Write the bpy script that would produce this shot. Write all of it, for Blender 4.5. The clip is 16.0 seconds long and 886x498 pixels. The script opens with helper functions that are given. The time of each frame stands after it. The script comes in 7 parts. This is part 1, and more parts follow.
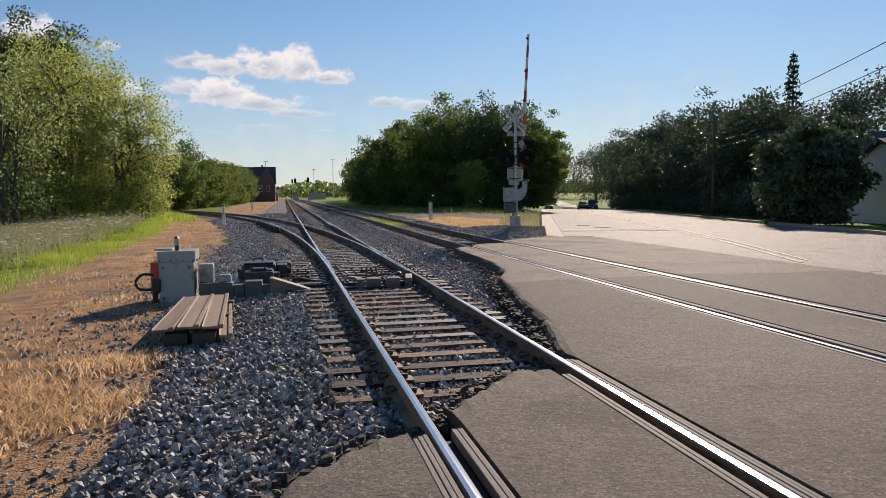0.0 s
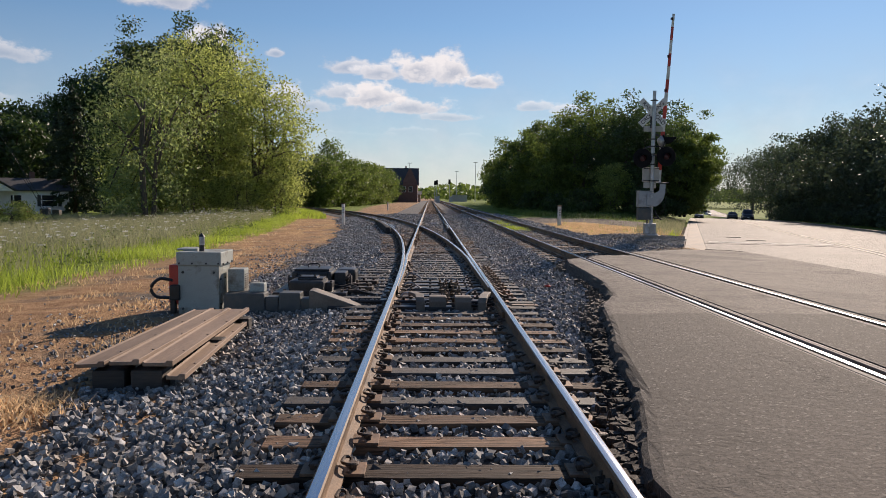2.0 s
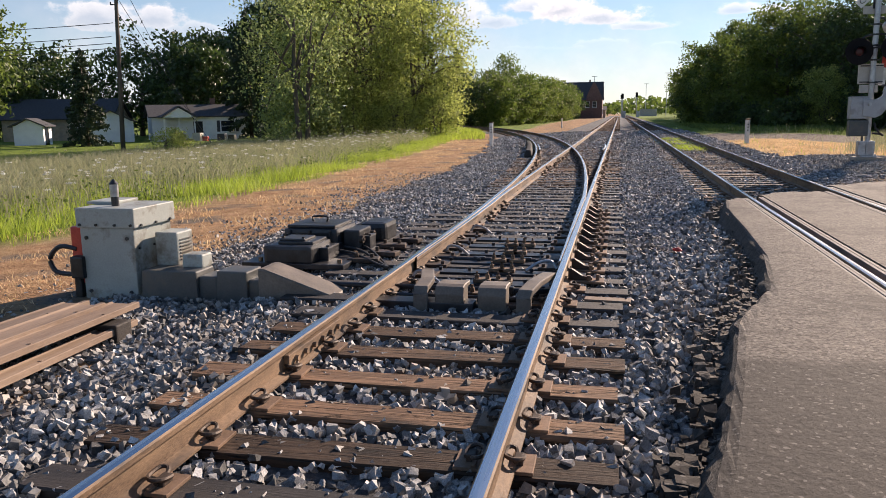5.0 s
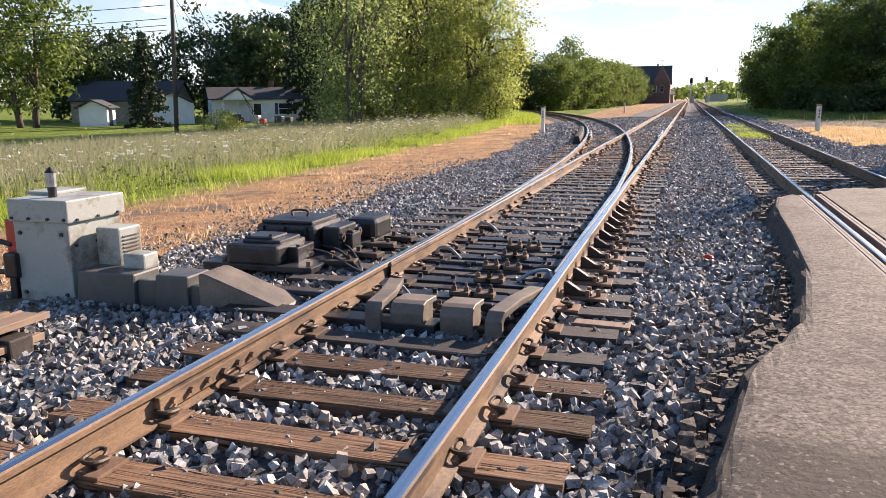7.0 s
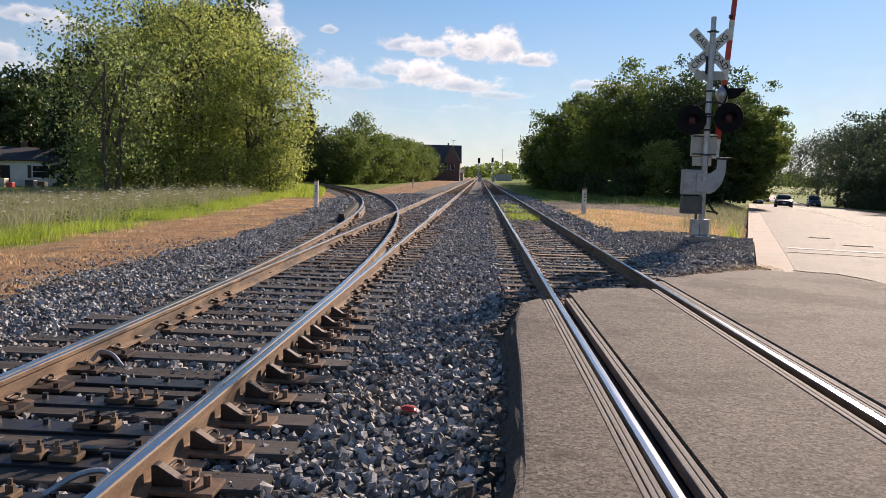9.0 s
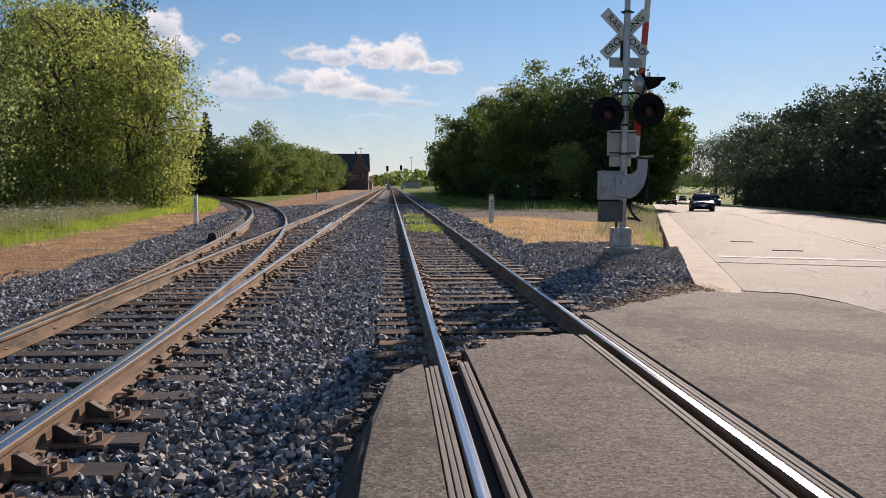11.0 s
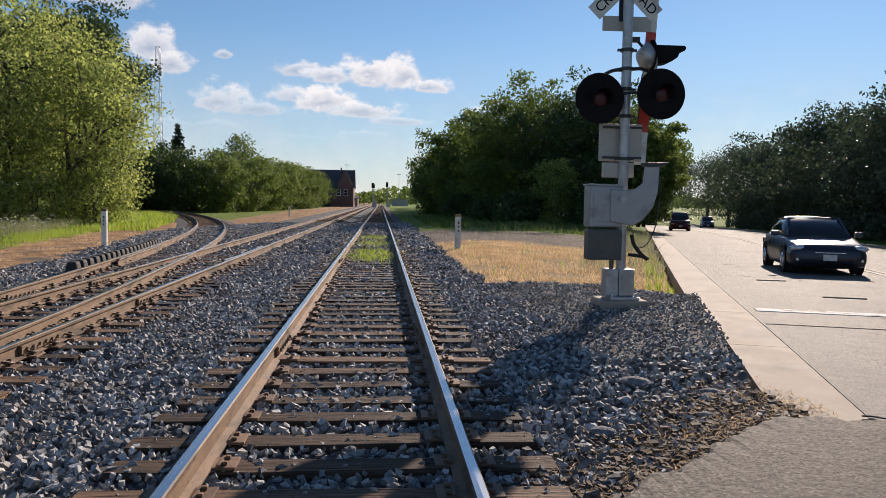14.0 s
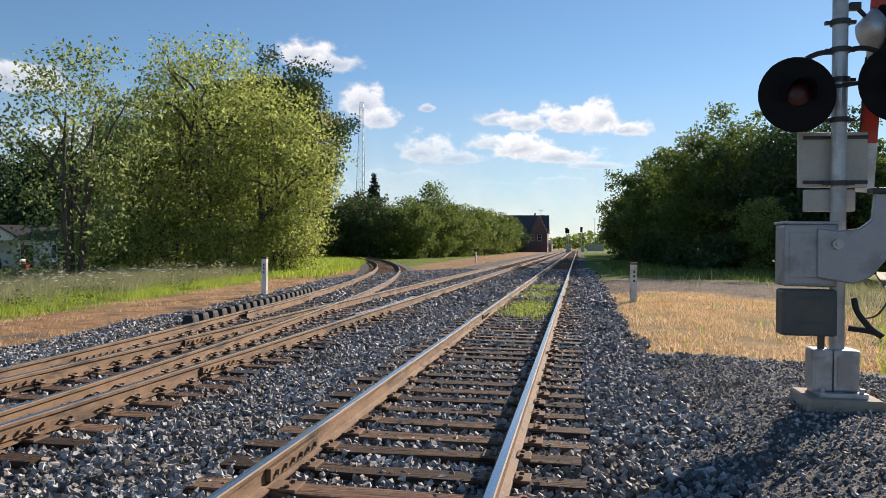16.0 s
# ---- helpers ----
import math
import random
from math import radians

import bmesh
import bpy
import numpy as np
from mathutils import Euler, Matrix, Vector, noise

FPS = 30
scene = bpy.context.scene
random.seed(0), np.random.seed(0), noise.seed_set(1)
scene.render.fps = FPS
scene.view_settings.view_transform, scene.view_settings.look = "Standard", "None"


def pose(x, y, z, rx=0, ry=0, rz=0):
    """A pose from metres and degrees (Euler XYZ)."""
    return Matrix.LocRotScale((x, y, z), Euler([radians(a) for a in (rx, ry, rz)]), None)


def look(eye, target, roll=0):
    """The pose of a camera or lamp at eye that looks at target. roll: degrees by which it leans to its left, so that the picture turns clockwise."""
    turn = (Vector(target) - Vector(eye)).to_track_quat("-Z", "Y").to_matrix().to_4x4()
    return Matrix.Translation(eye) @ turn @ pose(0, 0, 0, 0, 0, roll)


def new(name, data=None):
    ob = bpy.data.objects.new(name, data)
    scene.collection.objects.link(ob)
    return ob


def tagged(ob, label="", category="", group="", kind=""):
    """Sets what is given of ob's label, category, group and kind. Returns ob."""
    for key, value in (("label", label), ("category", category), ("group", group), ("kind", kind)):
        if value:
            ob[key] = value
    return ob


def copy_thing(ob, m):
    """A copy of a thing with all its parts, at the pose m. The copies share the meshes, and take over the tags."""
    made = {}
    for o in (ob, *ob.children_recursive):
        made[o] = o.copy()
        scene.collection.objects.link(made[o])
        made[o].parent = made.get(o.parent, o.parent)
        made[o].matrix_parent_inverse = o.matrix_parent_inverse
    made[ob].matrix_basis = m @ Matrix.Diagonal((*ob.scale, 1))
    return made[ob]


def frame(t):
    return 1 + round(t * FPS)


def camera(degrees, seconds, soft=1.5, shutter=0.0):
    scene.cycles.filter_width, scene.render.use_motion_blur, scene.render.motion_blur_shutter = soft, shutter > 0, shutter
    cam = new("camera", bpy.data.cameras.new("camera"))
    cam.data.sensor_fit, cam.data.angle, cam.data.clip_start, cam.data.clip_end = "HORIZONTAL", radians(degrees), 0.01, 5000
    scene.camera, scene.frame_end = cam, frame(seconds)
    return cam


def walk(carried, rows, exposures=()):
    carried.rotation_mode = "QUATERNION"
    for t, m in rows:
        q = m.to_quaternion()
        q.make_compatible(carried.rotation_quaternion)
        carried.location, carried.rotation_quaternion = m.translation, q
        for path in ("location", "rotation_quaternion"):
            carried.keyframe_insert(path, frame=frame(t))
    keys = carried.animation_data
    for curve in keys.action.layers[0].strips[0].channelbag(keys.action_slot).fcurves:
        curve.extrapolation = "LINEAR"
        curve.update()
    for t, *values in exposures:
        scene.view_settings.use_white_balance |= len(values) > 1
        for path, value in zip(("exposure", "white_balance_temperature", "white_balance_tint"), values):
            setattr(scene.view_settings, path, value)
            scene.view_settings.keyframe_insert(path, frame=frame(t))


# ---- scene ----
cam = camera(60.65, 16.0, 0.7)
# seconds, eye x y z in metres, turn about x y z in degrees
PATH = [
    (0.0, -0.011, 0.113, 1.495, 85.82, 0.84, -11.85),
    (0.5, 0.348, 0.767, 1.456, 86.69, -0.21, -7.81),
    (1.0, 0.695, 1.508, 1.407, 86.50, 0.03, -5.91),
    (1.5, 1.126, 2.276, 1.426, 86.12, 0.02, -4.52),
    (2.0, 1.401, 3.082, 1.377, 86.13, -0.65, -1.01),
    (2.5, 1.657, 3.904, 1.363, 85.76, -0.18, 1.54),
    (3.0, 1.965, 4.813, 1.357, 85.08, 0.52, 2.70),
    (3.5, 2.153, 5.631, 1.384, 83.87, 0.73, 4.09),
    (4.0, 2.431, 6.335, 1.366, 82.66, 0.84, 6.70),
    (4.5, 2.676, 7.073, 1.388, 81.01, 0.89, 10.04),
    (7.0, 3.298, 8.878, 1.358, 78.87, 0.52, 17.71),
    (7.5, 3.416, 9.385, 1.405, 81.90, -0.37, 12.80),
    (8.0, 3.612, 10.090, 1.432, 84.40, -1.00, 7.88),
    (8.5, 3.766, 10.826, 1.432, 85.20, -1.44, 4.75),
    (9.0, 3.987, 11.653, 1.403, 84.44, -1.68, 2.77),
    (11.5, 4.609, 15.350, 1.423, 85.80, -0.68, -5.30),
    (12.0, 4.803, 16.275, 1.430, 86.68, -1.69, -6.60),
    (12.5, 5.122, 17.104, 1.447, 86.29, -1.15, -8.51),
    (13.0, 5.401, 17.955, 1.462, 86.20, -0.65, -8.73),
    (13.5, 5.672, 18.751, 1.457, 86.32, -0.71, -7.32),
    (14.0, 5.909, 19.510, 1.416, 86.51, -0.90, -4.70),
    (14.5, 6.122, 20.229, 1.429, 86.88, -0.81, -1.13),
    (15.0, 6.364, 20.946, 1.423, 87.55, -0.65, 2.94),
    (15.5, 6.608, 21.640, 1.504, 89.10, -0.35, 7.51),
    (16.0, 6.881, 22.239, 1.455, 89.74, -0.55, 10.11),
]
EXPOSURES = ((0, 0.27, 6900, 18), (1, 0.15, 6900, 18), (2, 0.25, 6900, 18), (3.5, 0.4, 7000, 20), (4.5, 0.6, 7100, 20), (6, 1.1, 7200, 22), (7, 1.23, 7100, 22), (8, 0.85, 6900, 20), (9, 0.5, 7000, 20), (11.5, 0.3, 6800, 18), (13, 0.3, 6800, 16), (14.0, 0.35, 6700, 16), (15, 0.49, 6800, 16), (16, 0.57, 6800, 14))
walk(cam, [(t, pose(x, y, z, a, b, c)) for t, x, y, z, a, b, c in PATH], EXPOSURES)

# ---- light ----
SUN_EL, SUN_AZ = 24.0, 29.0          # degrees above the horizon; degrees from +y towards +x
world = bpy.data.worlds.new("sky")
scene.world = world
world.use_nodes = True


def sky_nodes():
    nt = world.node_tree
    nt.nodes.clear()
    N, L = nt.nodes.new, nt.links.new

    def m(op, a, b=None, c=None, clamp=False):
        n = N("ShaderNodeMath")
        n.operation, n.use_clamp = op, clamp
        for i, v in enumerate((a, b, c)):
            if v is None:
                continue
            if isinstance(v, (int, float)):
                n.inputs[i].default_value = v
            else:
                L(v, n.inputs[i])
        return n.outputs[0]

    sky = N("ShaderNodeTexSky")
    sky.sky_type, sky.sun_disc = "NISHITA", False
    sky.sun_elevation, sky.sun_rotation = radians(SUN_EL), radians(SUN_AZ)
    sky.air_density, sky.dust_density, sky.ozone_density = 1.0, 0.05, 3.0
    co = N("ShaderNodeTexCoord")
    sep = N("ShaderNodeSeparateXYZ")
    L(co.outputs["Generated"], sep.inputs[0])
    az = m("ARCTAN2", sep.outputs[0], sep.outputs[1])
    el = m("ARCSINE", sep.outputs[2])
    # ragged edges: two noises over azimuth and elevation
    plane = N("ShaderNodeCombineXYZ")
    L(m("MULTIPLY", az, 57.3), plane.inputs[0])
    L(m("MULTIPLY", el, 80.0), plane.inputs[1])
    noises = []
    for scale, detail, rough in ((0.55, 6, 0.6), (0.22, 4, 0.5)):
        n = N("ShaderNodeTexNoise")
        n.inputs["Scale"].default_value, n.inputs["Detail"].default_value, n.inputs["Roughness"].default_value = scale, detail, rough
        L(plane.outputs[0], n.inputs["Vector"])
        noises.append(n.outputs["Fac"])
    rag = m("SUBTRACT", noises[0], 0.5)
    # each cloud: azimuth, elevation, half width, half height in degrees, density
    clouds = ((-6.0, 9.4, 1.7, 0.55, 0.8), (-3.6, 9.1, 1.7, 0.6, 0.9), (-1.0, 9.25, 1.9, 0.95, 1), (1.6, 9.2, 1.5, 1.15, 1), (3.3, 8.5, 1.6, 0.5, 0.95), (-6.3, 7.5, 1.8, 0.6, 0.8), (-4.2, 7.2, 2.0, 0.9, 1), (-1.6, 6.6, 2.4, 0.6, 0.9), (1.2, 5.95, 1.8, 0.35, 0.7),
              (-11.6, 6.9, 1.7, 1.0, 0.8), (-9.4, 6.5, 1.9, 0.55, 0.7), (-11.35, 10.2, 0.55, 0.26, 0.7), (-16.2, 10.4, 1.3, 1.2, 0.9), (-14.9, 9.3, 1.2, 0.7, 0.9), (-20.6, 13.6, 2.0, 0.8, 0.9), (-18.6, 13.2, 1.6, 0.6, 0.8),
              (-31.0, 9.4, 1.8, 0.5, 0.7), (-28.9, 8.9, 1.8, 0.6, 0.7), (-36.6, 6.6, 2.2, 0.9, 0.75), (-33.0, 6.7, 1.8, 0.8, 0.75), (-30.6, 6.0, 1.6, 0.6, 0.6), (7.7, 6.7, 1.3, 0.35, 0.7), (10.4, 6.4, 1.4, 0.4, 0.75), (-1.3, 4.75, 1.9, 0.4, 0.5), (-6.4, 4.4, 3.4, 0.4, 0.4),
              (3.4, 4.5, 1.4, 0.3, 0.45), (-12.6, 5.0, 2.6, 0.5, 0.5), (-2.0, 2.8, 9.0, 0.5, 0.35), (-14.0, 3.4, 5.0, 0.6, 0.4), (-22.0, 4.2, 6.0, 1.0, 0.5), (-41.0, 10.5, 4.0, 0.9, 0.8))
    cover = top = None
    for a, e, w, h, dense in clouds:
        w, h = 1.25 * w, 1.3 * h
        dx = m("MULTIPLY", m("SUBTRACT", m("MULTIPLY", az, 57.3), a), 1 / w)
        dy = m("MULTIPLY", m("SUBTRACT", m("MULTIPLY", el, 57.3), e), 1 / h)
        low = m("MULTIPLY", m("MINIMUM", dy, 0.0), 1.7)      # flatter undersides
        up = m("MAXIMUM", dy, 0.0)
        d = m("SQRT", m("ADD", m("MULTIPLY", dx, dx), m("ADD", m("MULTIPLY", low, low), m("MULTIPLY", up, up))))
        raw = m("ADD", m("SUBTRACT", 1.30, d), m("MULTIPLY", rag, 2.4))
        body = m("MULTIPLY", m("MULTIPLY", raw, 1.7, clamp=True), dense)
        # lit from behind: thick middles and undersides are grey, thin upper rims white
        rim = m("SUBTRACT", m("ADD", 1.02, m("MULTIPLY", dy, 0.30)), m("MULTIPLY", m("MULTIPLY", raw, 0.72, clamp=True), 0.95), clamp=True)
        shade = m("MULTIPLY", body, rim)
        cover = body if cover is None else m("MAXIMUM", cover, body)
        top = shade if top is None else m("MAXIMUM", top, shade)
    # thin veil near the horizon
    veil = m("MULTIPLY", m("SUBTRACT", 1.0, m("MULTIPLY", m("ABSOLUTE", el), 4.6), clamp=True), m("ADD", m("MULTIPLY", noises[1], 0.9), 0.25), clamp=True)
    ramp = N("ShaderNodeValToRGB")
    ramp.color_ramp.elements[0].position, ramp.color_ramp.elements[0].color = 0.15, (CLOUD_LOW[0], CLOUD_LOW[1], CLOUD_LOW[2], 1)
    ramp.color_ramp.elements[1].position, ramp.color_ramp.elements[1].color = 0.75, (CLOUD_TOP[0], CLOUD_TOP[1], CLOUD_TOP[2], 1)
    lit = m("ADD", m("MAXIMUM", top, m("MULTIPLY", veil, 0.62)), m("MULTIPLY", rag, 0.35))
    L(lit, ramp.inputs[0])
    mix = N("ShaderNodeMixRGB")
    L(m("MAXIMUM", m("MULTIPLY", cover, 0.9), veil), mix.inputs[0])
    tint = N("ShaderNodeMixRGB")
    tint.blend_type, tint.inputs[0].default_value, tint.inputs[2].default_value = "MULTIPLY", 1.0, SKY_TINT
    L(sky.outputs[0], tint.inputs[1])
    L(tint.outputs[0], mix.inputs[1])
    L(ramp.outputs[0], mix.inputs[2])
    bg, out = N("ShaderNodeBackground"), N("ShaderNodeOutputWorld")
    bg.inputs[1].default_value = SKY_STRENGTH
    L(mix.outputs[0], bg.inputs[0])
    L(bg.outputs[0], out.inputs[0])


SKY_STRENGTH, SKY_TINT = 0.074, (0.80, 0.98, 1.08, 1)
CLOUD_LOW, CLOUD_TOP = (5.0, 5.6, 6.6), (10.3, 10.2, 10.1)
sky_nodes()
sun_data = bpy.data.lights.new("sun", "SUN")
sun_data.energy, sun_data.angle, sun_data.color = 5.0, radians(0.6), (1.0, 0.88, 0.735)
sun = new("sun", sun_data)
_e, _a = radians(SUN_EL), radians(SUN_AZ)
sun.matrix_world = look((0, 0, 60), Vector((0, 0, 60)) - Vector((math.sin(_a) * math.cos(_e), math.cos(_a) * math.cos(_e), math.sin(_e))))
scene.view_settings.exposure = 0.0

# ---- materials ----


def material(name, dark, light, scale=6.0, rough=0.7, metal=0.0, bump=0.3, fine=60.0, blotch=None, blotch_scale=0.6, vary=0.0,
             translucent=0.0, spec=0.5, stretch=(1, 1, 1), height=0.01, grain=0.45):
    """Two scales of noise between two colours, an optional blotch colour with a shape of its own, fine relief, and a shift by object."""
    mt = bpy.data.materials.new(name)
    mt.use_nodes = True
    nt = mt.node_tree
    nt.nodes.clear()
    N, L = nt.nodes.new, nt.links.new
    geo = N("ShaderNodeNewGeometry")
    mp = N("ShaderNodeMapping")
    mp.inputs["Scale"].default_value = stretch
    L(geo.outputs["Position"], mp.inputs["Vector"])

    def noise_at(s, detail=4.0, rg=0.55):
        n = N("ShaderNodeTexNoise")
        n.inputs["Scale"].default_value, n.inputs["Detail"].default_value, n.inputs["Roughness"].default_value = s, detail, rg
        L(mp.outputs[0], n.inputs["Vector"])
        return n.outputs["Fac"]

    a, b = noise_at(scale), noise_at(fine, 5.0, 0.7)
    mixf = N("ShaderNodeMath")
    mixf.operation = "MULTIPLY_ADD"
    L(b, mixf.inputs[0])
    mixf.inputs[1].default_value = grain
    half = N("ShaderNodeMath")
    half.operation = "MULTIPLY"
    L(a, half.inputs[0])
    half.inputs[1].default_value = 1 - grain
    L(half.outputs[0], mixf.inputs[2])
    ramp = N("ShaderNodeValToRGB")
    e = ramp.color_ramp.elements
    e[0].position, e[0].color = 0.36, (*dark, 1)
    e[1].position, e[1].color = 0.64, (*light, 1)
    L(mixf.outputs[0], ramp.inputs[0])
    colour = ramp.outputs[0]
    if blotch:
        r2 = N("ShaderNodeValToRGB")
        r2.color_ramp.elements[0].position, r2.color_ramp.elements[1].position = 0.50, 0.64
        L(noise_at(blotch_scale, 5.0, 0.65), r2.inputs[0])
        mx = N("ShaderNodeMixRGB")
        mx.inputs[2].default_value = (*blotch, 1)
        L(r2.outputs[0], mx.inputs[0])
        L(colour, mx.inputs[1])
        colour = mx.outputs[0]
    if vary:
        info = N("ShaderNodeObjectInfo")
        geo2 = N("ShaderNodeMath")
        geo2.operation = "ADD"
        L(info.outputs["Random"], geo2.inputs[0])
        L(geo.outputs["Random Per Island"], geo2.inputs[1])
        fr = N("ShaderNodeMath")
        fr.operation = "FRACT"
        L(geo2.outputs[0], fr.inputs[0])
        hsv = N("ShaderNodeHueSaturation")
        val = N("ShaderNodeMath")
        val.operation = "MULTIPLY_ADD"
        L(fr.outputs[0], val.inputs[0])
        val.inputs[1].default_value, val.inputs[2].default_value = 2 * vary, 1 - vary
        L(val.outputs[0], hsv.inputs["Value"])
        L(colour, hsv.inputs["Color"])
        colour = hsv.outputs[0]
    bs = N("ShaderNodeBsdfPrincipled")
    L(colour, bs.inputs["Base Color"])
    bs.inputs["Metallic"].default_value = metal
    bs.inputs["Specular IOR Level"].default_value = spec
    rr = N("ShaderNodeMapRange")
    rr.inputs["To Min"].default_value, rr.inputs["To Max"].default_value = max(rough - 0.12, 0.03), min(rough + 0.12, 1.0)
    L(a, rr.inputs["Value"])
    L(rr.outputs[0], bs.inputs["Roughness"])
    if bump:
        bp = N("ShaderNodeBump")
        bp.inputs["Strength"].default_value, bp.inputs["Distance"].default_value = bump, height
        L(mixf.outputs[0], bp.inputs["Height"])
        L(bp.outputs[0], bs.inputs["Normal"])
    surf = bs.outputs[0]
    if translucent:
        tr = N("ShaderNodeBsdfTranslucent")
        L(colour, tr.inputs[0])
        ms = N("ShaderNodeMixShader")
        ms.inputs[0].default_value = translucent
        L(surf, ms.inputs[1])
        L(tr.outputs[0], ms.inputs[2])
        surf = ms.outputs[0]
    out = N("ShaderNodeOutputMaterial")
    L(surf, out.inputs[0])
    return mt


def asphalt_material(name, dark, light, stain, crack=0.5, pebble=70.0, rough=0.88, spec=0.3, old=None, spots=()):
    """Bound stone chips in worn bitumen: single chips, wide oily stains, thin wandering cracks, coarse relief."""
    mt = bpy.data.materials.new(name)
    mt.use_nodes = True
    nt = mt.node_tree
    nt.nodes.clear()
    N, L = nt.nodes.new, nt.links.new
    geo = N("ShaderNodeNewGeometry")

    def nz(s, d=4.0, rg=0.6):
        n = N("ShaderNodeTexNoise")
        n.inputs["Scale"].default_value, n.inputs["Detail"].default_value, n.inputs["Roughness"].default_value = s, d, rg
        L(geo.outputs["Position"], n.inputs["Vector"])
        return n

    def ramp(v, lo, hi, c1=(0, 0, 0), c2=(1, 1, 1)):
        r = N("ShaderNodeValToRGB")
        r.color_ramp.elements[0].position, r.color_ramp.elements[0].color = lo, (*c1, 1)
        r.color_ramp.elements[1].position, r.color_ramp.elements[1].color = hi, (*c2, 1)
        L(v, r.inputs[0])
        return r.outputs[0]

    def mth(op, a, b):
        n = N("ShaderNodeMath")
        n.operation = op
        for i, v in enumerate((a, b)):
            if isinstance(v, (int, float)):
                n.inputs[i].default_value = v
            else:
                L(v, n.inputs[i])
        return n.outputs[0]

    def mix(f, a, b, how="MIX"):
        n = N("ShaderNodeMixRGB")
        n.blend_type = how
        L(f, n.inputs[0])
        for i, v in ((1, a), (2, b)):
            if isinstance(v, tuple):
                n.inputs[i].default_value = (*v, 1)
            else:
                L(v, n.inputs[i])
        return n.outputs[0]

    # single chips
    vo = N("ShaderNodeTexVoronoi")
    vo.inputs["Scale"].default_value = pebble
    L(geo.outputs["Position"], vo.inputs["Vector"])
    sp = N("ShaderNodeSeparateColor")
    L(vo.outputs["Color"], sp.inputs[0])
    chip = mth("ADD", mth("MULTIPLY", sp.outputs[0], 0.5), mth("MULTIPLY", nz(26.0, 5.0, 0.7).outputs["Fac"], 0.5))
    wide = nz(0.55, 5.0, 0.65).outputs["Fac"]
    c = ramp(mth("ADD", mth("MULTIPLY", chip, 0.75), mth("MULTIPLY", nz(2.2, 4.0).outputs["Fac"], 0.25)), 0.26, 0.76, dark, light)
    c = mix(mth("MULTIPLY", ramp(mth("ADD", mth("MULTIPLY", wide, 0.7), mth("MULTIPLY", nz(4.5, 5.0, 0.7).outputs["Fac"], 0.3)), 0.505, 0.60), 0.8), c, stain)
    if old:
        # an older, darker lay of asphalt up to a ragged transverse joint
        sep = N("ShaderNodeSeparateXYZ")
        L(geo.outputs["Position"], sep.inputs[0])
        past = mth("ADD", sep.outputs[1], mth("MULTIPLY", nz(1.3, 5.0, 0.6).outputs["Fac"], 0.8))
        c = mix(mth("MULTIPLY", ramp(mth("MULTIPLY", past, 0.05), (old - 0.12) * 0.05, old * 0.05, (1, 1, 1), (0, 0, 0)), ramp(mth("MULTIPLY", sep.outputs[1], 0.05), (old - 6.5) * 0.05, (old - 4.0) * 0.05, (0.35, 0.35, 0.35), (0.9, 0.9, 0.9))), c, stain)
    for sx, sy, sr in spots:
        # oil-dark crumbling patches with ragged outlines
        d = N("ShaderNodeVectorMath")
        d.operation = "DISTANCE"
        L(geo.outputs["Position"], d.inputs[0])
        d.inputs[1].default_value = (sx, sy, 0.03)
        worn = mth("ADD", d.outputs["Value"], mth("MULTIPLY", mth("SUBTRACT", nz(5.0, 6.0, 0.75).outputs["Fac"], 0.5), 2.2 * sr))
        c = mix(mth("MULTIPLY", ramp(mth("DIVIDE", worn, sr), 0.55, 0.95, (1, 1, 1), (0, 0, 0)), 0.75), c, (0.035, 0.029, 0.024))
    # bare pale chips
    c = mix(mth("MULTIPLY", ramp(sp.outputs[1], 0.93, 0.97), 0.3), c, (0.42, 0.38, 0.33))
    # cracks: borders of large wandering cells
    warp = N("ShaderNodeVectorMath")
    warp.operation = "MULTIPLY_ADD"
    L(nz(1.7, 5.0, 0.7).outputs["Color"], warp.inputs[0])
    warp.inputs[1].default_value = (0.9, 0.9, 0.0)
    L(geo.outputs["Position"], warp.inputs[2])
    cr = N("ShaderNodeTexVoronoi")
    cr.feature = "DISTANCE_TO_EDGE"
    cr.inputs["Scale"].default_value = 0.42
    L(warp.outputs[0], cr.inputs["Vector"])
    line = mth("MULTIPLY", ramp(cr.outputs["Distance"], 0.003, 0.010, (1, 1, 1), (0, 0, 0)), mth("MULTIPLY", ramp(nz(0.35).outputs["Fac"], 0.50, 0.62), crack))
    c = mix(line, c, (0.02, 0.018, 0.016))
    bs = N("ShaderNodeBsdfPrincipled")
    bs.inputs["Roughness"].default_value = rough
    bs.inputs["Specular IOR Level"].default_value = spec
    L(c, bs.inputs["Base Color"])
    bp = N("ShaderNodeBump")
    bp.inputs["Strength"].default_value, bp.inputs["Distance"].default_value = 0.9, 0.012
    L(mth("SUBTRACT", mth("ADD", chip, mth("MULTIPLY", nz(9.0).outputs["Fac"], 0.8)), mth("MULTIPLY", line, 1.5)), bp.inputs["Height"])
    L(bp.outputs[0], bs.inputs["Normal"])
    out = N("ShaderNodeOutputMaterial")
    L(bs.outputs[0], out.inputs[0])
    return mt


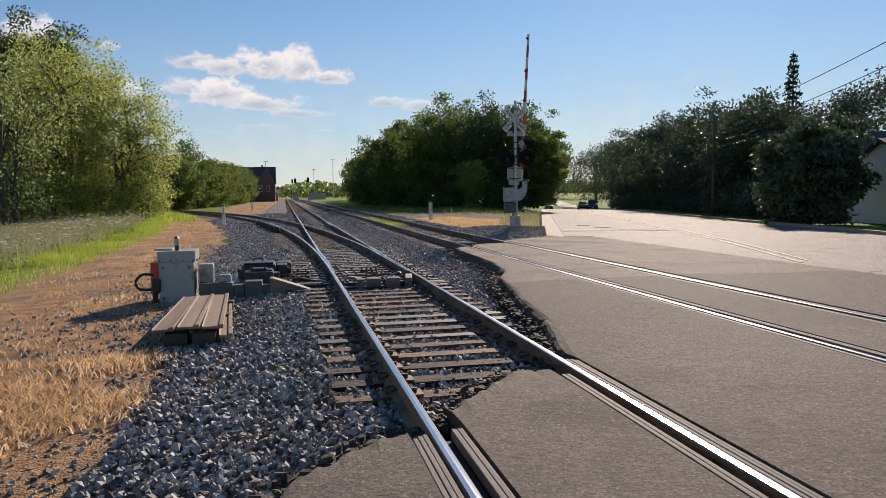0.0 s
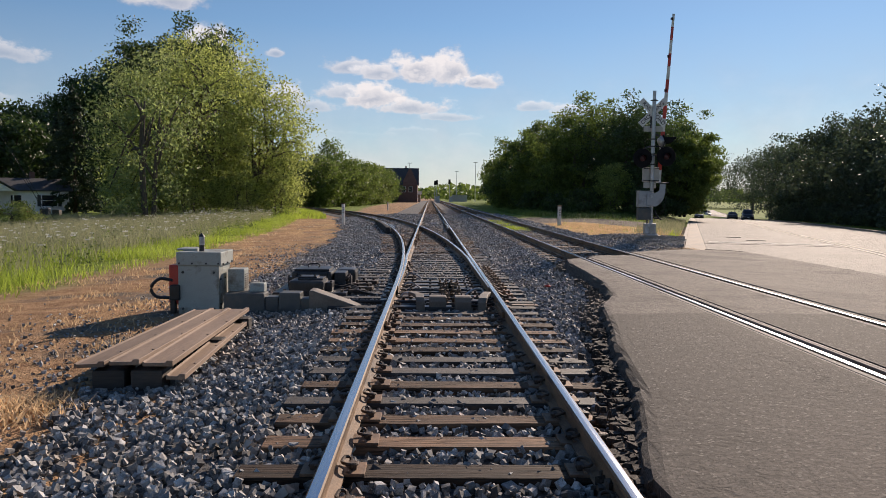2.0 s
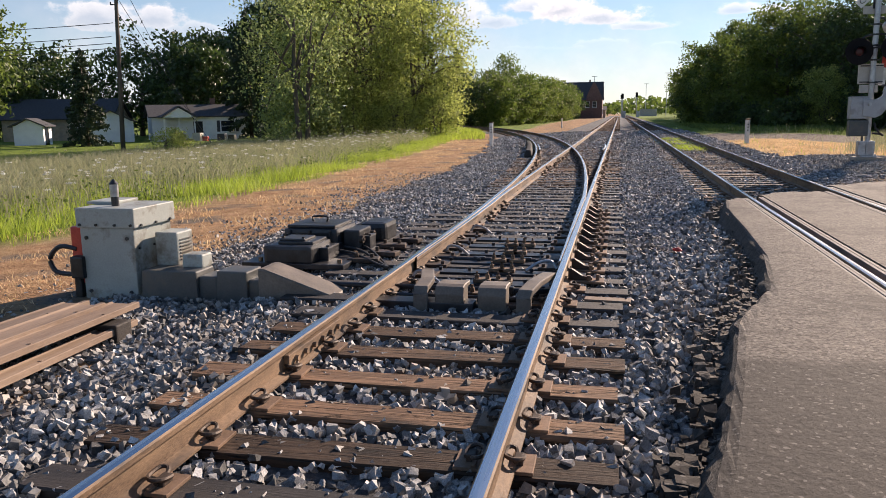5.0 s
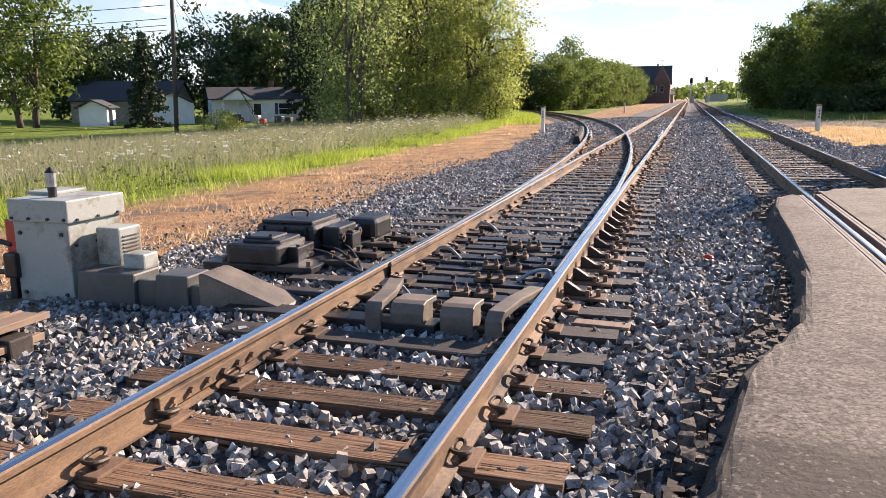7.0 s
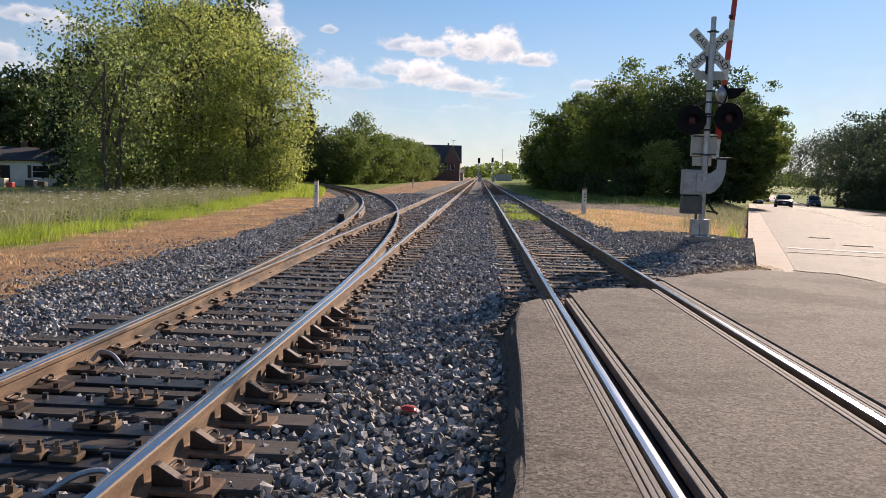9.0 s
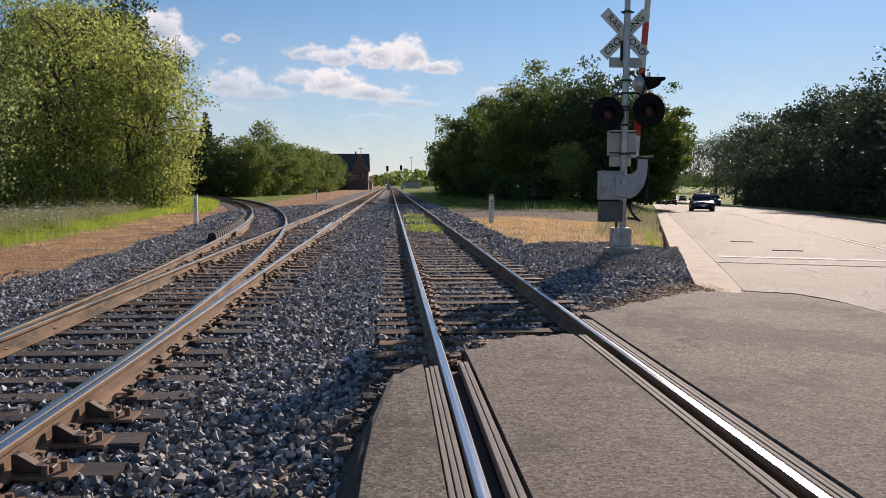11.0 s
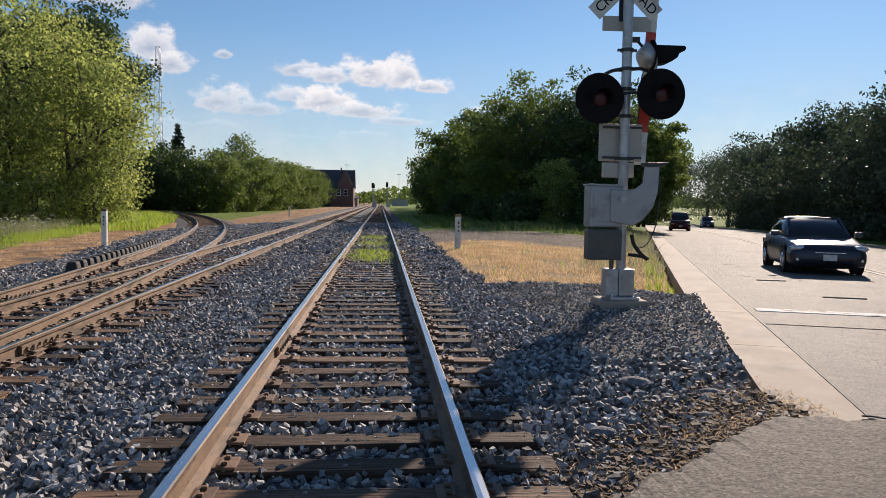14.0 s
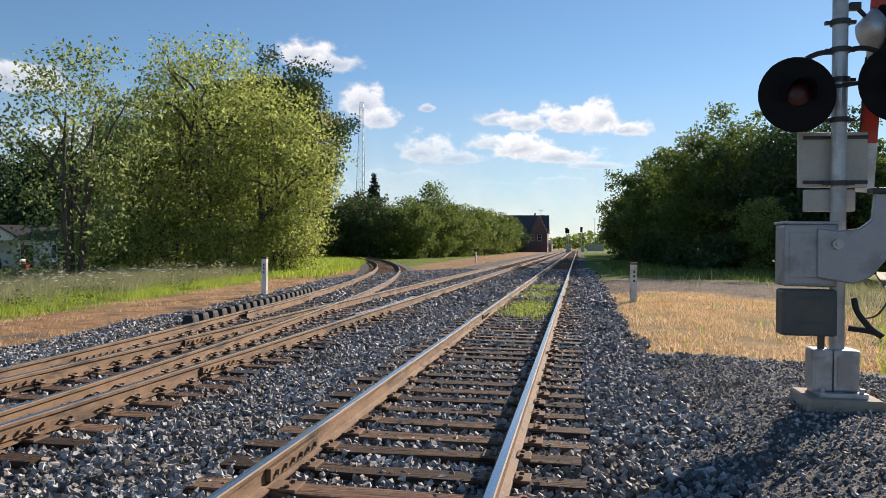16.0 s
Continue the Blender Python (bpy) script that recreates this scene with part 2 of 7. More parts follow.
M = {}
M["asphalt"] = asphalt_material("asphalt", (0.048, 0.041, 0.035), (0.245, 0.21, 0.175), (0.046, 0.039, 0.033), 0.3, 62.0, old=12.4, spots=((7.75, 21.35, 0.95), (7.15, 21.9, 0.6), (8.5, 21.0, 0.7), (8.9, 20.6, 0.4), (1.9, 4.9, 0.5)))
M["road"] = asphalt_material("road_asphalt", (0.10, 0.09, 0.079), (0.27, 0.24, 0.208), (0.145, 0.13, 0.112), 0.9, 80.0, 0.80, 0.34)
# broken edge: bare bitumen, with the shade on its face in the colour
M["bitumen"] = material("shaded_broken_bitumen", (0.016, 0.014, 0.012), (0.10, 0.086, 0.072), 14.0, 0.9, bump=1.0, fine=60, height=0.04)
M["debris"] = material("dirt_crumbs", (0.035, 0.025, 0.018), (0.17, 0.12, 0.08), 12.0, 0.9, bump=0.5, vary=0.5)
M["concrete"] = material("concrete", (0.28, 0.225, 0.17), (0.42, 0.345, 0.27), 3.0, 0.85, bump=0.4, fine=70, blotch=(0.27, 0.24, 0.20), blotch_scale=1.4)
M["paint_white"] = material("road_paint", (0.55, 0.53, 0.50), (0.78, 0.76, 0.73), 9.0, 0.8, bump=0.5, spec=0.15, blotch=(0.19, 0.172, 0.15), blotch_scale=4)
M["paint_yellow"] = material("yellow_road_paint", (0.52, 0.47, 0.37), (0.74, 0.68, 0.55), 9.0, 0.8, bump=0.5, spec=0.15, blotch=(0.20, 0.178, 0.145), blotch_scale=4)
M["stone"] = material("crushed_stone", (0.06, 0.06, 0.06), (0.48, 0.475, 0.46), 9.0, 0.74, bump=0.35, fine=120, vary=0.75, blotch=(0.26, 0.22, 0.18), blotch_scale=1.2)
# near-black bed: shade in the gaps between stones put into its colour
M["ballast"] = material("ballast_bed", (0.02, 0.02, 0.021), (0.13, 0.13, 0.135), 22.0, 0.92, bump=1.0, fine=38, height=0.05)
M["gravel"] = material("fine_gravel", (0.10, 0.098, 0.10), (0.32, 0.31, 0.31), 26.0, 0.92, bump=0.9, fine=75, height=0.03, blotch=(0.20, 0.18, 0.15), blotch_scale=0.7)
def tie_material(name, dark, light, crack):
    """Old sawn timber: lengthwise grain, open dark checks, worn pale upper edges and a tone of its own for each timber."""
    mt = bpy.data.materials.new(name)
    mt.use_nodes = True
    nt = mt.node_tree
    nt.nodes.clear()
    N, L = nt.nodes.new, nt.links.new
    geo, info = N("ShaderNodeNewGeometry"), N("ShaderNodeObjectInfo")

    def nz(stretch, s, d, rg):
        mp = N("ShaderNodeMapping")
        mp.inputs["Scale"].default_value = stretch
        L(geo.outputs["Position"], mp.inputs["Vector"])
        n = N("ShaderNodeTexNoise")
        n.inputs["Scale"].default_value, n.inputs["Detail"].default_value, n.inputs["Roughness"].default_value = s, d, rg
        L(mp.outputs[0], n.inputs["Vector"])
        return n.outputs["Fac"]

    def mth(op, a, b, clamp=False):
        n = N("ShaderNodeMath")
        n.operation, n.use_clamp = op, clamp
        for i, v in enumerate((a, b)):
            if isinstance(v, (int, float)):
                n.inputs[i].default_value = v
            else:
                L(v, n.inputs[i])
        return n.outputs[0]

    grain, wide = nz((0.06, 1.6, 1.0), 34.0, 5.0, 0.65), nz((0.5, 1.0, 1.0), 5.0, 4.0, 0.6)
    check = mth("MULTIPLY", mth("SUBTRACT", 0.035, mth("ABSOLUTE", mth("SUBTRACT", nz((0.035, 1.0, 0.6), 24.0, 3.0, 0.5), 0.5), 0.0)), 34.0, True)
    check = mth("MULTIPLY", check, mth("MULTIPLY", mth("SUBTRACT", wide, 0.42), 6.0, True))
    tone = mth("ADD", mth("MULTIPLY", grain, 0.55), mth("MULTIPLY", wide, 0.45))
    ramp = N("ShaderNodeValToRGB")
    e = ramp.color_ramp.elements
    e[0].position, e[0].color = 0.36, (*dark, 1)
    e[1].position, e[1].color = 0.66, (*light, 1)
    L(tone, ramp.inputs[0])
    hsv = N("ShaderNodeHueSaturation")
    L(mth("ADD", mth("MULTIPLY", mth("POWER", info.outputs["Random"], 1.6), 1.45), 0.30), hsv.inputs["Value"])
    L(ramp.outputs[0], hsv.inputs["Color"])
    mx = N("ShaderNodeMixRGB")
    L(mth("MULTIPLY", check, crack), mx.inputs[0])
    L(hsv.outputs[0], mx.inputs[1])
    mx.inputs[2].default_value = (0.006, 0.005, 0.004, 1)
    bs, bp, out = N("ShaderNodeBsdfPrincipled"), N("ShaderNodeBump"), N("ShaderNodeOutputMaterial")
    L(mx.outputs[0], bs.inputs["Base Color"])
    bs.inputs["Roughness"].default_value, bs.inputs["Specular IOR Level"].default_value = 0.8, 0.3
    bp.inputs["Strength"].default_value, bp.inputs["Distance"].default_value = 1.0, 0.016
    L(mth("SUBTRACT", tone, mth("MULTIPLY", check, 0.8)), bp.inputs["Height"])
    L(bp.outputs[0], bs.inputs["Normal"])
    L(bs.outputs[0], out.inputs[0])
    return mt


M["tie"] = tie_material("creosoted_timber", (0.022, 0.015, 0.011), (0.25, 0.145, 0.085), 0.9)
M["tie_dark"] = material("oily_timber", (0.018, 0.016, 0.015), (0.075, 0.06, 0.05), 5.0, 0.7, bump=0.8, fine=46, stretch=(0.12, 1.6, 1.6), vary=0.4, height=0.012)
M["plank"] = material("weathered_board", (0.17, 0.115, 0.08), (0.30, 0.215, 0.155), 3.0, 0.8, bump=0.4, fine=40, stretch=(1.6, 0.2, 1), vary=0.15)
M["rust"] = material("rusty_rail_steel", (0.10, 0.058, 0.032), (0.30, 0.19, 0.11), 5.0, 0.7, bump=0.5, fine=70, vary=0.1, stretch=(1, 0.5, 2), blotch=(0.055, 0.036, 0.026), blotch_scale=2.2)
M["rail_top"] = material("polished_rail_steel", (0.42, 0.43, 0.46), (0.60, 0.61, 0.64), 3.0, 0.26, metal=1.0, bump=0.05, fine=50, stretch=(8, 0.15, 1))
M["plate"] = material("tie_plate_steel", (0.13, 0.08, 0.05), (0.27, 0.17, 0.11), 8.0, 0.7, metal=0.2, bump=0.4, vary=0.2)
M["clip"] = material("dark_spring_steel", (0.035, 0.028, 0.024), (0.11, 0.075, 0.055), 9.0, 0.6, metal=0.4, bump=0.3, vary=0.2)
M["machine"] = material("black_machine_iron", (0.012, 0.013, 0.015), (0.035, 0.037, 0.042), 6.0, 0.42, bump=0.25, spec=0.5, blotch=(0.011, 0.010, 0.010), blotch_scale=4)
M["grey_box"] = material("grey_painted_steel", (0.30, 0.325, 0.30), (0.42, 0.445, 0.415), 3.0, 0.5, bump=0.12, blotch=(0.18, 0.165, 0.13), blotch_scale=3)
M["dark_box"] = material("dark_grey_cover", (0.055, 0.06, 0.06), (0.10, 0.105, 0.10), 3.0, 0.5, bump=0.12, blotch=(0.12, 0.10, 0.08), blotch_scale=3)
M["bracket"] = material("rod_cover_steel", (0.11, 0.092, 0.075), (0.22, 0.18, 0.145), 5.0, 0.65, metal=0.1, bump=0.25)
M["strip"] = material("weathered_filler", (0.12, 0.11, 0.10), (0.30, 0.275, 0.245), 6.0, 0.75, bump=0.5, spec=0.18, stretch=(9, 0.4, 1))
M["red"] = material("red_enamel", (0.42, 0.03, 0.02), (0.58, 0.06, 0.04), 4.0, 0.4, bump=0.1)
M["mast"] = material("galvanised_aluminium", (0.36, 0.37, 0.385), (0.52, 0.53, 0.54), 5.0, 0.42, metal=0.55, bump=0.1, blotch=(0.32, 0.31, 0.30), blotch_scale=3)
M["sign_white"] = material("white_sign_sheet", (0.62, 0.61, 0.57), (0.76, 0.75, 0.71), 3.0, 0.5, bump=0.05, blotch=(0.50, 0.47, 0.42), blotch_scale=2.5)
M["sign_back"] = material("aluminium_sign_sheet", (0.36, 0.34, 0.30), (0.50, 0.47, 0.42), 3.0, 0.5, metal=0.2, bump=0.08)
M["black"] = material("flat_black", (0.007, 0.007, 0.008), (0.016, 0.015, 0.016), 6.0, 0.85, bump=0.1, spec=0.12)
M["rubber"] = material("black_rubber", (0.014, 0.013, 0.013), (0.04, 0.037, 0.034), 20.0, 0.8, bump=0.3)
M["lens"] = material("red_lens_glass", (0.035, 0.003, 0.005), (0.06, 0.005, 0.008), 30.0, 0.4, bump=0.2)
M["housing"] = material("grey_mechanism_housing", (0.30, 0.31, 0.325), (0.40, 0.41, 0.425), 3.0, 0.45, metal=0.3, bump=0.1, blotch=(0.26, 0.26, 0.26), blotch_scale=3)
M["timber_pole"] = material("weathered_pole_timber", (0.06, 0.045, 0.035), (0.14, 0.11, 0.085), 4.0, 0.85, bump=0.6, stretch=(3, 3, 0.2))
M["wire"] = material("cable_black", (0.02, 0.02, 0.02), (0.04, 0.04, 0.04), 5.0, 0.6, bump=0)
M["bark"] = material("bark", (0.05, 0.04, 0.03), (0.14, 0.11, 0.085), 5.0, 0.9, bump=0.8, stretch=(2, 2, 0.4), height=0.03)
M["leaf_light"] = material("light_green_leaf", (0.20, 0.255, 0.065), (0.42, 0.465, 0.14), 0.5, 0.5, bump=0, fine=3.0, vary=0.45, translucent=0.68)
M["leaf_mid"] = material("green_leaf", (0.08, 0.13, 0.025), (0.19, 0.25, 0.055), 0.3, 0.5, bump=0, fine=3.0, vary=0.35, translucent=0.5)
M["leaf_airy"] = material("pale_green_leaf", (0.16, 0.22, 0.07), (0.34, 0.40, 0.15), 0.5, 0.5, bump=0, fine=3.0, vary=0.4, translucent=0.6)
M["leaf_dark"] = material("dark_green_leaf", (0.032, 0.062, 0.018), (0.08, 0.125, 0.032), 0.3, 0.45, bump=0, fine=3.0, vary=0.35, translucent=0.38)
# leaf of the shaded street trees, its colour lifted for the bluish haze over them
M["leaf_shade"] = material("haze_lifted_leaf", (0.040, 0.062, 0.036), (0.095, 0.13, 0.065), 0.3, 0.5, bump=0, fine=3.0, vary=0.35, translucent=0.3)
M["needle"] = material("spruce_needle", (0.018, 0.036, 0.016), (0.045, 0.07, 0.028), 0.4, 0.6, bump=0, vary=0.3, translucent=0.15)
M["grass"] = material("grass_blade", (0.23, 0.32, 0.035), (0.46, 0.56, 0.09), 0.35, 0.55, bump=0, fine=2.0, vary=0.3, translucent=0.5)
M["weed"] = material("seeding_weed", (0.20, 0.225, 0.10), (0.42, 0.40, 0.26), 0.4, 0.7, bump=0, fine=2.0, vary=0.3, translucent=0.45)
M["straw"] = material("dry_grass_blade", (0.50, 0.33, 0.17), (0.78, 0.58, 0.36), 0.6, 0.7, bump=0, fine=3.0, vary=0.3, translucent=0.55)
M["flower"] = material("white_umbel", (0.55, 0.55, 0.50), (0.75, 0.75, 0.70), 3.0, 0.7, bump=0, translucent=0.3)
M["siding"] = material("white_siding", (0.72, 0.73, 0.75), (0.84, 0.85, 0.86), 2.0, 0.6, bump=0.1)
M["roof"] = material("dark_shingle", (0.035, 0.035, 0.04), (0.085, 0.085, 0.09), 6.0, 0.85, bump=0.4)
M["brick"] = material("red_brick_wall", (0.12, 0.065, 0.055), (0.21, 0.12, 0.10), 2.0, 0.85, bump=0.2)
M["pane"] = material("dark_window_glass", (0.012, 0.015, 0.02), (0.03, 0.035, 0.045), 1.0, 0.08, bump=0)
M["car_blue"] = material("dark_blue_car_paint", (0.03, 0.034, 0.05), (0.04, 0.046, 0.065), 3.0, 0.3, metal=0.5, bump=0)
M["car_grey"] = material("grey_car_paint", (0.06, 0.06, 0.065), (0.09, 0.09, 0.095), 3.0, 0.22, metal=0.5, bump=0)
M["car_red"] = material("dark_red_car_paint", (0.10, 0.02, 0.02), (0.15, 0.03, 0.03), 3.0, 0.22, metal=0.4, bump=0)
M["car_white"] = material("white_car_paint", (0.5, 0.5, 0.5), (0.62, 0.62, 0.62), 3.0, 0.25, bump=0)
M["chrome"] = material("bright_metal", (0.55, 0.55, 0.57), (0.68, 0.68, 0.70), 3.0, 0.18, metal=1.0, bump=0)
M["headlight"] = material("headlight_glass", (0.5, 0.5, 0.52), (0.65, 0.65, 0.68), 9.0, 0.1, metal=0.3, bump=0)
M["tyre"] = M["rubber"]


def ground_material():
    """Lawn, weeds, sprayed-off brown strip, straw and gravel, each where it lies along the tracks, with ragged borders."""
    mt = bpy.data.materials.new("ground_cover")
    mt.use_nodes = True
    nt = mt.node_tree
    nt.nodes.clear()
    N, L = nt.nodes.new, nt.links.new
    geo = N("ShaderNodeNewGeometry")
    sep = N("ShaderNodeSeparateXYZ")
    L(geo.outputs["Position"], sep.inputs[0])

    def nz(s, d=4.0):
        n = N("ShaderNodeTexNoise")
        n.inputs["Scale"].default_value, n.inputs["Detail"].default_value = s, d
        L(geo.outputs["Position"], n.inputs["Vector"])
        return n.outputs["Fac"]

    def mth(op, a, b):
        n = N("ShaderNodeMath")
        n.operation = op
        for i, v in enumerate((a, b)):
            if isinstance(v, (int, float)):
                n.inputs[i].default_value = v
            else:
                L(v, n.inputs[i])
        return n.outputs[0]

    def two(c1, c2, s):
        r = N("ShaderNodeValToRGB")
        r.color_ramp.elements[0].position, r.color_ramp.elements[0].color = 0.36, (*c1, 1)
        r.color_ramp.elements[1].position, r.color_ramp.elements[1].color = 0.64, (*c2, 1)
        L(mth("ADD", mth("MULTIPLY", nz(s), 0.5), mth("MULTIPLY", nz(s * 9), 0.5)), r.inputs[0])
        return r.outputs[0]

    def step(v, lo, hi):
        n = N("ShaderNodeMapRange")
        n.inputs["From Min"].default_value, n.inputs["From Max"].default_value = lo, hi
        L(v, n.inputs["Value"])
        return n.outputs[0]

    def mix(f, a, b):
        n = N("ShaderNodeMixRGB")
        L(f, n.inputs[0])
        L(a, n.inputs[1])
        L(b, n.inputs[2])
        return n.outputs[0]

    # bend of the brown strip with the diverging track
    bend = mth("MULTIPLY", mth("POWER", mth("MAXIMUM", mth("SUBTRACT", sep.outputs[1], 22.0), 0.0), 2.0), 1 / 520)
    fall = N("ShaderNodeMapRange")
    for name, value in (("From Min", 64.0), ("From Max", 84.0), ("To Min", 1.0), ("To Max", 0.12)):
        fall.inputs[name].default_value = value
    L(sep.outputs[1], fall.inputs["Value"])
    bend = mth("MULTIPLY", bend, mth("MINIMUM", fall.outputs[0], mth("DIVIDE", 3.4, mth("MAXIMUM", bend, 3.4))))
    x = mth("ADD", mth("ADD", sep.outputs[0], mth("MULTIPLY", mth("SUBTRACT", nz(0.45, 5.0), 0.5), 3.0)), bend)
    lawn = two((0.10, 0.155, 0.022), (0.22, 0.29, 0.05), 0.5)
    brown = two((0.25, 0.14, 0.075), (0.56, 0.35, 0.19), 2.6)
    dirt = two((0.11, 0.09, 0.075), (0.27, 0.225, 0.18), 3.0)
    straw = two((0.25, 0.18, 0.09), (0.48, 0.36, 0.20), 2.2)
    c = mix(step(x, -6.8, -6.0), lawn, straw)
    c = mix(step(x, -6.2, -5.3), c, brown)
    c = mix(mth("MULTIPLY", step(nz(0.7, 5.0), 0.54, 0.66), step(x, -6.0, -5.0)), c, dirt)
    # right of the tracks: straw, then green verges
    right = mix(step(mth("ADD", sep.outputs[1], mth("MULTIPLY", nz(0.3), 7.0)), 50.0, 53.0), straw, dirt)
    right = mix(step(mth("ADD", sep.outputs[1], mth("MULTIPLY", nz(0.3), 7.0)), 61.0, 65.0), right, lawn)
    c = mix(step(sep.outputs[0], 6.0, 7.0), c, right)
    off = mth("SUBTRACT", sep.outputs[0], mth("MULTIPLY", sep.outputs[1], 0.3486))
    c = mix(step(off, 10.0, 10.6), c, lawn)
    bs = N("ShaderNodeBsdfPrincipled")
    bs.inputs["Roughness"].default_value = 0.95
    bs.inputs["Specular IOR Level"].default_value = 0.15
    L(c, bs.inputs["Base Color"])
    bp = N("ShaderNodeBump")
    bp.inputs["Strength"].default_value, bp.inputs["Distance"].default_value = 0.9, 0.06
    L(mth("ADD", nz(14.0), nz(50.0)), bp.inputs["Height"])
    L(bp.outputs[0], bs.inputs["Normal"])
    out = N("ShaderNodeOutputMaterial")
    L(bs.outputs[0], out.inputs[0])
    return mt


M["ground"] = ground_material()

# ---- building helpers ----
rng = np.random.default_rng(7)


def mesh_np(name, verts, faces, mats, index=None, smooth=False):
    """A mesh from arrays: verts (n, 3), faces (m, k)."""
    me = bpy.data.meshes.new(name)
    verts, faces = np.asarray(verts, np.float32), np.asarray(faces, np.int32)
    k = faces.shape[1]
    me.vertices.add(len(verts))
    me.vertices.foreach_set("co", verts.ravel())
    me.loops.add(faces.size)
    me.loops.foreach_set("vertex_index", faces.ravel())
    me.polygons.add(len(faces))
    me.polygons.foreach_set("loop_start", np.arange(0, faces.size, k, dtype=np.int32))
    if index is not None:
        me.polygons.foreach_set("material_index", np.asarray(index, np.int32))
    me.polygons.foreach_set("use_smooth", np.full(len(faces), smooth, bool))
    me.update(calc_edges=True)
    for mt in mats if isinstance(mats, (list, tuple)) else [mats]:
        me.materials.append(mt)
    return me


def thing(name, label, category, x=0, y=0, z=0, rz=0, group="", kind=""):
    ob = new(name)
    ob.matrix_basis = pose(x, y, z, 0, 0, rz)
    return tagged(ob, label, category, group, kind)


def part(name, bm, mat, parent, label="", smooth=False):
    me = bpy.data.meshes.new(name)
    if smooth:
        for f in bm.faces:
            f.smooth = True
    bm.to_mesh(me)
    bm.free()
    for mt in mat if isinstance(mat, (list, tuple)) else [mat]:
        me.materials.append(mt)
    ob = new(name, me)
    ob.parent = parent
    return tagged(ob, label)


def piece(name, me, parent, m):
    ob = new(name, me)
    ob.parent = parent
    ob.matrix_basis = m
    return ob


def box(bm, cx, cy, cz, sx, sy, sz, bevel=0.0, m=None, taper=(1, 1)):
    """Adds a box, with bevelled edges; taper scales its top in x and y."""
    r = bmesh.ops.create_cube(bm, size=1)
    vs = r["verts"]
    for v in vs:
        t = taper if v.co.z > 0 else (1, 1)
        v.co = Vector((v.co.x * sx * t[0], v.co.y * sy * t[1], v.co.z * sz))
    if bevel:
        es = list({e for v in vs for e in v.link_edges})
        r2 = bmesh.ops.bevel(bm, geom=es, offset=bevel, segments=2, affect="EDGES", profile=0.6)
        vs = list({v for f in r2["faces"] for v in f.verts} | {v for v in vs if v.is_valid})
    mm = Matrix.Translation((cx, cy, cz)) @ (m or Matrix.Identity(4))
    bmesh.ops.transform(bm, matrix=mm, verts=[v for v in vs if v.is_valid])
    return bm


def tube(bm, a, b, r1, r2=None, n=12, caps=True):
    a, b = Vector(a), Vector(b)
    d = b - a
    m = Matrix.Translation((a + b) / 2) @ d.to_track_quat("Z", "Y").to_matrix().to_4x4()
    bmesh.ops.create_cone(bm, cap_ends=caps, segments=n, radius1=r1, radius2=r1 if r2 is None else r2, depth=d.length, matrix=m)
    return bm


def hose(bm, pts, r, n=8, taper=1.0):
    """A bent tube through points."""
    pts = [Vector(p) for p in pts]
    rings = []
    for i, p in enumerate(pts):
        d = (pts[min(i + 1, len(pts) - 1)] - pts[max(i - 1, 0)]).normalized()
        q = d.to_track_quat("Z", "Y")
        rr = r * (1 + (taper - 1) * i / (len(pts) - 1))
        rings.append([bm.verts.new(p + q @ Vector((rr * math.cos(2 * math.pi * k / n), rr * math.sin(2 * math.pi * k / n), 0))) for k in range(n)])
    for a, b in zip(rings, rings[1:]):
        for k in range(n):
            bm.faces.new((a[k], a[(k + 1) % n], b[(k + 1) % n], b[k]))
    bm.faces.new(rings[0][::-1])
    bm.faces.new(rings[-1])
    return bm


def arc(points, steps=6):
    """A smooth line through points (Catmull-Rom)."""
    p = [Vector(q) for q in points]
    p = [2 * p[0] - p[1]] + p + [2 * p[-1] - p[-2]]
    out = []
    for i in range(1, len(p) - 2):
        for k in range(steps):
            t = k / steps
            out.append(0.5 * (2 * p[i] + (p[i + 1] - p[i - 1]) * t + (2 * p[i - 1] - 5 * p[i] + 4 * p[i + 1] - p[i + 2]) * t * t + (3 * p[i] - p[i - 1] - 3 * p[i + 1] + p[i + 2]) * t ** 3))
    return out + [p[-2]]


def prism(bm, outline, y0, y1, bevel=0.0, axis="y"):
    """A plate: an outline in x and z, from y0 to y1."""
    f1 = [bm.verts.new((x, y0, z)) for x, z in outline]
    f2 = [bm.verts.new((x, y1, z)) for x, z in outline]
    fs = [bm.faces.new(f1), bm.faces.new(f2[::-1])]
    n = len(outline)
    for i in range(n):
        fs.append(bm.faces.new((f1[i], f2[i], f2[(i + 1) % n], f1[(i + 1) % n])))
    bmesh.ops.recalc_face_normals(bm, faces=fs)
    if bevel:
        bmesh.ops.bevel(bm, geom=list({e for f in fs for e in f.edges}), offset=bevel, segments=1, affect="EDGES")
    return bm


# ---- plan ----
AL, AR, BL, BR = 0.875, 2.38, 4.895, 6.40      # rail centres
ZB = 0.05                                        # top of the second track's rails; the first track's are at 0
TIE_TOP = -0.175
R_TURN, Y_TURN = 220.0, 15.0                     # the diverging curve
ROAD_U, ROAD_V, ROAD_O = Vector((0.329, 0.944, 0)), Vector((0.944, -0.329, 0)), Vector((8.65, 24.4, 0))
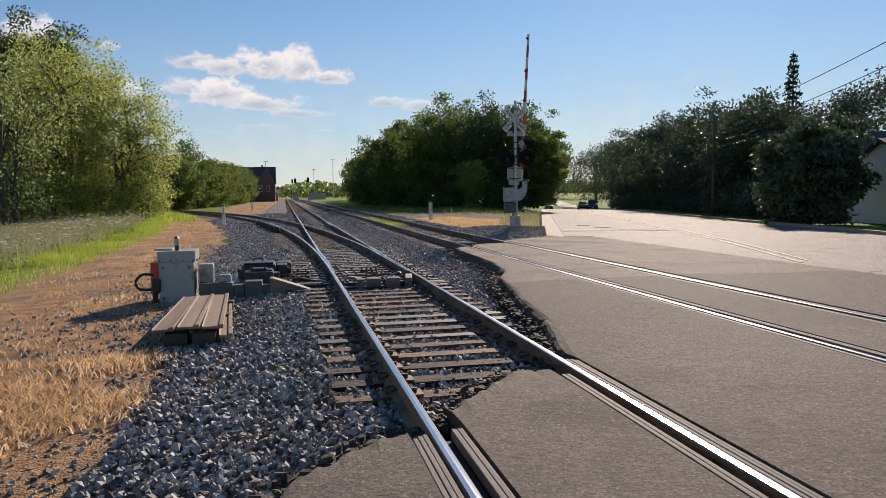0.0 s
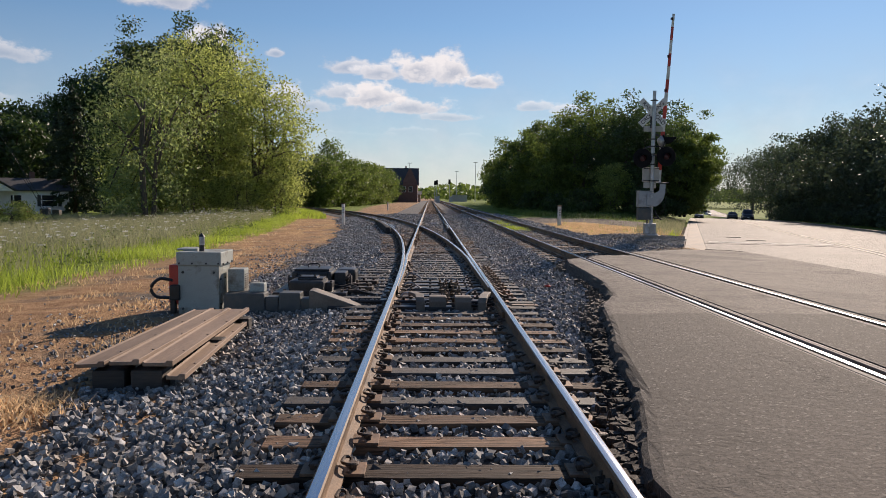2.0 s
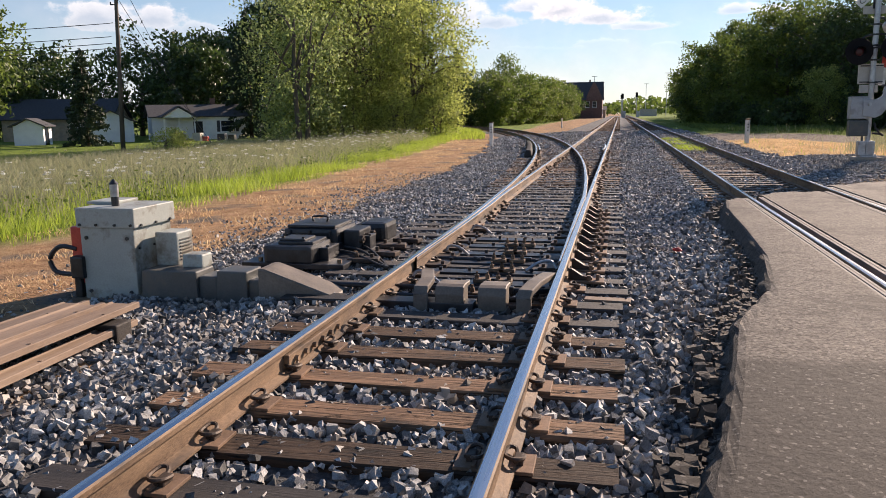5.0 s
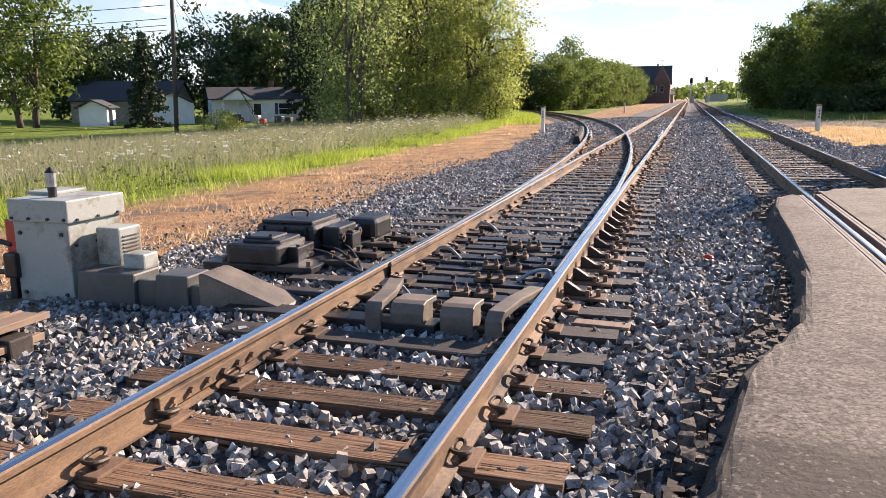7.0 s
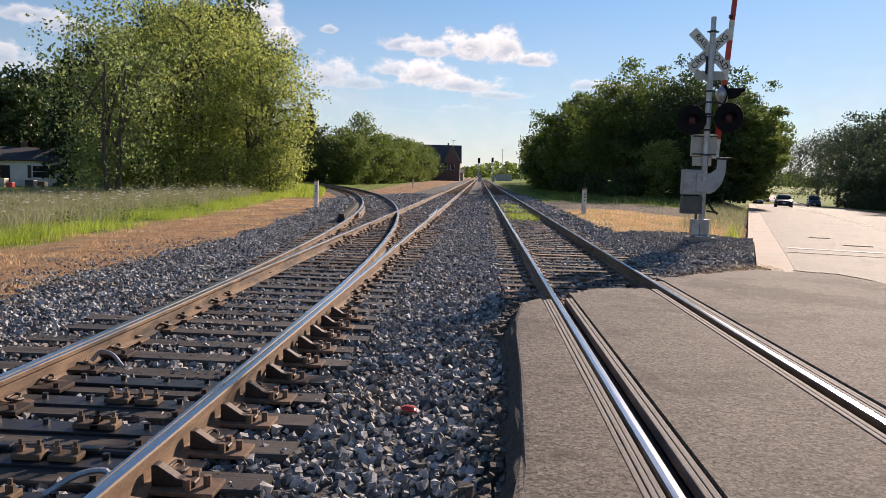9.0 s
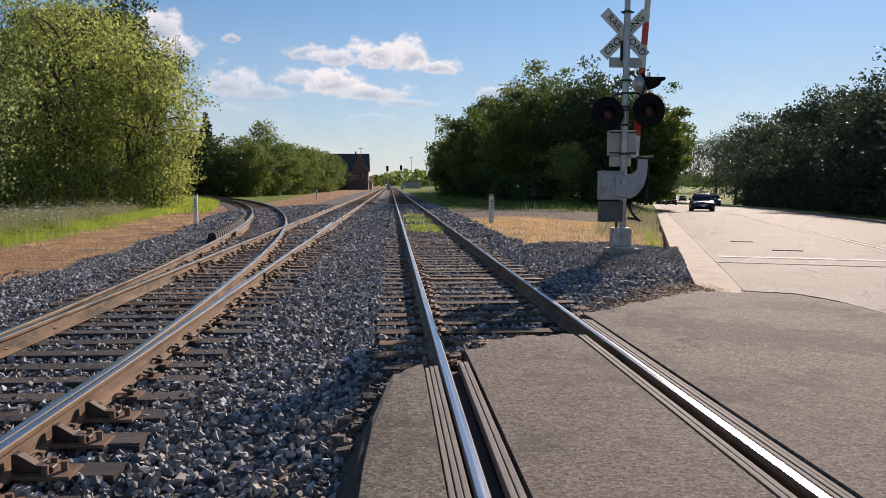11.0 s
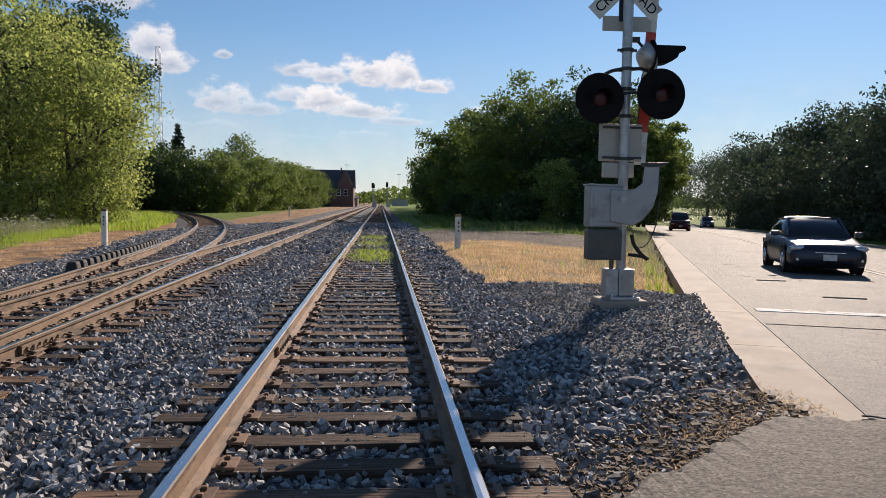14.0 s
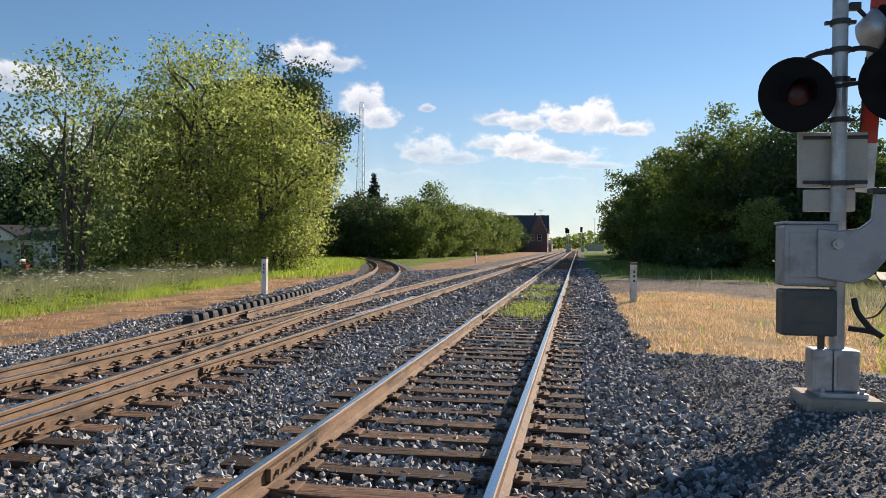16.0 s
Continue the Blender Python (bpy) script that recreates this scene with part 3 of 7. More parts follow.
EDGE = ((-3.5, -6.0), (-1.2, 0.6), (0.0, 4.2), (0.82, 4.9), (0.95, 5.05), (1.9, 6.2), (2.38, 6.2), (2.62, 7.1), (3.0, 8.7), (3.2, 10.2), (3.45, 11.5),
        (3.7, 12.9), (4.05, 13.9), (4.25, 15.5), (4.33, 17.4), (4.36, 18.9), (4.5, 20.0), (4.9, 20.6), (5.7, 21.4), (6.2, 21.45), (6.45, 22.3), (7.4, 23.3), (8.65, 24.45), (9.25, 24.36), (9.82, 24.02), (10.0, 23.5))


def road_drop(s):
    """How far the street falls below the crossing as it runs away."""
    return float(np.interp(s, (-3, 4, 12, 22, 35, 48, 66, 88, 116, 150, 320), (0.0, 0.07, 0.19, 0.33, 0.48, 0.62, 0.85, 1.2, 1.8, 2.4, 3.4)))


def along(x, y):
    """Along and across the street, from the gutter's start."""
    return (x - 8.65) * 0.329 + (y - 24.4) * 0.944, (x - 8.65) * 0.944 - (y - 24.4) * 0.329


def road_point(s, v, z=0.0):
    p = ROAD_O + ROAD_U * s + ROAD_V * v
    return (p.x, p.y, z - road_drop(s))


def edge_y(x):
    """Where the crossing's asphalt ends."""
    return float(np.interp(x, [p[0] for p in EDGE], [p[1] for p in EDGE])) + 0.10 * noise.noise((x * 2.3, 0.3, 1.7)) + 0.09 * noise.noise((x * 7, 4.1, 0)) + 0.05 * noise.noise((x * 19, 1.1, 0))


def road_z(x):
    return float(np.interp(x, (1.0, 2.4, 4.6, 6.7, 9.0, 14.0), (0.0, 0.0, 0.048, 0.048, 0.0, 0.0)))


def turn_off(y):
    return max(y - Y_TURN, 0.0) ** 2 / (2 * R_TURN)


def ground_z(x, y):
    """Height of the soil under everything."""
    b = turn_off(y)
    z = float(np.interp(x + b, (-60, -20, -8, -3.0, -1.0, 0.2), (-0.9, -0.75, -0.5, -0.34, -0.30, -0.36)))
    if x > 0.2:
        z = float(np.interp(x, (0.2, 4.2, 7.0, 7.8, 9.2, 12), (-0.36, -0.36, -0.30, -0.10, -0.03, -0.05)))
        if x < 11.5 and y < 31.2:
            z = -0.30
        s, v = along(x, y)
        z -= road_drop(s) * min(max((v + 6.0) / 5.5, 0.0), 1.0)
    return z


# ---- ground ----
def build_ground():
    xs = np.concatenate([[-3000, -1200, -500, -200, -110], np.arange(-70, -12, 2.0), np.arange(-12, 14, 0.4), np.arange(14, 80, 3.0), [110, 200, 500, 1200, 3000]])
    ys = np.concatenate([[-1500, -400, -120, -50], np.arange(-20, 0, 2.0), np.arange(0, 62, 0.4), np.arange(62, 160, 3.0), [200, 300, 500, 900, 1800, 3500]])
    verts = []
    for y in ys:
        for x in xs:
            z = ground_z(x, y)
            if -12 < x < 14:
                z += 0.035 * noise.noise((x * 0.9, y * 0.9, 0)) + 0.02 * noise.noise((x * 3, y * 3, 5))
            # below the road slab
            s = (x - 8.65) * 0.329 + (y - 24.4) * 0.944
            v = (x - 8.65) * 0.944 - (y - 24.4) * 0.329
            if -0.3 < v < 11.2 or (x > -4 and y < 25 and v > -0.5):
                z = min(z, -0.40 - road_drop(s)) if v < 11.2 else z
            verts.append((x, y, z))
    nx = len(xs)
    i, j = np.meshgrid(np.arange(len(ys) - 1), np.arange(nx - 1), indexing="ij")
    a = (i * nx + j).ravel()
    faces = np.stack([a, a + 1, a + nx + 1, a + nx], 1)
    ob = new("ground", mesh_np("ground", verts, faces, M["ground"], smooth=True))
    tagged(ob, "ground of green grass, brown sprayed-off strip and dry straw", "ground", kind="structure")


def ballast_z(x, y):
    """Top of the stones."""
    b = turn_off(y)
    za = TIE_TOP - 0.03
    left = 0.2 - b - 0.35 * min(max((y - 12) / 10, 0), 1)
    if x < left:
        return max(za - 0.15 * min((left - x) / 1.6, 1.0) - 0.09 * max(0, min((left - x - 1.6) / 1.2, 1)), ground_z(x, y) + 0.03)
    if x < 3.0:
        return za
    if x < 4.2:
        return float(np.interp(x, (3.0, 3.6, 4.2), (za, za - 0.06, TIE_TOP + ZB - 0.035)))
    if x < 6.95:
        return TIE_TOP + ZB - 0.03
    rise = min(max((y - 25.2) / 2.5, 0.0), 1.0)          # heaped round the mast's footing
    return float(np.interp(x, (6.95, 7.8, 8.6, 9.6, 10.6), (TIE_TOP + ZB - 0.03, -0.09, -0.05 + 0.10 * rise, 0.0 + 0.09 * rise, 0.02 + 0.04 * rise)))


def ballast_left(y):
    """Border of the stones towards the brown strip."""
    base = float(np.interp(y, (0, 5, 8, 12, 16, 22, 30, 42, 58, 200), (-1.35, -1.35, -1.2, -1.95, -2.15, -1.95, -1.7, -1.45, -1.5, -1.5)))
    if y > 58:
        return float(np.interp(y, (58, 76, 400), (-1.5 - turn_off(58), -2.0, -2.0)))
    return base - turn_off(y) + 0.35 * noise.noise((0, y * 0.5, 3.3)) + 0.15 * noise.noise((0, y * 2.1, 8.3))


def field_y(x):
    """Where the gravel round the mast gives way to dry grass."""
    return 31.0 + 0.9 * min(max(10.6 - x, 0), 2.8) + 0.5 * noise.noise((x * 1.3, 1, 0)) + 0.25 * noise.noise((x * 5, 3, 0))


def on_stones(x, y):
    if x < ballast_left(y):
        return False
    if y > field_y(x) and x > 7.9 + 0.3 * noise.noise((y * 0.5, 2, 0)):
        return False
    if x < 8.65 and y < edge_y(x) + 0.03:
        return False
    v = (x - 8.65) * 0.944 - (y - 24.4) * 0.329
    return v < -0.05


def build_ballast():
    # bed
    rows, ys = [], np.concatenate([np.arange(2.0, 60, 0.5), np.arange(60, 400, 8.0)])
    us = np.linspace(0, 1, 41)
    verts = []
    for y in ys:
        l = ballast_left(y) - 0.15
        r = float(np.interp(y, (2, 24.4, 31.2, 33.8, 400), (8.62, 8.62, 11.0, 7.9, 7.9)))
        for u in us:
            x = l + (r - l) * u
            z = ballast_z(x, y) - 0.028 + 0.015 * noise.noise((x * 3, y * 3, 0))
            if x < 8.65 and y < edge_y(x) + 0.10:
                z = min(z, -0.3)
            if u == 0 or u == 1:
                z -= 0.12
            verts.append((x, y, z))
    n = len(us)
    i, j = np.meshgrid(np.arange(len(ys) - 1), np.arange(n - 1), indexing="ij")
    a = (i * n + j).ravel()
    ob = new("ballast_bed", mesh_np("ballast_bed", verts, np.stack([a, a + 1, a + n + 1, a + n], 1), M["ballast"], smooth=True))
    tagged(ob, "bed of crushed ballast under the tracks, darkened as shade between its stones", "ballast", kind="structure")
    # bed of the curving track past the frog
    v2, f2 = [], []
    for i, y in enumerate(np.linspace(52, 113, 40)):
        c = 1.628 - turn_off(y)
        for dx, dz in ((-2.6, -0.62), (-1.7, -0.235), (1.7, -0.235), (2.6, -0.62)):
            v2.append((c + dx, y + dx * 0.3, dz))
        if i:
            for k in range(3):
                a = (i - 1) * 4 + k
                f2.append((a, a + 1, a + 5, a + 4))
    tagged(new("ballast_bed", mesh_np("ballast_bed", v2, f2, M["ballast"], smooth=True)), "bed of crushed ballast under the tracks, darkened as shade between its stones", "ballast", kind="structure")
    # single stones
    cube = np.array([(-1, -1, -1), (1, -1, -1), (1, 1, -1), (-1, 1, -1), (-1, -1, 1), (1, -1, 1), (1, 1, 1), (-1, 1, 1)], float) * 0.5
    quads = np.array([(0, 3, 2, 1), (4, 5, 6, 7), (0, 1, 5, 4), (1, 2, 6, 5), (2, 3, 7, 6), (3, 0, 4, 7)])
    pos, size = [], []
    bands = ((3.5, 13.0, 520, 0.032), (13.0, 22.0, 500, 0.032), (22.0, 31.0, 520, 0.032), (31.0, 34.0, 450, 0.034), (34.0, 42.0, 240, 0.044), (42.0, 75.0, 60, 0.07))
    for y0, y1, dens, sz in bands:
        x0, x1 = -2.9 - turn_off(y1), (11.2 if y1 <= 34 else 8.3)
        cnt = int((x1 - x0) * (y1 - y0) * dens)
        px, py = rng.uniform(x0, x1, cnt), rng.uniform(y0, y1, cnt)
        ss = sz * rng.uniform(0.55, 1.3, cnt)
        for x, y, s in zip(px, py, ss):
            if on_stones(x, y):
                fine = x > 8.0 + 0.6 * noise.noise((x * 0.8, y * 0.8, 0)) and y > 26.5
                s = s * (0.5 if fine else 1)
                pos.append((x, y, ballast_z(x, y) + rng.uniform(-0.028, 0.016) - 0.006))
                size.append(s)
    # strays among the dry grass
    for _ in range(2600):
        y = rng.uniform(4.5, 30)
        x = ballast_left(y) - abs(rng.normal(0, 1.1 if 8 < y < 14 else 0.7))
        pos.append((x, y, ground_z(x, y) + 0.012))
        size.append(0.026 * rng.uniform(0.5, 1.2))
    pos, size = np.array(pos), np.array(size)
    n = len(pos)
    v = np.repeat(cube[None], n, 0) + rng.uniform(-0.24, 0.24, (n, 8, 3))
    v *= (size[:, None] * rng.uniform(0.65, 1.45, (n, 3)))[:, None, :]
    q = rng.normal(size=(n, 4))
    q /= np.linalg.norm(q, axis=1)[:, None]
    w, x, y, z = q.T
    R = np.stack([1 - 2 * (y * y + z * z), 2 * (x * y - z * w), 2 * (x * z + y * w), 2 * (x * y + z * w), 1 - 2 * (x * x + z * z), 2 * (y * z - x * w),
                  2 * (x * z - y * w), 2 * (y * z + x * w), 1 - 2 * (x * x + y * y)], 1).reshape(n, 3, 3)
    v = np.einsum("nij,nkj->nki", R, v) + pos[:, None, :]
    f = (quads[None] + 8 * np.arange(n)[:, None, None]).reshape(-1, 4)
    ob = new("ballast_stones", mesh_np("ballast_stones", v.reshape(-1, 3), f, M["stone"]))
    tagged(ob, "loose angular grey crushed stones between and beside the rails", "ballast", kind="stuff")


def build_road():
    """Asphalt in panels between the rails, with a broken shoulder, then the road to the horizon."""
    def panel(name, x0, x1, label, mat, dz=0.0):
        n = max(2, int((x1 - x0) / 0.025))
        ex, ey = [p[0] for p in EDGE], [p[1] for p in EDGE]
        xs = list(np.linspace(x0, x1, n))
        verts, faces = [], []
        rows = (-40.0, -8.0, 0.0)
        for x in xs:
            ye = edge_y(x)
            z = road_z(x) + dz
            slope = (np.interp(x + 0.12, ex, ey) - np.interp(x - 0.12, ex, ey)) / 0.24
            ln = math.hypot(slope, 1.0)
            nx, ny = -slope / ln, 1.0 / ln

            def out(d, zz):
                """A point at a distance outwards from the edge line, kept inside the panel's strip."""
                w = 1 + 0.9 * noise.noise((x * 9, ye * 7, d * 14)) + 0.5 * noise.noise((x * 31, ye * 23, d * 30))
                return (min(max(x + nx * d * w, x0 - 0.02), x1 + 0.02), ye + ny * d * w, zz)
            lump = 0.03 * noise.noise((x * 11, ye * 7, 3)) + 0.05 * noise.noise((x * 4, 0, 0)) + 0.03 * noise.noise((x * 14, 2, 0)) - 0.012
            col = [(x, -40.0, z), (x, min(-8.0, ye - 4.0), z), (x, min(0.0, ye - 2.0), z)] + [(x, ye - 0.9, z)] + [(x, ye - 0.30, z - 0.003), (x, ye - 0.02, z - 0.014 + min(lump, 0.02) * 0.3), out(0.025, z - 0.04 + lump * 0.6), out(0.055, z - 0.10 + lump), out(0.10, z - 0.185 + lump * 0.5), out(0.16, z - 0.38)]
            verts += col
        k = len(rows) + 7
        for i in range(len(xs) - 1):
            for j in range(k - 1):
                faces.append((i * k + j, (i + 1) * k + j, (i + 1) * k + j + 1, i * k + j + 1))
        me = mesh_np(name, verts, faces, [mat, M["bitumen"]], [1 if f % (k - 1) >= len(rows) + 2 and x1 < 9 else 0 for f in range(len(faces))])
        # sides of the flangeways
        bm = bmesh.new()
        bm.from_mesh(me)
        be = [e for e in bm.edges if e.is_boundary]
        r = bmesh.ops.extrude_edge_only(bm, edges=be)
        for v in r["geom"]:
            if isinstance(v, bmesh.types.BMVert):
                v.co.z -= 0.2
        bmesh.ops.recalc_face_normals(bm, faces=bm.faces)
        bm.to_mesh(me)
        bm.free()
        tagged(new(name, me), label, "road", kind="structure")

    lab = "worn grey asphalt of the level crossing, broken edge"
    panel("crossing_asphalt_1", -3.4, AL - 0.16, lab, M["asphalt"])
    panel("crossing_asphalt_2", AL + 0.215, AR - 0.215, lab, M["asphalt"])
    panel("crossing_asphalt_3", AR + 0.16, BL - 0.16, lab, M["asphalt"])
    panel("crossing_asphalt_4", BL + 0.215, BR - 0.215, lab, M["asphalt"])
    panel("crossing_asphalt_5", BR + 0.16, 9.97, lab, M["asphalt"], 0.006)
    # broken lumps along the ragged edge
    pts, cube = [], np.array([(-1, -1, -1), (1, -1, -1), (1, 1, -1), (-1, 1, -1), (-1, -1, 1), (1, -1, 1), (1, 1, 1), (-1, 1, 1)], float) * 0.5
    r = np.random.default_rng(3)
    vs = []
    for x in np.concatenate([r.uniform(-0.6, 8.5, 2600), r.uniform(2.5, 4.6, 3200)]):
        y = edge_y(x) + abs(r.normal(0, 0.16)) + 0.02
        if min(abs(x - q) for q in (AL, AR, BL, BR)) < 0.12:
            continue
        s = r.uniform(0.012, 0.055)
        vs.append((cube + r.uniform(-0.25, 0.25, (8, 3))) * s * r.uniform(0.6, 1.6, 3) + np.array((x + 0.1 * r.normal(), y, -0.16 + 0.05 * r.uniform())))
    quads = np.array([(0, 3, 2, 1), (4, 5, 6, 7), (0, 1, 5, 4), (1, 2, 6, 5), (2, 3, 7, 6), (3, 0, 4, 7)])
    f = (quads[None] + 8 * np.arange(len(vs))[:, None, None]).reshape(-1, 4)
    tagged(new("asphalt_rubble", mesh_np("asphalt_rubble", np.concatenate(vs), f, M["asphalt"])), "crumbled lumps of asphalt along the broken edge", "rubble", kind="stuff")
    # road proper, in columns from the gutter to the far kerb
    verts, faces = [], []
    xs = np.concatenate([np.arange(8.6, 24, 0.4), np.arange(24, 190, 3.0)])
    for x in xs:
        yt = 24.45 if x < 9.25 else 24.45 + (x - 9.25) / 0.3486
        yb = max(-40.0, 24.4 + (x - 19.9) / 0.3486)
        for u in np.linspace(0, 1, 25):
            y = yb + (yt - yb) * u
            verts.append((x, y, road_z(x) - 0.002 - road_drop(along(x, y)[0])))
    for i in range(len(xs) - 1):
        for j in range(24):
            faces.append((i * 25 + j, (i + 1) * 25 + j, (i + 1) * 25 + j + 1, i * 25 + j + 1))
    tagged(new("road", mesh_np("road", verts, faces, M["road"])), "long grey asphalt street running away beside the tracks", "road", kind="structure")

    def strip(name, s0, s1, v0, v1, z0, z1, mat, label, cat, steps=1, gap=0.0):
        bm = bmesh.new()
        for i in range(steps):
            a, b = s0 + (s1 - s0) * i / steps, s0 + (s1 - s0) * (i + 1) / steps - (gap if steps > 1 else 0)
            q = [road_point(a, v0), road_point(a, v1), road_point(b, v1), road_point(b, v0)]
            lo = [bm.verts.new((x, y, z0 + z)) for x, y, z in q]
            hi = [bm.verts.new((x, y, z1 + z)) for x, y, z in q]
            bm.faces.new(hi)
            for k in range(4):
                bm.faces.new((lo[k], lo[(k + 1) % 4], hi[(k + 1) % 4], hi[k]))
        me = bpy.data.meshes.new(name)
        bm.to_mesh(me)
        bm.free()
        me.materials.append(mat)
        return tagged(new(name, me), label, cat, kind="structure")

    strip("gutter", 0.1, 60, 0.0, 0.60, -0.25, 0.006, M["concrete"], "pale concrete gutter strip beside the street", "gutter", 20, 0.012)
    strip("gutter", 60, 320, 0.0, 0.60, -0.25, 0.006, M["concrete"], "pale concrete gutter strip beside the street", "gutter", 20, 0.012)
    strip("gutter_joint", 0.2, 300, 0.602, 0.635, -0.05, 0.012, M["rubber"], "dark open joint between gutter and asphalt", "road marking", 150)
    strip("kerb", 8.0, 300, -0.16, -0.005, -0.25, 0.025, M["concrete"], "low concrete kerb along the street", "kerb", 80)
    strip("kerb", -30, 300, 10.6, 10.76, -0.3, 0.12, M["concrete"], "low concrete kerb on the street's far side", "kerb", 110)
    strip("centre_line", -9.7, 300, 5.00, 5.08, -0.02, 0.008, M["paint_yellow"], "faded double yellow centre line", "road marking", 150)
    strip("centre_line", -9.2, 300, 5.27, 5.35, -0.02, 0.008, M["paint_yellow"], "faded double yellow centre line", "road marking", 150)
    strip("stop_line", 6.4, 6.75, 0.75, 4.8, -0.02, 0.008, M["paint_white"], "worn white stop line before the crossing", "road marking")
    # open seam round the crossing's patch
    bm = bmesh.new()
    hose(bm, [(x, edge_y(x) + 0.035 * noise.noise((x * 5, 0, 9)) - 0.01, 0.0) for x in np.arange(9.22, 9.96, 0.04)] + [(9.985 + 0.03 * noise.noise((0, y * 2, 0)), y, 0.0) for y in np.arange(23.4, 16.0, -0.1)], 0.007, 5)
    me = bpy.data.meshes.new("tar_seam")
    bm.to_mesh(me)
    bm.free()
    me.materials.append(M["rubber"])
    tagged(new("tar_seam", me), "dark open seam round the crossing's asphalt", "road marking", kind="structure")
    # dirt and bark crumbs washed against the asphalt
    vs = []
    for x in r.uniform(6.5, 8.9, 1700):
        y = edge_y(x) + abs(r.normal(0, 0.45)) + 0.05
        vs.append((cube + r.uniform(-0.25, 0.25, (8, 3))) * r.uniform(0.008, 0.026) * np.array((r.uniform(0.5, 2.2), r.uniform(0.5, 2.2), 1.1)) + np.array((x, y, ballast_z(x, y) + 0.02 * r.uniform())))
    f = (quads[None] + 8 * np.arange(len(vs))[:, None, None]).reshape(-1, 4)
    tagged(new("dirt_crumbs", mesh_np("dirt_crumbs", np.concatenate(vs), f, M["debris"])), "brown dirt and bark crumbs beside the gutter", "debris", kind="stuff")
    # tar-sealed cracks
    for s, v, l in ((9.0, 2.2, 0.7), (12.5, 1.6, 0.6), (4.95, 0.64, 4.2)):
        bm = bmesh.new()
        pts = [road_point(s + 0.06 * noise.noise((i, s, 0)), v + l * i / 6, 0.004) for i in range(7)]
        hose(bm, pts, 0.018 if l < 1 else 0.005, 5)
        me = bpy.data.meshes.new("tar_seam")
        bm.to_mesh(me)
        bm.free()
        me.materials.append(M["rubber"])
        tagged(new("tar_seam", me), "dark tar seam in the asphalt", "road marking", kind="structure")


# ---- tracks ----
PROFILE = ((-0.070, -0.172), (-0.070, -0.160), (-0.014, -0.142), (-0.010, -0.050), (-0.035, -0.036), (-0.0355, -0.010), (-0.027, -0.002), (0, 0.0),
           (0.027, -0.002), (0.0355, -0.010), (0.035, -0.036), (0.010, -0.050), (0.014, -0.142), (0.070, -0.160), (0.070, -0.172))


def rail(name, pts, ztop, parent, label, widths=None, dz=0.0):
    n = len(PROFILE)
    verts, faces, idx = [], [], []
    for i, (x, y) in enumerate(pts):
        a, b = pts[max(i - 1, 0)], pts[min(i + 1, len(pts) - 1)]
        d = math.hypot(b[0] - a[0], b[1] - a[1])
        nx, ny = (b[1] - a[1]) / d, -(b[0] - a[0]) / d
        w = widths[i] if widths else 1.0
        for px, pz in PROFILE:
            verts.append((x + nx * px * w, y + ny * px * w, ztop + pz + dz))
    for i in range(len(pts) - 1):
        for k in range(n):
            k2 = (k + 1) % n
            faces.append((i * n + k, i * n + k2, (i + 1) * n + k2, (i + 1) * n + k))
            idx.append(1 if 6 <= k <= 7 else 0)
    me = mesh_np(name, verts, faces, [M["rust"], M["rail_top"]], idx)
    bm = bmesh.new()
    bm.from_mesh(me)
    bm.verts.ensure_lookup_table()
    bm.faces.new([bm.verts[k] for k in range(n)])
    bm.faces.new([bm.verts[len(verts) - n + k] for k in range(n)][::-1])
    bmesh.ops.recalc_face_normals(bm, faces=bm.faces)
    bm.to_mesh(me)
    bm.free()
    ob = new(name, me)
    ob.parent = parent
    return tagged(ob, label)


def straight(x, y0, y1):
    return [(x, y) for y in np.concatenate([np.linspace(y0, min(y1, 60), 40), np.linspace(70, y1, 12) if y1 > 70 else []])]


def tie_mesh(length, mat, seed):
    """A worn timber with chamfered, uneven edges."""
    bm = bmesh.new()
    r = random.Random(seed)
    l, w, h, c = length / 2, 0.115, 0.17, 0.012
    prof = [(-w, -h), (w, -h), (w, -c), (w - c, 0), (-w + c, 0), (-w, -c)]
    rings = []
    for i in range(4):
        x = -l + 2 * l * i / 3
        rings.append([bm.verts.new((x, y + r.uniform(-0.007, 0.007), z + r.uniform(-0.006, 0.003))) for y, z in prof])
    for a, b in zip(rings, rings[1:]):
        for k in range(6):
            bm.faces.new((a[k], a[(k + 1) % 6], b[(k + 1) % 6], b[k]))
    bm.faces.new(rings[0][::-1])
    bm.faces.new(rings[-1])
    bmesh.ops.recalc_face_normals(bm, faces=bm.faces)
    me = bpy.data.meshes.new("tie")
    bm.to_mesh(me)
    bm.free()
    me.materials.append(mat)
    return me


def plate_mesh(clips):
    bm = bmesh.new()
    box(bm, 0, 0, 0.009, 0.36, 0.19, 0.018, 0.003)
    for s in (-1, 1):
        box(bm, s * 0.088, 0, 0.023, 0.022, 0.17, 0.014, 0.003)
        if not clips:
            for yy in (-0.05, 0.05):
                box(bm, s * 0.115, yy, 0.03, 0.03, 0.03, 0.02, 0.004)
    me = bpy.data.meshes.new("tie_plate")
    bm.to_mesh(me)
    bm.free()
    me.materials.append(M["plate"])
    return me


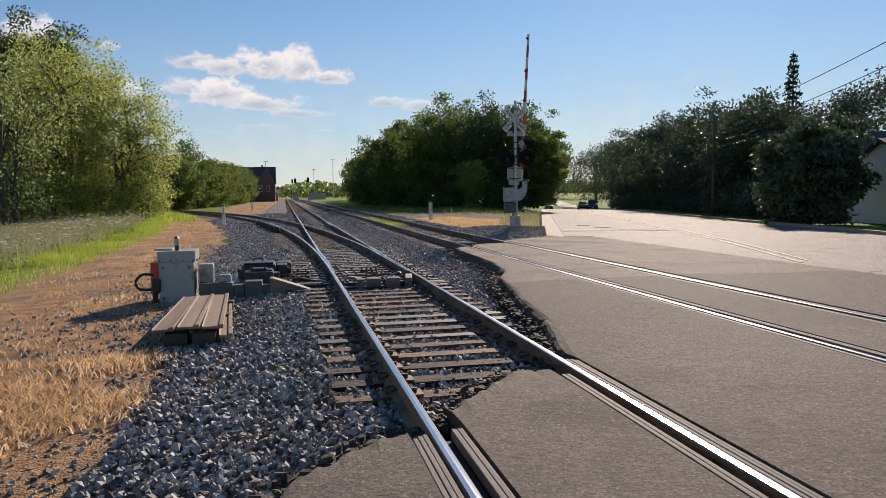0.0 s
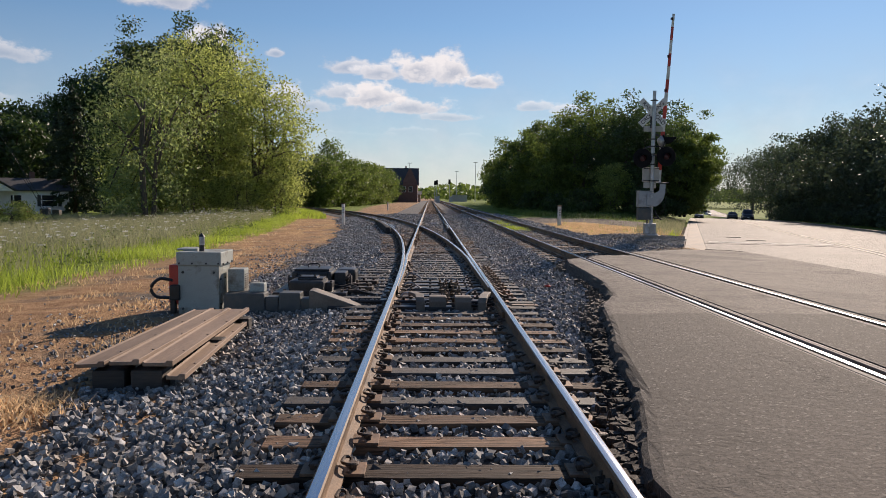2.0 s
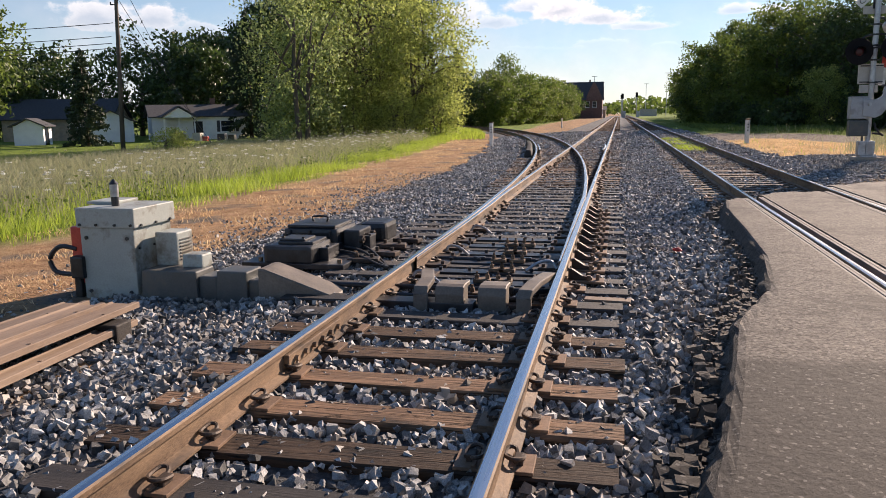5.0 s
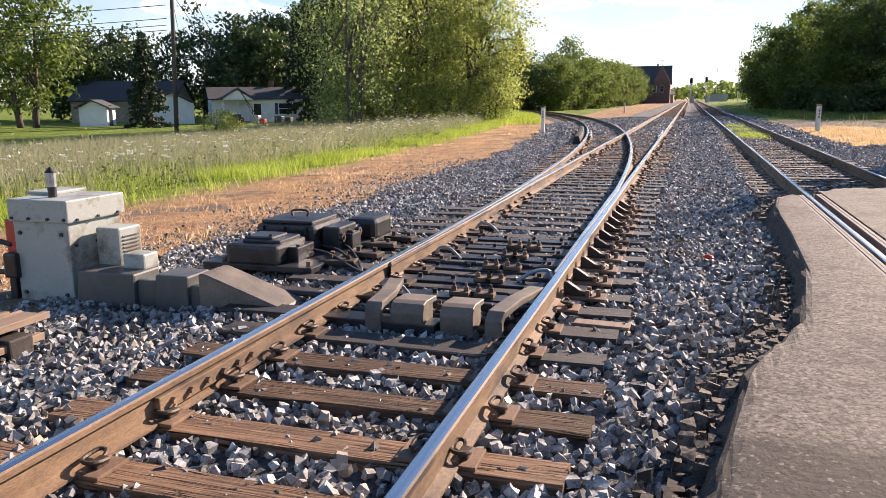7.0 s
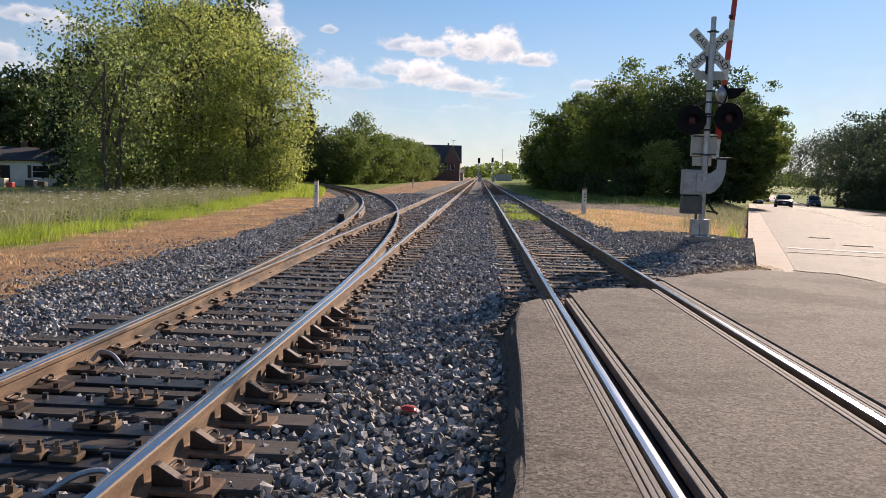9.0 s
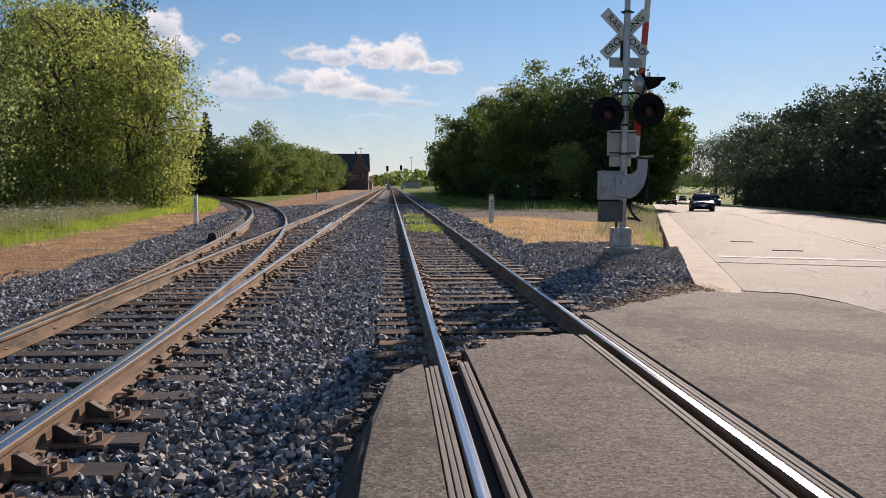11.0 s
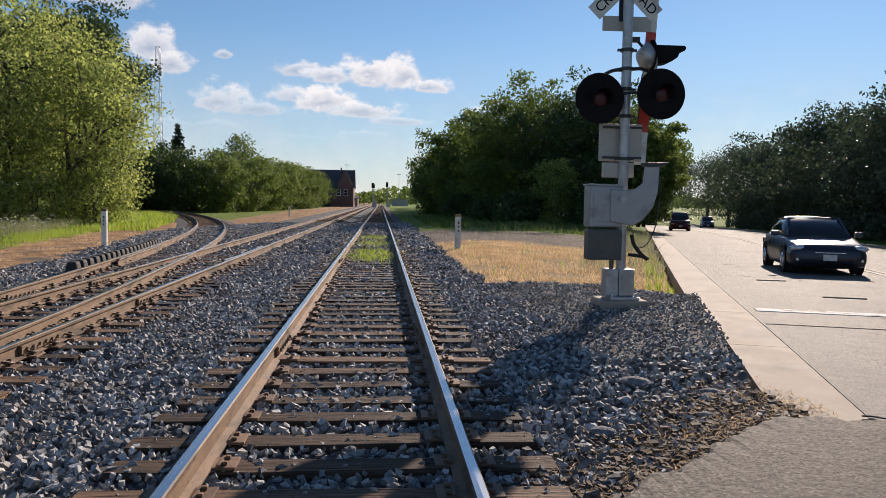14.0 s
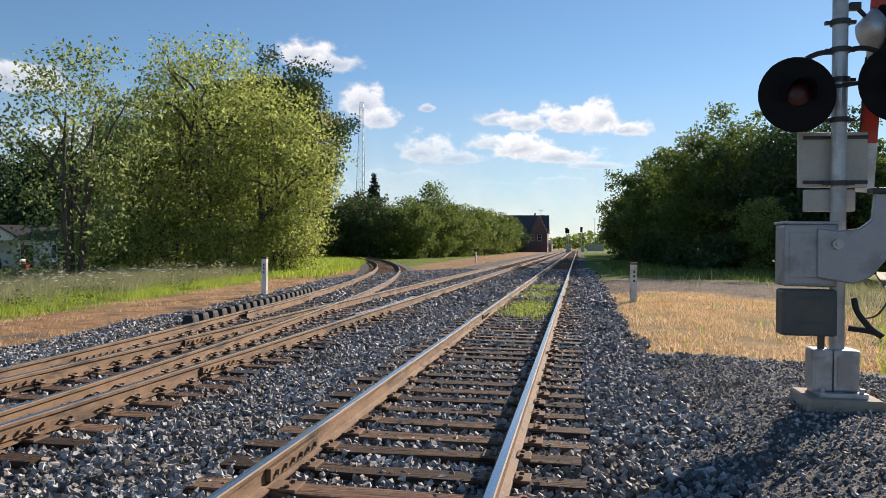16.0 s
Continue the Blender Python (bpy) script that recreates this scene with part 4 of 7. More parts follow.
def clip_mesh():
    """A bent spring clip in its shoulder."""
    bm = bmesh.new()
    hose(bm, arc([(0.10, -0.05, 0.035), (0.10, 0.03, 0.04), (0.085, 0.07, 0.055), (0.055, 0.06, 0.06), (0.045, 0.0, 0.055), (0.065, -0.05, 0.06), (0.10, -0.062, 0.058), (0.13, -0.03, 0.05), (0.13, 0.03, 0.04)], 3), 0.010, 6)
    box(bm, 0.108, 0, 0.028, 0.045, 0.075, 0.045, 0.008)
    me = bpy.data.meshes.new("rail_clip")
    bm.to_mesh(me)
    bm.free()
    me.materials.append(M["clip"])
    return me


def build_tracks():
    pl_clip, pl_spike, clip = plate_mesh(True), plate_mesh(False), clip_mesh()
    ties_a = [tie_mesh(2.6, M["tie"], k) for k in range(6)]
    ties_d = [tie_mesh(2.6, M["tie_dark"], k + 20) for k in range(4)]

    # first track with its turnout
    ta = thing("turnout_track", "railway track with a curving turnout, rusty rails on dark ties", "railway track")
    rail("stock_rail", straight(AR, -6, 420), 0, ta, "straight running rail, rust-brown sides and polished top")
    curve_y = np.concatenate([np.linspace(-6, 15, 14), np.linspace(16, 112, 70)])
    rail("stock_rail", [(AL - turn_off(y), y) for y in curve_y], 0, ta, "running rail that curves away, polished top")

    def w_at(y):
        return min(0.25 + 0.75 * max(y - 14.8, 0) / 5.0, 1.0)
    ys = np.concatenate([np.linspace(14.8, 24, 20), np.linspace(25, 60, 20), np.linspace(70, 420, 14)])
    rail("switch_point", [(max(AL, AL - turn_off(y) + 0.037 + 0.0355 * w_at(y)), y) for y in ys], 0, ta, "tapered point rail running into the straight track", [w_at(y) for y in ys], -0.002)
    ys = np.concatenate([np.linspace(14.8, 24, 20), np.linspace(25, 112, 60)])
    rail("switch_point", [(min(AR - turn_off(y), AR - 0.037 - 0.0355 * w_at(y)), y) for y in ys], 0, ta, "tapered point rail running into the curve", [w_at(y) for y in ys], -0.004)
    rail("guard_rail", [(AR - 0.13 + (0.05 if abs(y - 40.5) < 1.8 else 0), y) for y in np.linspace(37.6, 43.4, 9)], -0.004, ta, "short guard rail beside the frog")
    rail("guard_rail", [(AL - turn_off(y) + 0.13, y) for y in np.linspace(37.6, 43.4, 9)], -0.004, ta, "short guard rail beside the frog")
    # joint bars with bolts
    for x, y, side in ((AR, 27.6, 1), (AR, 31.2, 1), (AL, 29.4, 1), (AL, 33.5, 1), (AL - 0.5, 31.6, 1), (AR, 13.0, -1), (AL, 12.2, 1)):
        bm = bmesh.new()
        box(bm, x + side * 0.032, y, -0.092, 0.036, 0.9, 0.085, 0.006)
        for k in range(6):
            tube(bm, (x + side * 0.045, y - 0.36 + 0.144 * k, -0.092), (x + side * 0.075, y - 0.36 + 0.144 * k, -0.092), 0.018, n=6)
        part("joint_bar", bm, M["rust"], ta, "bolted rusty joint bar")
    # ties: single ones near, joined far off
    y, k = 5.3, 0
    while y < 62:
        b = turn_off(y + 1.5)
        switch = y > 13.4
        length = 2.6 + (min(b, 3.6) if switch else 0) + (0.35 if 13.4 < y < 19.5 else 0)
        if edge_y(1.9) < y or y > 6.3:
            dark = 13.2 < y < 24 or random.random() < 0.2
            me = (ties_d if dark else ties_a)[k % 4]
            t = piece("tie", me, ta, pose(1.628 - (length - 2.6) / 2 + random.uniform(-0.05, 0.05), y + random.uniform(-0.025, 0.025), TIE_TOP + random.uniform(-0.008, 0.004), 0, 0, random.uniform(-0.8, 0.8)) @ Matrix.Diagonal((length / 2.6, 1, 1, 1)))
            inv = Matrix.Diagonal((2.6 / length, 1, 1, 1))
            if y < 40:
                off = (length - 2.6) / 2
                for xr in (AL if y < 15 else AL - turn_off(y), AR) + ((AL, AR - turn_off(y)) if y > 27 else ()):
                    p = piece("tie_plate", pl_clip, t, inv @ pose(xr - 1.628 + off, 0, 0.001))
                    for s in (-1, 1):
                        if y > 16 and s == 1 and xr == AL and y < 26:
                            continue
                        piece("rail_clip", clip, t, inv @ pose(xr - 1.628 + off, 0, 0.002, 0, 0, 0 if s == 1 else 180))
        y += 0.50
        k += 1
    far = []
    for y in np.arange(62, 330, 0.62):
        far.append((1.628, y, 2.6))
    for y in np.arange(62, 111, 0.6):
        far.append((1.628 - turn_off(y), y, 2.6))
    far_b = [(5.648, y, 2.6) for y in np.arange(62, 330, 0.62)]
    for nm, lst, z, par in (("timber_layer", far, TIE_TOP, ta), ("timber_layer", far_b, TIE_TOP + ZB, None)):
        v, f = [], []
        for x, y, l in lst:
            i = len(v)
            v += [(x - l / 2, y - 0.11, z), (x + l / 2, y - 0.11, z), (x + l / 2, y + 0.11, z), (x - l / 2, y + 0.11, z), (x - l / 2, y - 0.11, z - 0.1), (x + l / 2, y - 0.11, z - 0.1)]
            f += [(i, i + 1, i + 2, i + 3), (i + 4, i + 5, i + 1, i)]
        if par is None:
            tb = thing("straight_track", "straight railway track, polished rails on spiked brown timber ties", "railway track")
            par = tb
        ob = new(nm, mesh_np(nm, v, f, M["tie"]))
        ob.parent = par
        tagged(ob, "far timber ties", kind="stuff")
    # second track
    rail("running_rail", straight(BL, -6, 420), ZB, tb, "running rail with a polished top")
    rail("running_rail", straight(BR, -6, 420), ZB, tb, "running rail with a polished top")
    for x, y, side in ((BL, 27.3, 1), (BR, 27.9, -1), (BL, 38.5, 1)):
        bm = bmesh.new()
        box(bm, x + side * 0.032, y, ZB - 0.092, 0.036, 0.9, 0.085, 0.006)
        for k in range(6):
            tube(bm, (x + side * 0.045, y - 0.36 + 0.144 * k, ZB - 0.092), (x + side * 0.075, y - 0.36 + 0.144 * k, ZB - 0.092), 0.018, n=6)
        part("joint_bar", bm, M["rust"], tb, "bolted rusty joint bar")
    y, k = 20.9, 0
    while y < 62:
        me = (ties_a if random.random() < 0.8 else ties_d)[k % 4]
        t = piece("tie", me, tb, pose(5.648 + random.uniform(-0.06, 0.06), y + random.uniform(-0.03, 0.03), TIE_TOP + ZB + random.uniform(-0.008, 0.004), 0, 0, random.uniform(-1, 1)))
        if y < 46:
            for xr in (BL, BR):
                piece("tie_plate", pl_spike, t, pose(xr - 5.648, 0, 0.001))
        y += 0.50
        k += 1
    # rubber and timber strips beside the rails where the road crosses
    for x, z, y1, y2, par in ((AL, 0, 4.75, 4.7, ta), (AR, 0, 5.95, 6.5, ta), (BL, ZB, 20.3, 20.2, tb), (BR, ZB, 21.3, 22.15, tb)):
        gauge_side = 1 if x in (AL, BL) else -1
        bm = bmesh.new()
        for j in range(3):
            box(bm, x - gauge_side * (0.066 + 0.035 * j), (y2 - 30) / 2 - 0.03 * j, z - 0.045, 0.029, y2 + 30, 0.07 + 0.006 * (j % 2), 0.005)
        part("crossing_strip", bm, M["strip"], par, "grooved grey filler strip beside the rail")
        bm = bmesh.new()
        for j in range(2):
            box(bm, x + gauge_side * (0.135 + 0.04 * j), (y1 - 30) / 2, z - 0.04, 0.034, y1 + 30, 0.07, 0.005)
        part("crossing_strip", bm, M["strip"], par, "grooved grey filler strip beside the flangeway")
        bm = bmesh.new()
        box(bm, x + gauge_side * 0.076, (y1 - 30) / 2, z - 0.11, 0.08, y1 + 30, 0.05, 0.0)
        part("flangeway_floor", bm, M["rubber"], par, "dark flangeway beside the rail")


build_ground()
build_road()
build_tracks()
build_ballast()

# ---- crossing signal ----
def letters(text, size, parent, m, mat):
    cu = bpy.data.curves.new("lettering", "FONT")
    cu.body, cu.size, cu.align_x, cu.align_y, cu.extrude = text, size, "CENTER", "CENTER", 0.002
    tmp = bpy.data.objects.new("lettering", cu)
    dg = bpy.context.evaluated_depsgraph_get()
    me = bpy.data.meshes.new_from_object(tmp.evaluated_get(dg))
    bpy.data.objects.remove(tmp)
    me.materials.clear()
    me.materials.append(mat)
    ob = new("lettering", me)
    ob.parent = parent
    ob.matrix_basis = m
    return tagged(ob, "black letters")


def build_signal():
    g = thing("crossing_signal", "railroad crossing mast with crossbuck, two red lamps and raised gate arm", "crossing signal", 9.19, 29.6, 0.0)
    bm = bmesh.new()
    prism(bm, [(-0.34, -0.12), (0.34, -0.12), (0.31, 0.145), (-0.31, 0.145)], -0.30, 0.30, 0.015)
    part("foundation", bm, M["concrete"], g, "weathered concrete footing")
    bm = bmesh.new()
    box(bm, 0.0, -0.02, 0.165, 0.40, 0.40, 0.05, 0.012)
    for sx in (-0.16, 0.16):
        for sy in (-0.17, 0.15):
            tube(bm, (sx, sy, 0.17), (sx, sy, 0.23), 0.022, n=6)
    part("base_flange", bm, M["mast"], g)
    for x, w, nm in ((-0.155, 0.17, "junction_base"), (0.045, 0.215, "mast_base")):
        bm = bmesh.new()
        box(bm, x, -0.02, 0.375, w, 0.24, 0.37, 0.018)
        box(bm, x, -0.143, 0.375, w * 0.7, 0.012, 0.26, 0.004)
        part(nm, bm, M["mast"], g, "cast grey pedestal")
    bm = bmesh.new()
    tube(bm, (0.0, 0, 0.5), (0.0, 0, 4.85), 0.066, n=20)
    tube(bm, (0.0, 0, 4.85), (0.0, 0, 5.17), 0.058, n=20)
    part("mast", bm, M["mast"], g, "silver-painted round mast", smooth=False)
    for z in (4.84, 3.50, 3.25, 2.98, 2.62, 2.05):
        bm = bmesh.new()
        tube(bm, (0, 0, z - 0.022), (0, 0, z + 0.022), 0.088, n=18)
        box(bm, 0.10, 0, z, 0.06, 0.05, 0.03, 0.004)
        box(bm, -0.10, 0, z, 0.06, 0.05, 0.03, 0.004)
        part("mast_band", bm, M["machine"], g)
    # crossbuck: two blades behind the mast, facing the street
    for ang, words in ((45, ("RAIL", "ROAD")), (-45, ("CROS", "SING"))):
        bl_m = pose(-0.01, 0.085 if ang == 45 else 0.10, 4.43, 0, ang, 0)
        bm = bmesh.new()
        box(bm, 0, 0, 0, 1.22, 0.006, 0.23, 0.002)
        b = part("crossbuck_blade", bm, M["sign_white"], g, "white reflective blade with worn black letters")
        b.matrix_basis = bl_m
        for k, wd in enumerate(words):
            letters(wd, 0.19, b, pose(-0.30 if k == 0 else 0.30, -0.006, 0, 90, 0, 0), M["black"])
    bm = bmesh.new()
    box(bm, 0.0, 0.09, 4.1, 0.20, 0.02, 0.40, 0.004)
    part("crossbuck_bracket", bm, M["machine"], g)
    bm = bmesh.new()
    box(bm, 0.015, 0.09, 3.87, 0.67, 0.006, 0.20, 0.01)
    part("track_plate", bm, M["sign_back"], g, "small blank metal plate")
    # lamps
    for x, z, y in ((-0.40, 2.83, -0.16), (0.41, 2.90, -0.22)):
        lamp = new("flashing_lamp")
        lamp.parent = g
        lamp.matrix_basis = pose(x, y, z, 0, 0, 4)
        tagged(lamp, "round black backboard with a dark red lens, unlit")
        bm = bmesh.new()
        tube(bm, (0, 0.0, 0), (0, 0.012, 0), 0.335, n=48)
        tube(bm, (0, -0.012, 0), (0, 0.0, 0), 0.33, 0.336, n=48)
        part("backboard", bm, M["black"], lamp)
        bm = bmesh.new()
        bmesh.ops.create_uvsphere(bm, u_segments=24, v_segments=12, radius=0.11, matrix=pose(0, -0.015, 0, 90) @ Matrix.Diagonal((1, 1, 0.35, 1)))
        part("lens", bm, M["lens"], lamp, "dark red glass lens", True)
        # hood: upper half of a tube
        bm = bmesh.new()
        ring = []
        for k in range(17):
            a = radians(-25 + 230 * k / 16)
            c, s = math.cos(a), math.sin(a)
            d = 0.20 * (0.55 + 0.45 * max(s, 0))
            ring.append([bm.verts.new((0.13 * c, -0.01, 0.13 * s)), bm.verts.new((0.132 * c, -0.01 - d, 0.126 * s - 0.01)), bm.verts.new((0.136 * c, -0.01 - d, 0.131 * s - 0.01)), bm.verts.new((0.135 * c, -0.01, 0.135 * s))])
        for a, b in zip(ring, ring[1:]):
            for k in range(4):
                bm.faces.new((a[k], a[(k + 1) % 4], b[(k + 1) % 4], b[k]))
        bmesh.ops.recalc_face_normals(bm, faces=bm.faces)
        part("hood", bm, M["black"], lamp, "black visor hood")
        bm = bmesh.new()
        tube(bm, (0, 0.012, 0), (0, 0.14, 0), 0.17, 0.12, n=20)
        part("lamp_housing", bm, M["black"], lamp)
    bm = bmesh.new()
    hose(bm, arc([(-0.42, -0.05, 3.10), (-0.2, -0.02, 3.22), (0.0, 0, 3.24), (0.2, -0.05, 3.25), (0.41, -0.10, 3.14)], 4), 0.024, 8)
    hose(bm, arc([(-0.42, -0.04, 2.88), (-0.2, -0.04, 2.90), (0, -0.06, 2.92), (0.2, -0.1, 2.94), (0.41, -0.10, 2.94)], 4), 0.020, 8)
    part("crossarm", bm, M["machine"], g)
    # side lamp with its hood towards the street
    side = new("side_lamp")
    side.parent = g
    side.matrix_basis = pose(0.32, 0.12, 3.46)
    tagged(side, "lamp turned sideways with grey back and black hood")
    bm = bmesh.new()
    tube(bm, (-0.10, 0, -0.06), (0.05, 0, 0), 0.12, 0.20, n=24)
    part("lamp_housing", bm, M["mast"], side, "grey rounded lamp back", True)
    bm = bmesh.new()
    tube(bm, (0.05, 0, 0), (0.065, 0, 0), 0.215, n=28)
    part("backboard", bm, M["black"], side)
    bm = bmesh.new()
    prism(bm, [(0.06, 0.13), (0.50, 0.13), (0.50, 0.07), (0.40, 0.03), (0.40, -0.02), (0.28, -0.10), (0.06, -0.13)], -0.13, 0.13, 0.02)
    part("hood", bm, M["black"], side, "black visor hood")
    bm = bmesh.new()
    hose(bm, arc([(-0.30, -0.1, 0.20), (-0.18, -0.05, 0.20), (-0.05, 0, 0.10)], 4), 0.02, 8)
    box(bm, -0.18, -0.05, 0.20, 0.10, 0.07, 0.07, 0.01)
    part("lamp_arm", bm, M["machine"], side)
    # plate behind the mast and small control box
    bm = bmesh.new()
    box(bm, -0.02, 0.12, 2.275, 0.60, 0.03, 0.51, 0.012)
    part("sign_panel", bm, M["sign_back"], g, "plain beige back of a sign panel")
    for z in (2.07, 2.48):
        bm = bmesh.new()
        box(bm, 0, 0.095, z, 0.55, 0.02, 0.03, 0.003)
        part("panel_brace", bm, M["machine"], g)
    bm = bmesh.new()
    box(bm, -0.05, 0.10, 1.90, 0.42, 0.12, 0.20, 0.012)
    part("terminal_box", bm, M["sign_back"], g)
    # gate mechanism
    bm = bmesh.new()
    box(bm, -0.27, 0.02, 1.40, 0.44, 0.34, 0.56, 0.03)
    box(bm, -0.27, 0.02, 1.69, 0.46, 0.36, 0.025, 0.006)
    box(bm, -0.30, -0.155, 1.40, 0.30, 0.012, 0.40, 0.005)
    part("gate_mechanism", bm, M["housing"], g, "grey painted mechanism case")
    bm = bmesh.new()
    out = [(-0.22, 1.20), (0.08, 1.15), (0.22, 1.22), (0.36, 1.40), (0.42, 1.62), (0.43, 1.95), (0.24, 1.95), (0.22, 1.72), (0.12, 1.64), (-0.05, 1.62), (-0.22, 1.64)]
    prism(bm, out, -0.20, -0.13, 0.012)
    part("counterweight_arm", bm, M["housing"], g, "grey cast arm that carries the gate")
    bm = bmesh.new()
    tube(bm, (-0.07, -0.245, 1.50), (-0.07, -0.19, 1.50), 0.045, n=18)
    tube(bm, (-0.07, -0.26, 1.50), (-0.07, -0.24, 1.50), 0.022, n=10)
    part("pivot_boss", bm, M["mast"], g)
    bm = bmesh.new()
    box(bm, 0.34, -0.15, 1.97, 0.26, 0.16, 0.05, 0.01)
    tube(bm, (0.40, -0.15, 1.98), (0.56, -0.15, 1.99), 0.02, n=8)
    tube(bm, (0.24, -0.24, 1.97), (0.24, -0.20, 1.97), 0.03, n=6)
    part("arm_clamp", bm, M["machine"], g)
    bm = bmesh.new()
    box(bm, -0.29, -0.10, 0.89, 0.46, 0.24, 0.41, 0.025)
    box(bm, -0.29, -0.225, 1.02, 0.20, 0.012, 0.02, 0.004)
    box(bm, -0.29, -0.225, 0.80, 0.20, 0.012, 0.02, 0.004)
    tube(bm, (-0.15, -0.06, 0.52), (-0.15, -0.06, 0.70), 0.03, n=10)
    part("junction_box", bm, M["dark_box"], g, "dark grey junction box")
    # gate arm, raised, in red and white lengths
    a0, a1 = Vector((0.27, 0.16, 1.98)), Vector((0.63, 0.16, 7.85))
    n = 13
    for k in range(n):
        p, q = a0.lerp(a1, k / n), a0.lerp(a1, (k + 1) / n - 0.0005)
        w = 0.155 - 0.075 * k / n
        bm = bmesh.new()
        box(bm, 0, 0, 0, w, 0.03, (q - p).length, 0.004)
        ob = part("arm_section", bm, M["red"] if k % 2 else M["sign_white"], g, "red stripe of the gate arm" if k % 2 else "white stripe of the gate arm")
        ob.matrix_basis = Matrix.Translation((p + q) / 2) @ pose(0, 0, 0, 0, math.degrees(math.atan2(0.36, 5.87)), 0)
    for f in (0.55, 0.75, 0.97):
        p = a0.lerp(a1, f)
        bm = bmesh.new()
        tube(bm, p + Vector((-0.09, -0.03, 0)), p + Vector((-0.02, -0.03, 0)), 0.045, n=12)
        part("arm_lamp", bm, M["lens"], g, "small red lamp on the gate arm")
    bm = bmesh.new()
    chain = [a0.lerp(a1, 0.02 + 0.01 * i) + Vector((-0.085 + 0.004 * (i % 2), -0.03, 0)) for i in range(20)]
    hose(bm, chain, 0.009, 5)
    part("arm_cable", bm, M["wire"], g)
    bm = bmesh.new()
    hose(bm, arc([(0.10, -0.12, 1.02), (0.12, -0.16, 0.90), (0.20, -0.2, 0.78), (0.30, -0.22, 0.70), (0.22, -0.2, 0.74), (0.05, -0.14, 0.76)], 5), 0.026, 8)
    part("drop_hose", bm, M["rubber"], g, "thick black cable loop")
    bm = bmesh.new()
    hose(bm, arc([(0.44, -0.12, 1.95), (0.50, -0.05, 1.60), (0.44, -0.08, 1.15), (0.30, -0.15, 0.90), (0.16, -0.15, 0.84)], 6), 0.008, 6)
    part("drop_wire", bm, M["wire"], g)


# ---- switch gear ----
def build_switch():
    c = thing("switch_case", "grey steel relay case with red side and stub post on ballast", "equipment case", -1.87, 14.16, -0.34)
    bm = bmesh.new()
    box(bm, 0, 0, 0.36, 0.58, 0.62, 0.72, 0.012)
    part("case_body", bm, M["grey_box"], c)
    bm = bmesh.new()
    box(bm, 0.01, 0, 0.815, 0.63, 0.68, 0.19, 0.012)
    part("case_lid", bm, M["grey_box"], c, "pale grey overhanging lid")
    bm = bmesh.new()
    box(bm, -0.24, 0.15, 0.925, 0.30, 0.40, 0.03, 0.008)
    part("top_plate", bm, M["grey_box"], c)
    bm = bmesh.new()
    box(bm, -0.36, -0.02, 0.44, 0.15, 0.50, 0.56, 0.02)
    part("red_panel", bm, M["red"], c, "faded red side panel")
    bm = bmesh.new()
    tube(bm, (0.0, -0.14, 0.91), (0.0, -0.14, 1.12), 0.036, n=14)
    tube(bm, (0.0, -0.14, 1.12), (0.0, -0.14, 1.17), 0.048, 0.006, n=14)
    part("stub_post", bm, M["machine"], c, "short black post")
    bm = bmesh.new()
    hose(bm, arc([(-0.38, -0.26, 0.50), (-0.56, -0.28, 0.52), (-0.68, -0.28, 0.40), (-0.62, -0.28, 0.27), (-0.42, -0.28, 0.25)], 5), 0.024, 8)
    box(bm, -0.33, -0.30, 0.33, 0.14, 0.12, 0.22, 0.02)
    box(bm, -0.37, -0.26, 0.12, 0.08, 0.10, 0.22, 0.02)
    part("crank_handle", bm, M["machine"], c, "black hand-throw lever")
    for sx in (-0.22, 0.22):
        for z in (0.1, 0.62):
            bm = bmesh.new()
            tube(bm, (sx, -0.325, z), (sx, -0.31, z), 0.018, n=8)
            part("bolt", bm, M["machine"], c)
    for y in (-0.24, 0.0, 0.24):
        for z in (0.16, 0.52, 0.74):
            bm = bmesh.new()
            xx = 0.29 if z < 0.7 else 0.325
            tube(bm, (xx, y, z), (xx + 0.016, y, z), 0.013, n=8)
            part("bolt", bm, M["machine"], c)
    for x in (-0.26, -0.08, 0.12, 0.29):
        bm = bmesh.new()
        tube(bm, (x, -0.356, 0.75), (x, -0.338, 0.75), 0.013, n=8)
        part("bolt", bm, M["machine"], c)
    bm = bmesh.new()
    tube(bm, (0.0, -0.14, 1.0), (0.0, -0.14, 1.12), 0.040, n=14)
    part("post_sleeve", bm, M["mast"], c, "bright sleeve of the stub post")
    d = thing("cable_duct", "chain of grey steel duct covers between case and rails", "cable duct", -1.5, 13.98, -0.32)
    for nm, cx, cy, cz, sx, sy, sz, mt in (("louvred_box", 0.10, 0.25, 0.46, 0.24, 0.28, 0.34, "grey_box"), ("duct_cover", 0.28, 0.0, 0.15, 0.60, 0.36, 0.32, "dark_box"), ("duct_neck", 0.66, 0.0, 0.13, 0.20, 0.28, 0.26, "dark_box"),
                                         ("duct_cover", 0.92, 0.0, 0.155, 0.32, 0.34, 0.33, "dark_box"), ("duct_neck", 1.13, 0.0, 0.12, 0.16, 0.26, 0.24, "dark_box"), ("small_box", 0.42, 0.12, 0.37, 0.22, 0.20, 0.13, "grey_box")):
        bm = bmesh.new()
        box(bm, cx, cy, cz, sx, sy, sz, 0.018, taper=(0.94, 0.9) if nm != "louvred_box" else (1, 1))
        p = part(nm, bm, M[mt], d)
        if nm == "louvred_box":
            for k in range(7):
                bm = bmesh.new()
                box(bm, cx + 0.125, cy, 0.36 + 0.032 * k, 0.012, 0.2, 0.012, 0.002)
                part("louvre", bm, M["dark_box"], p)
    bm = bmesh.new()
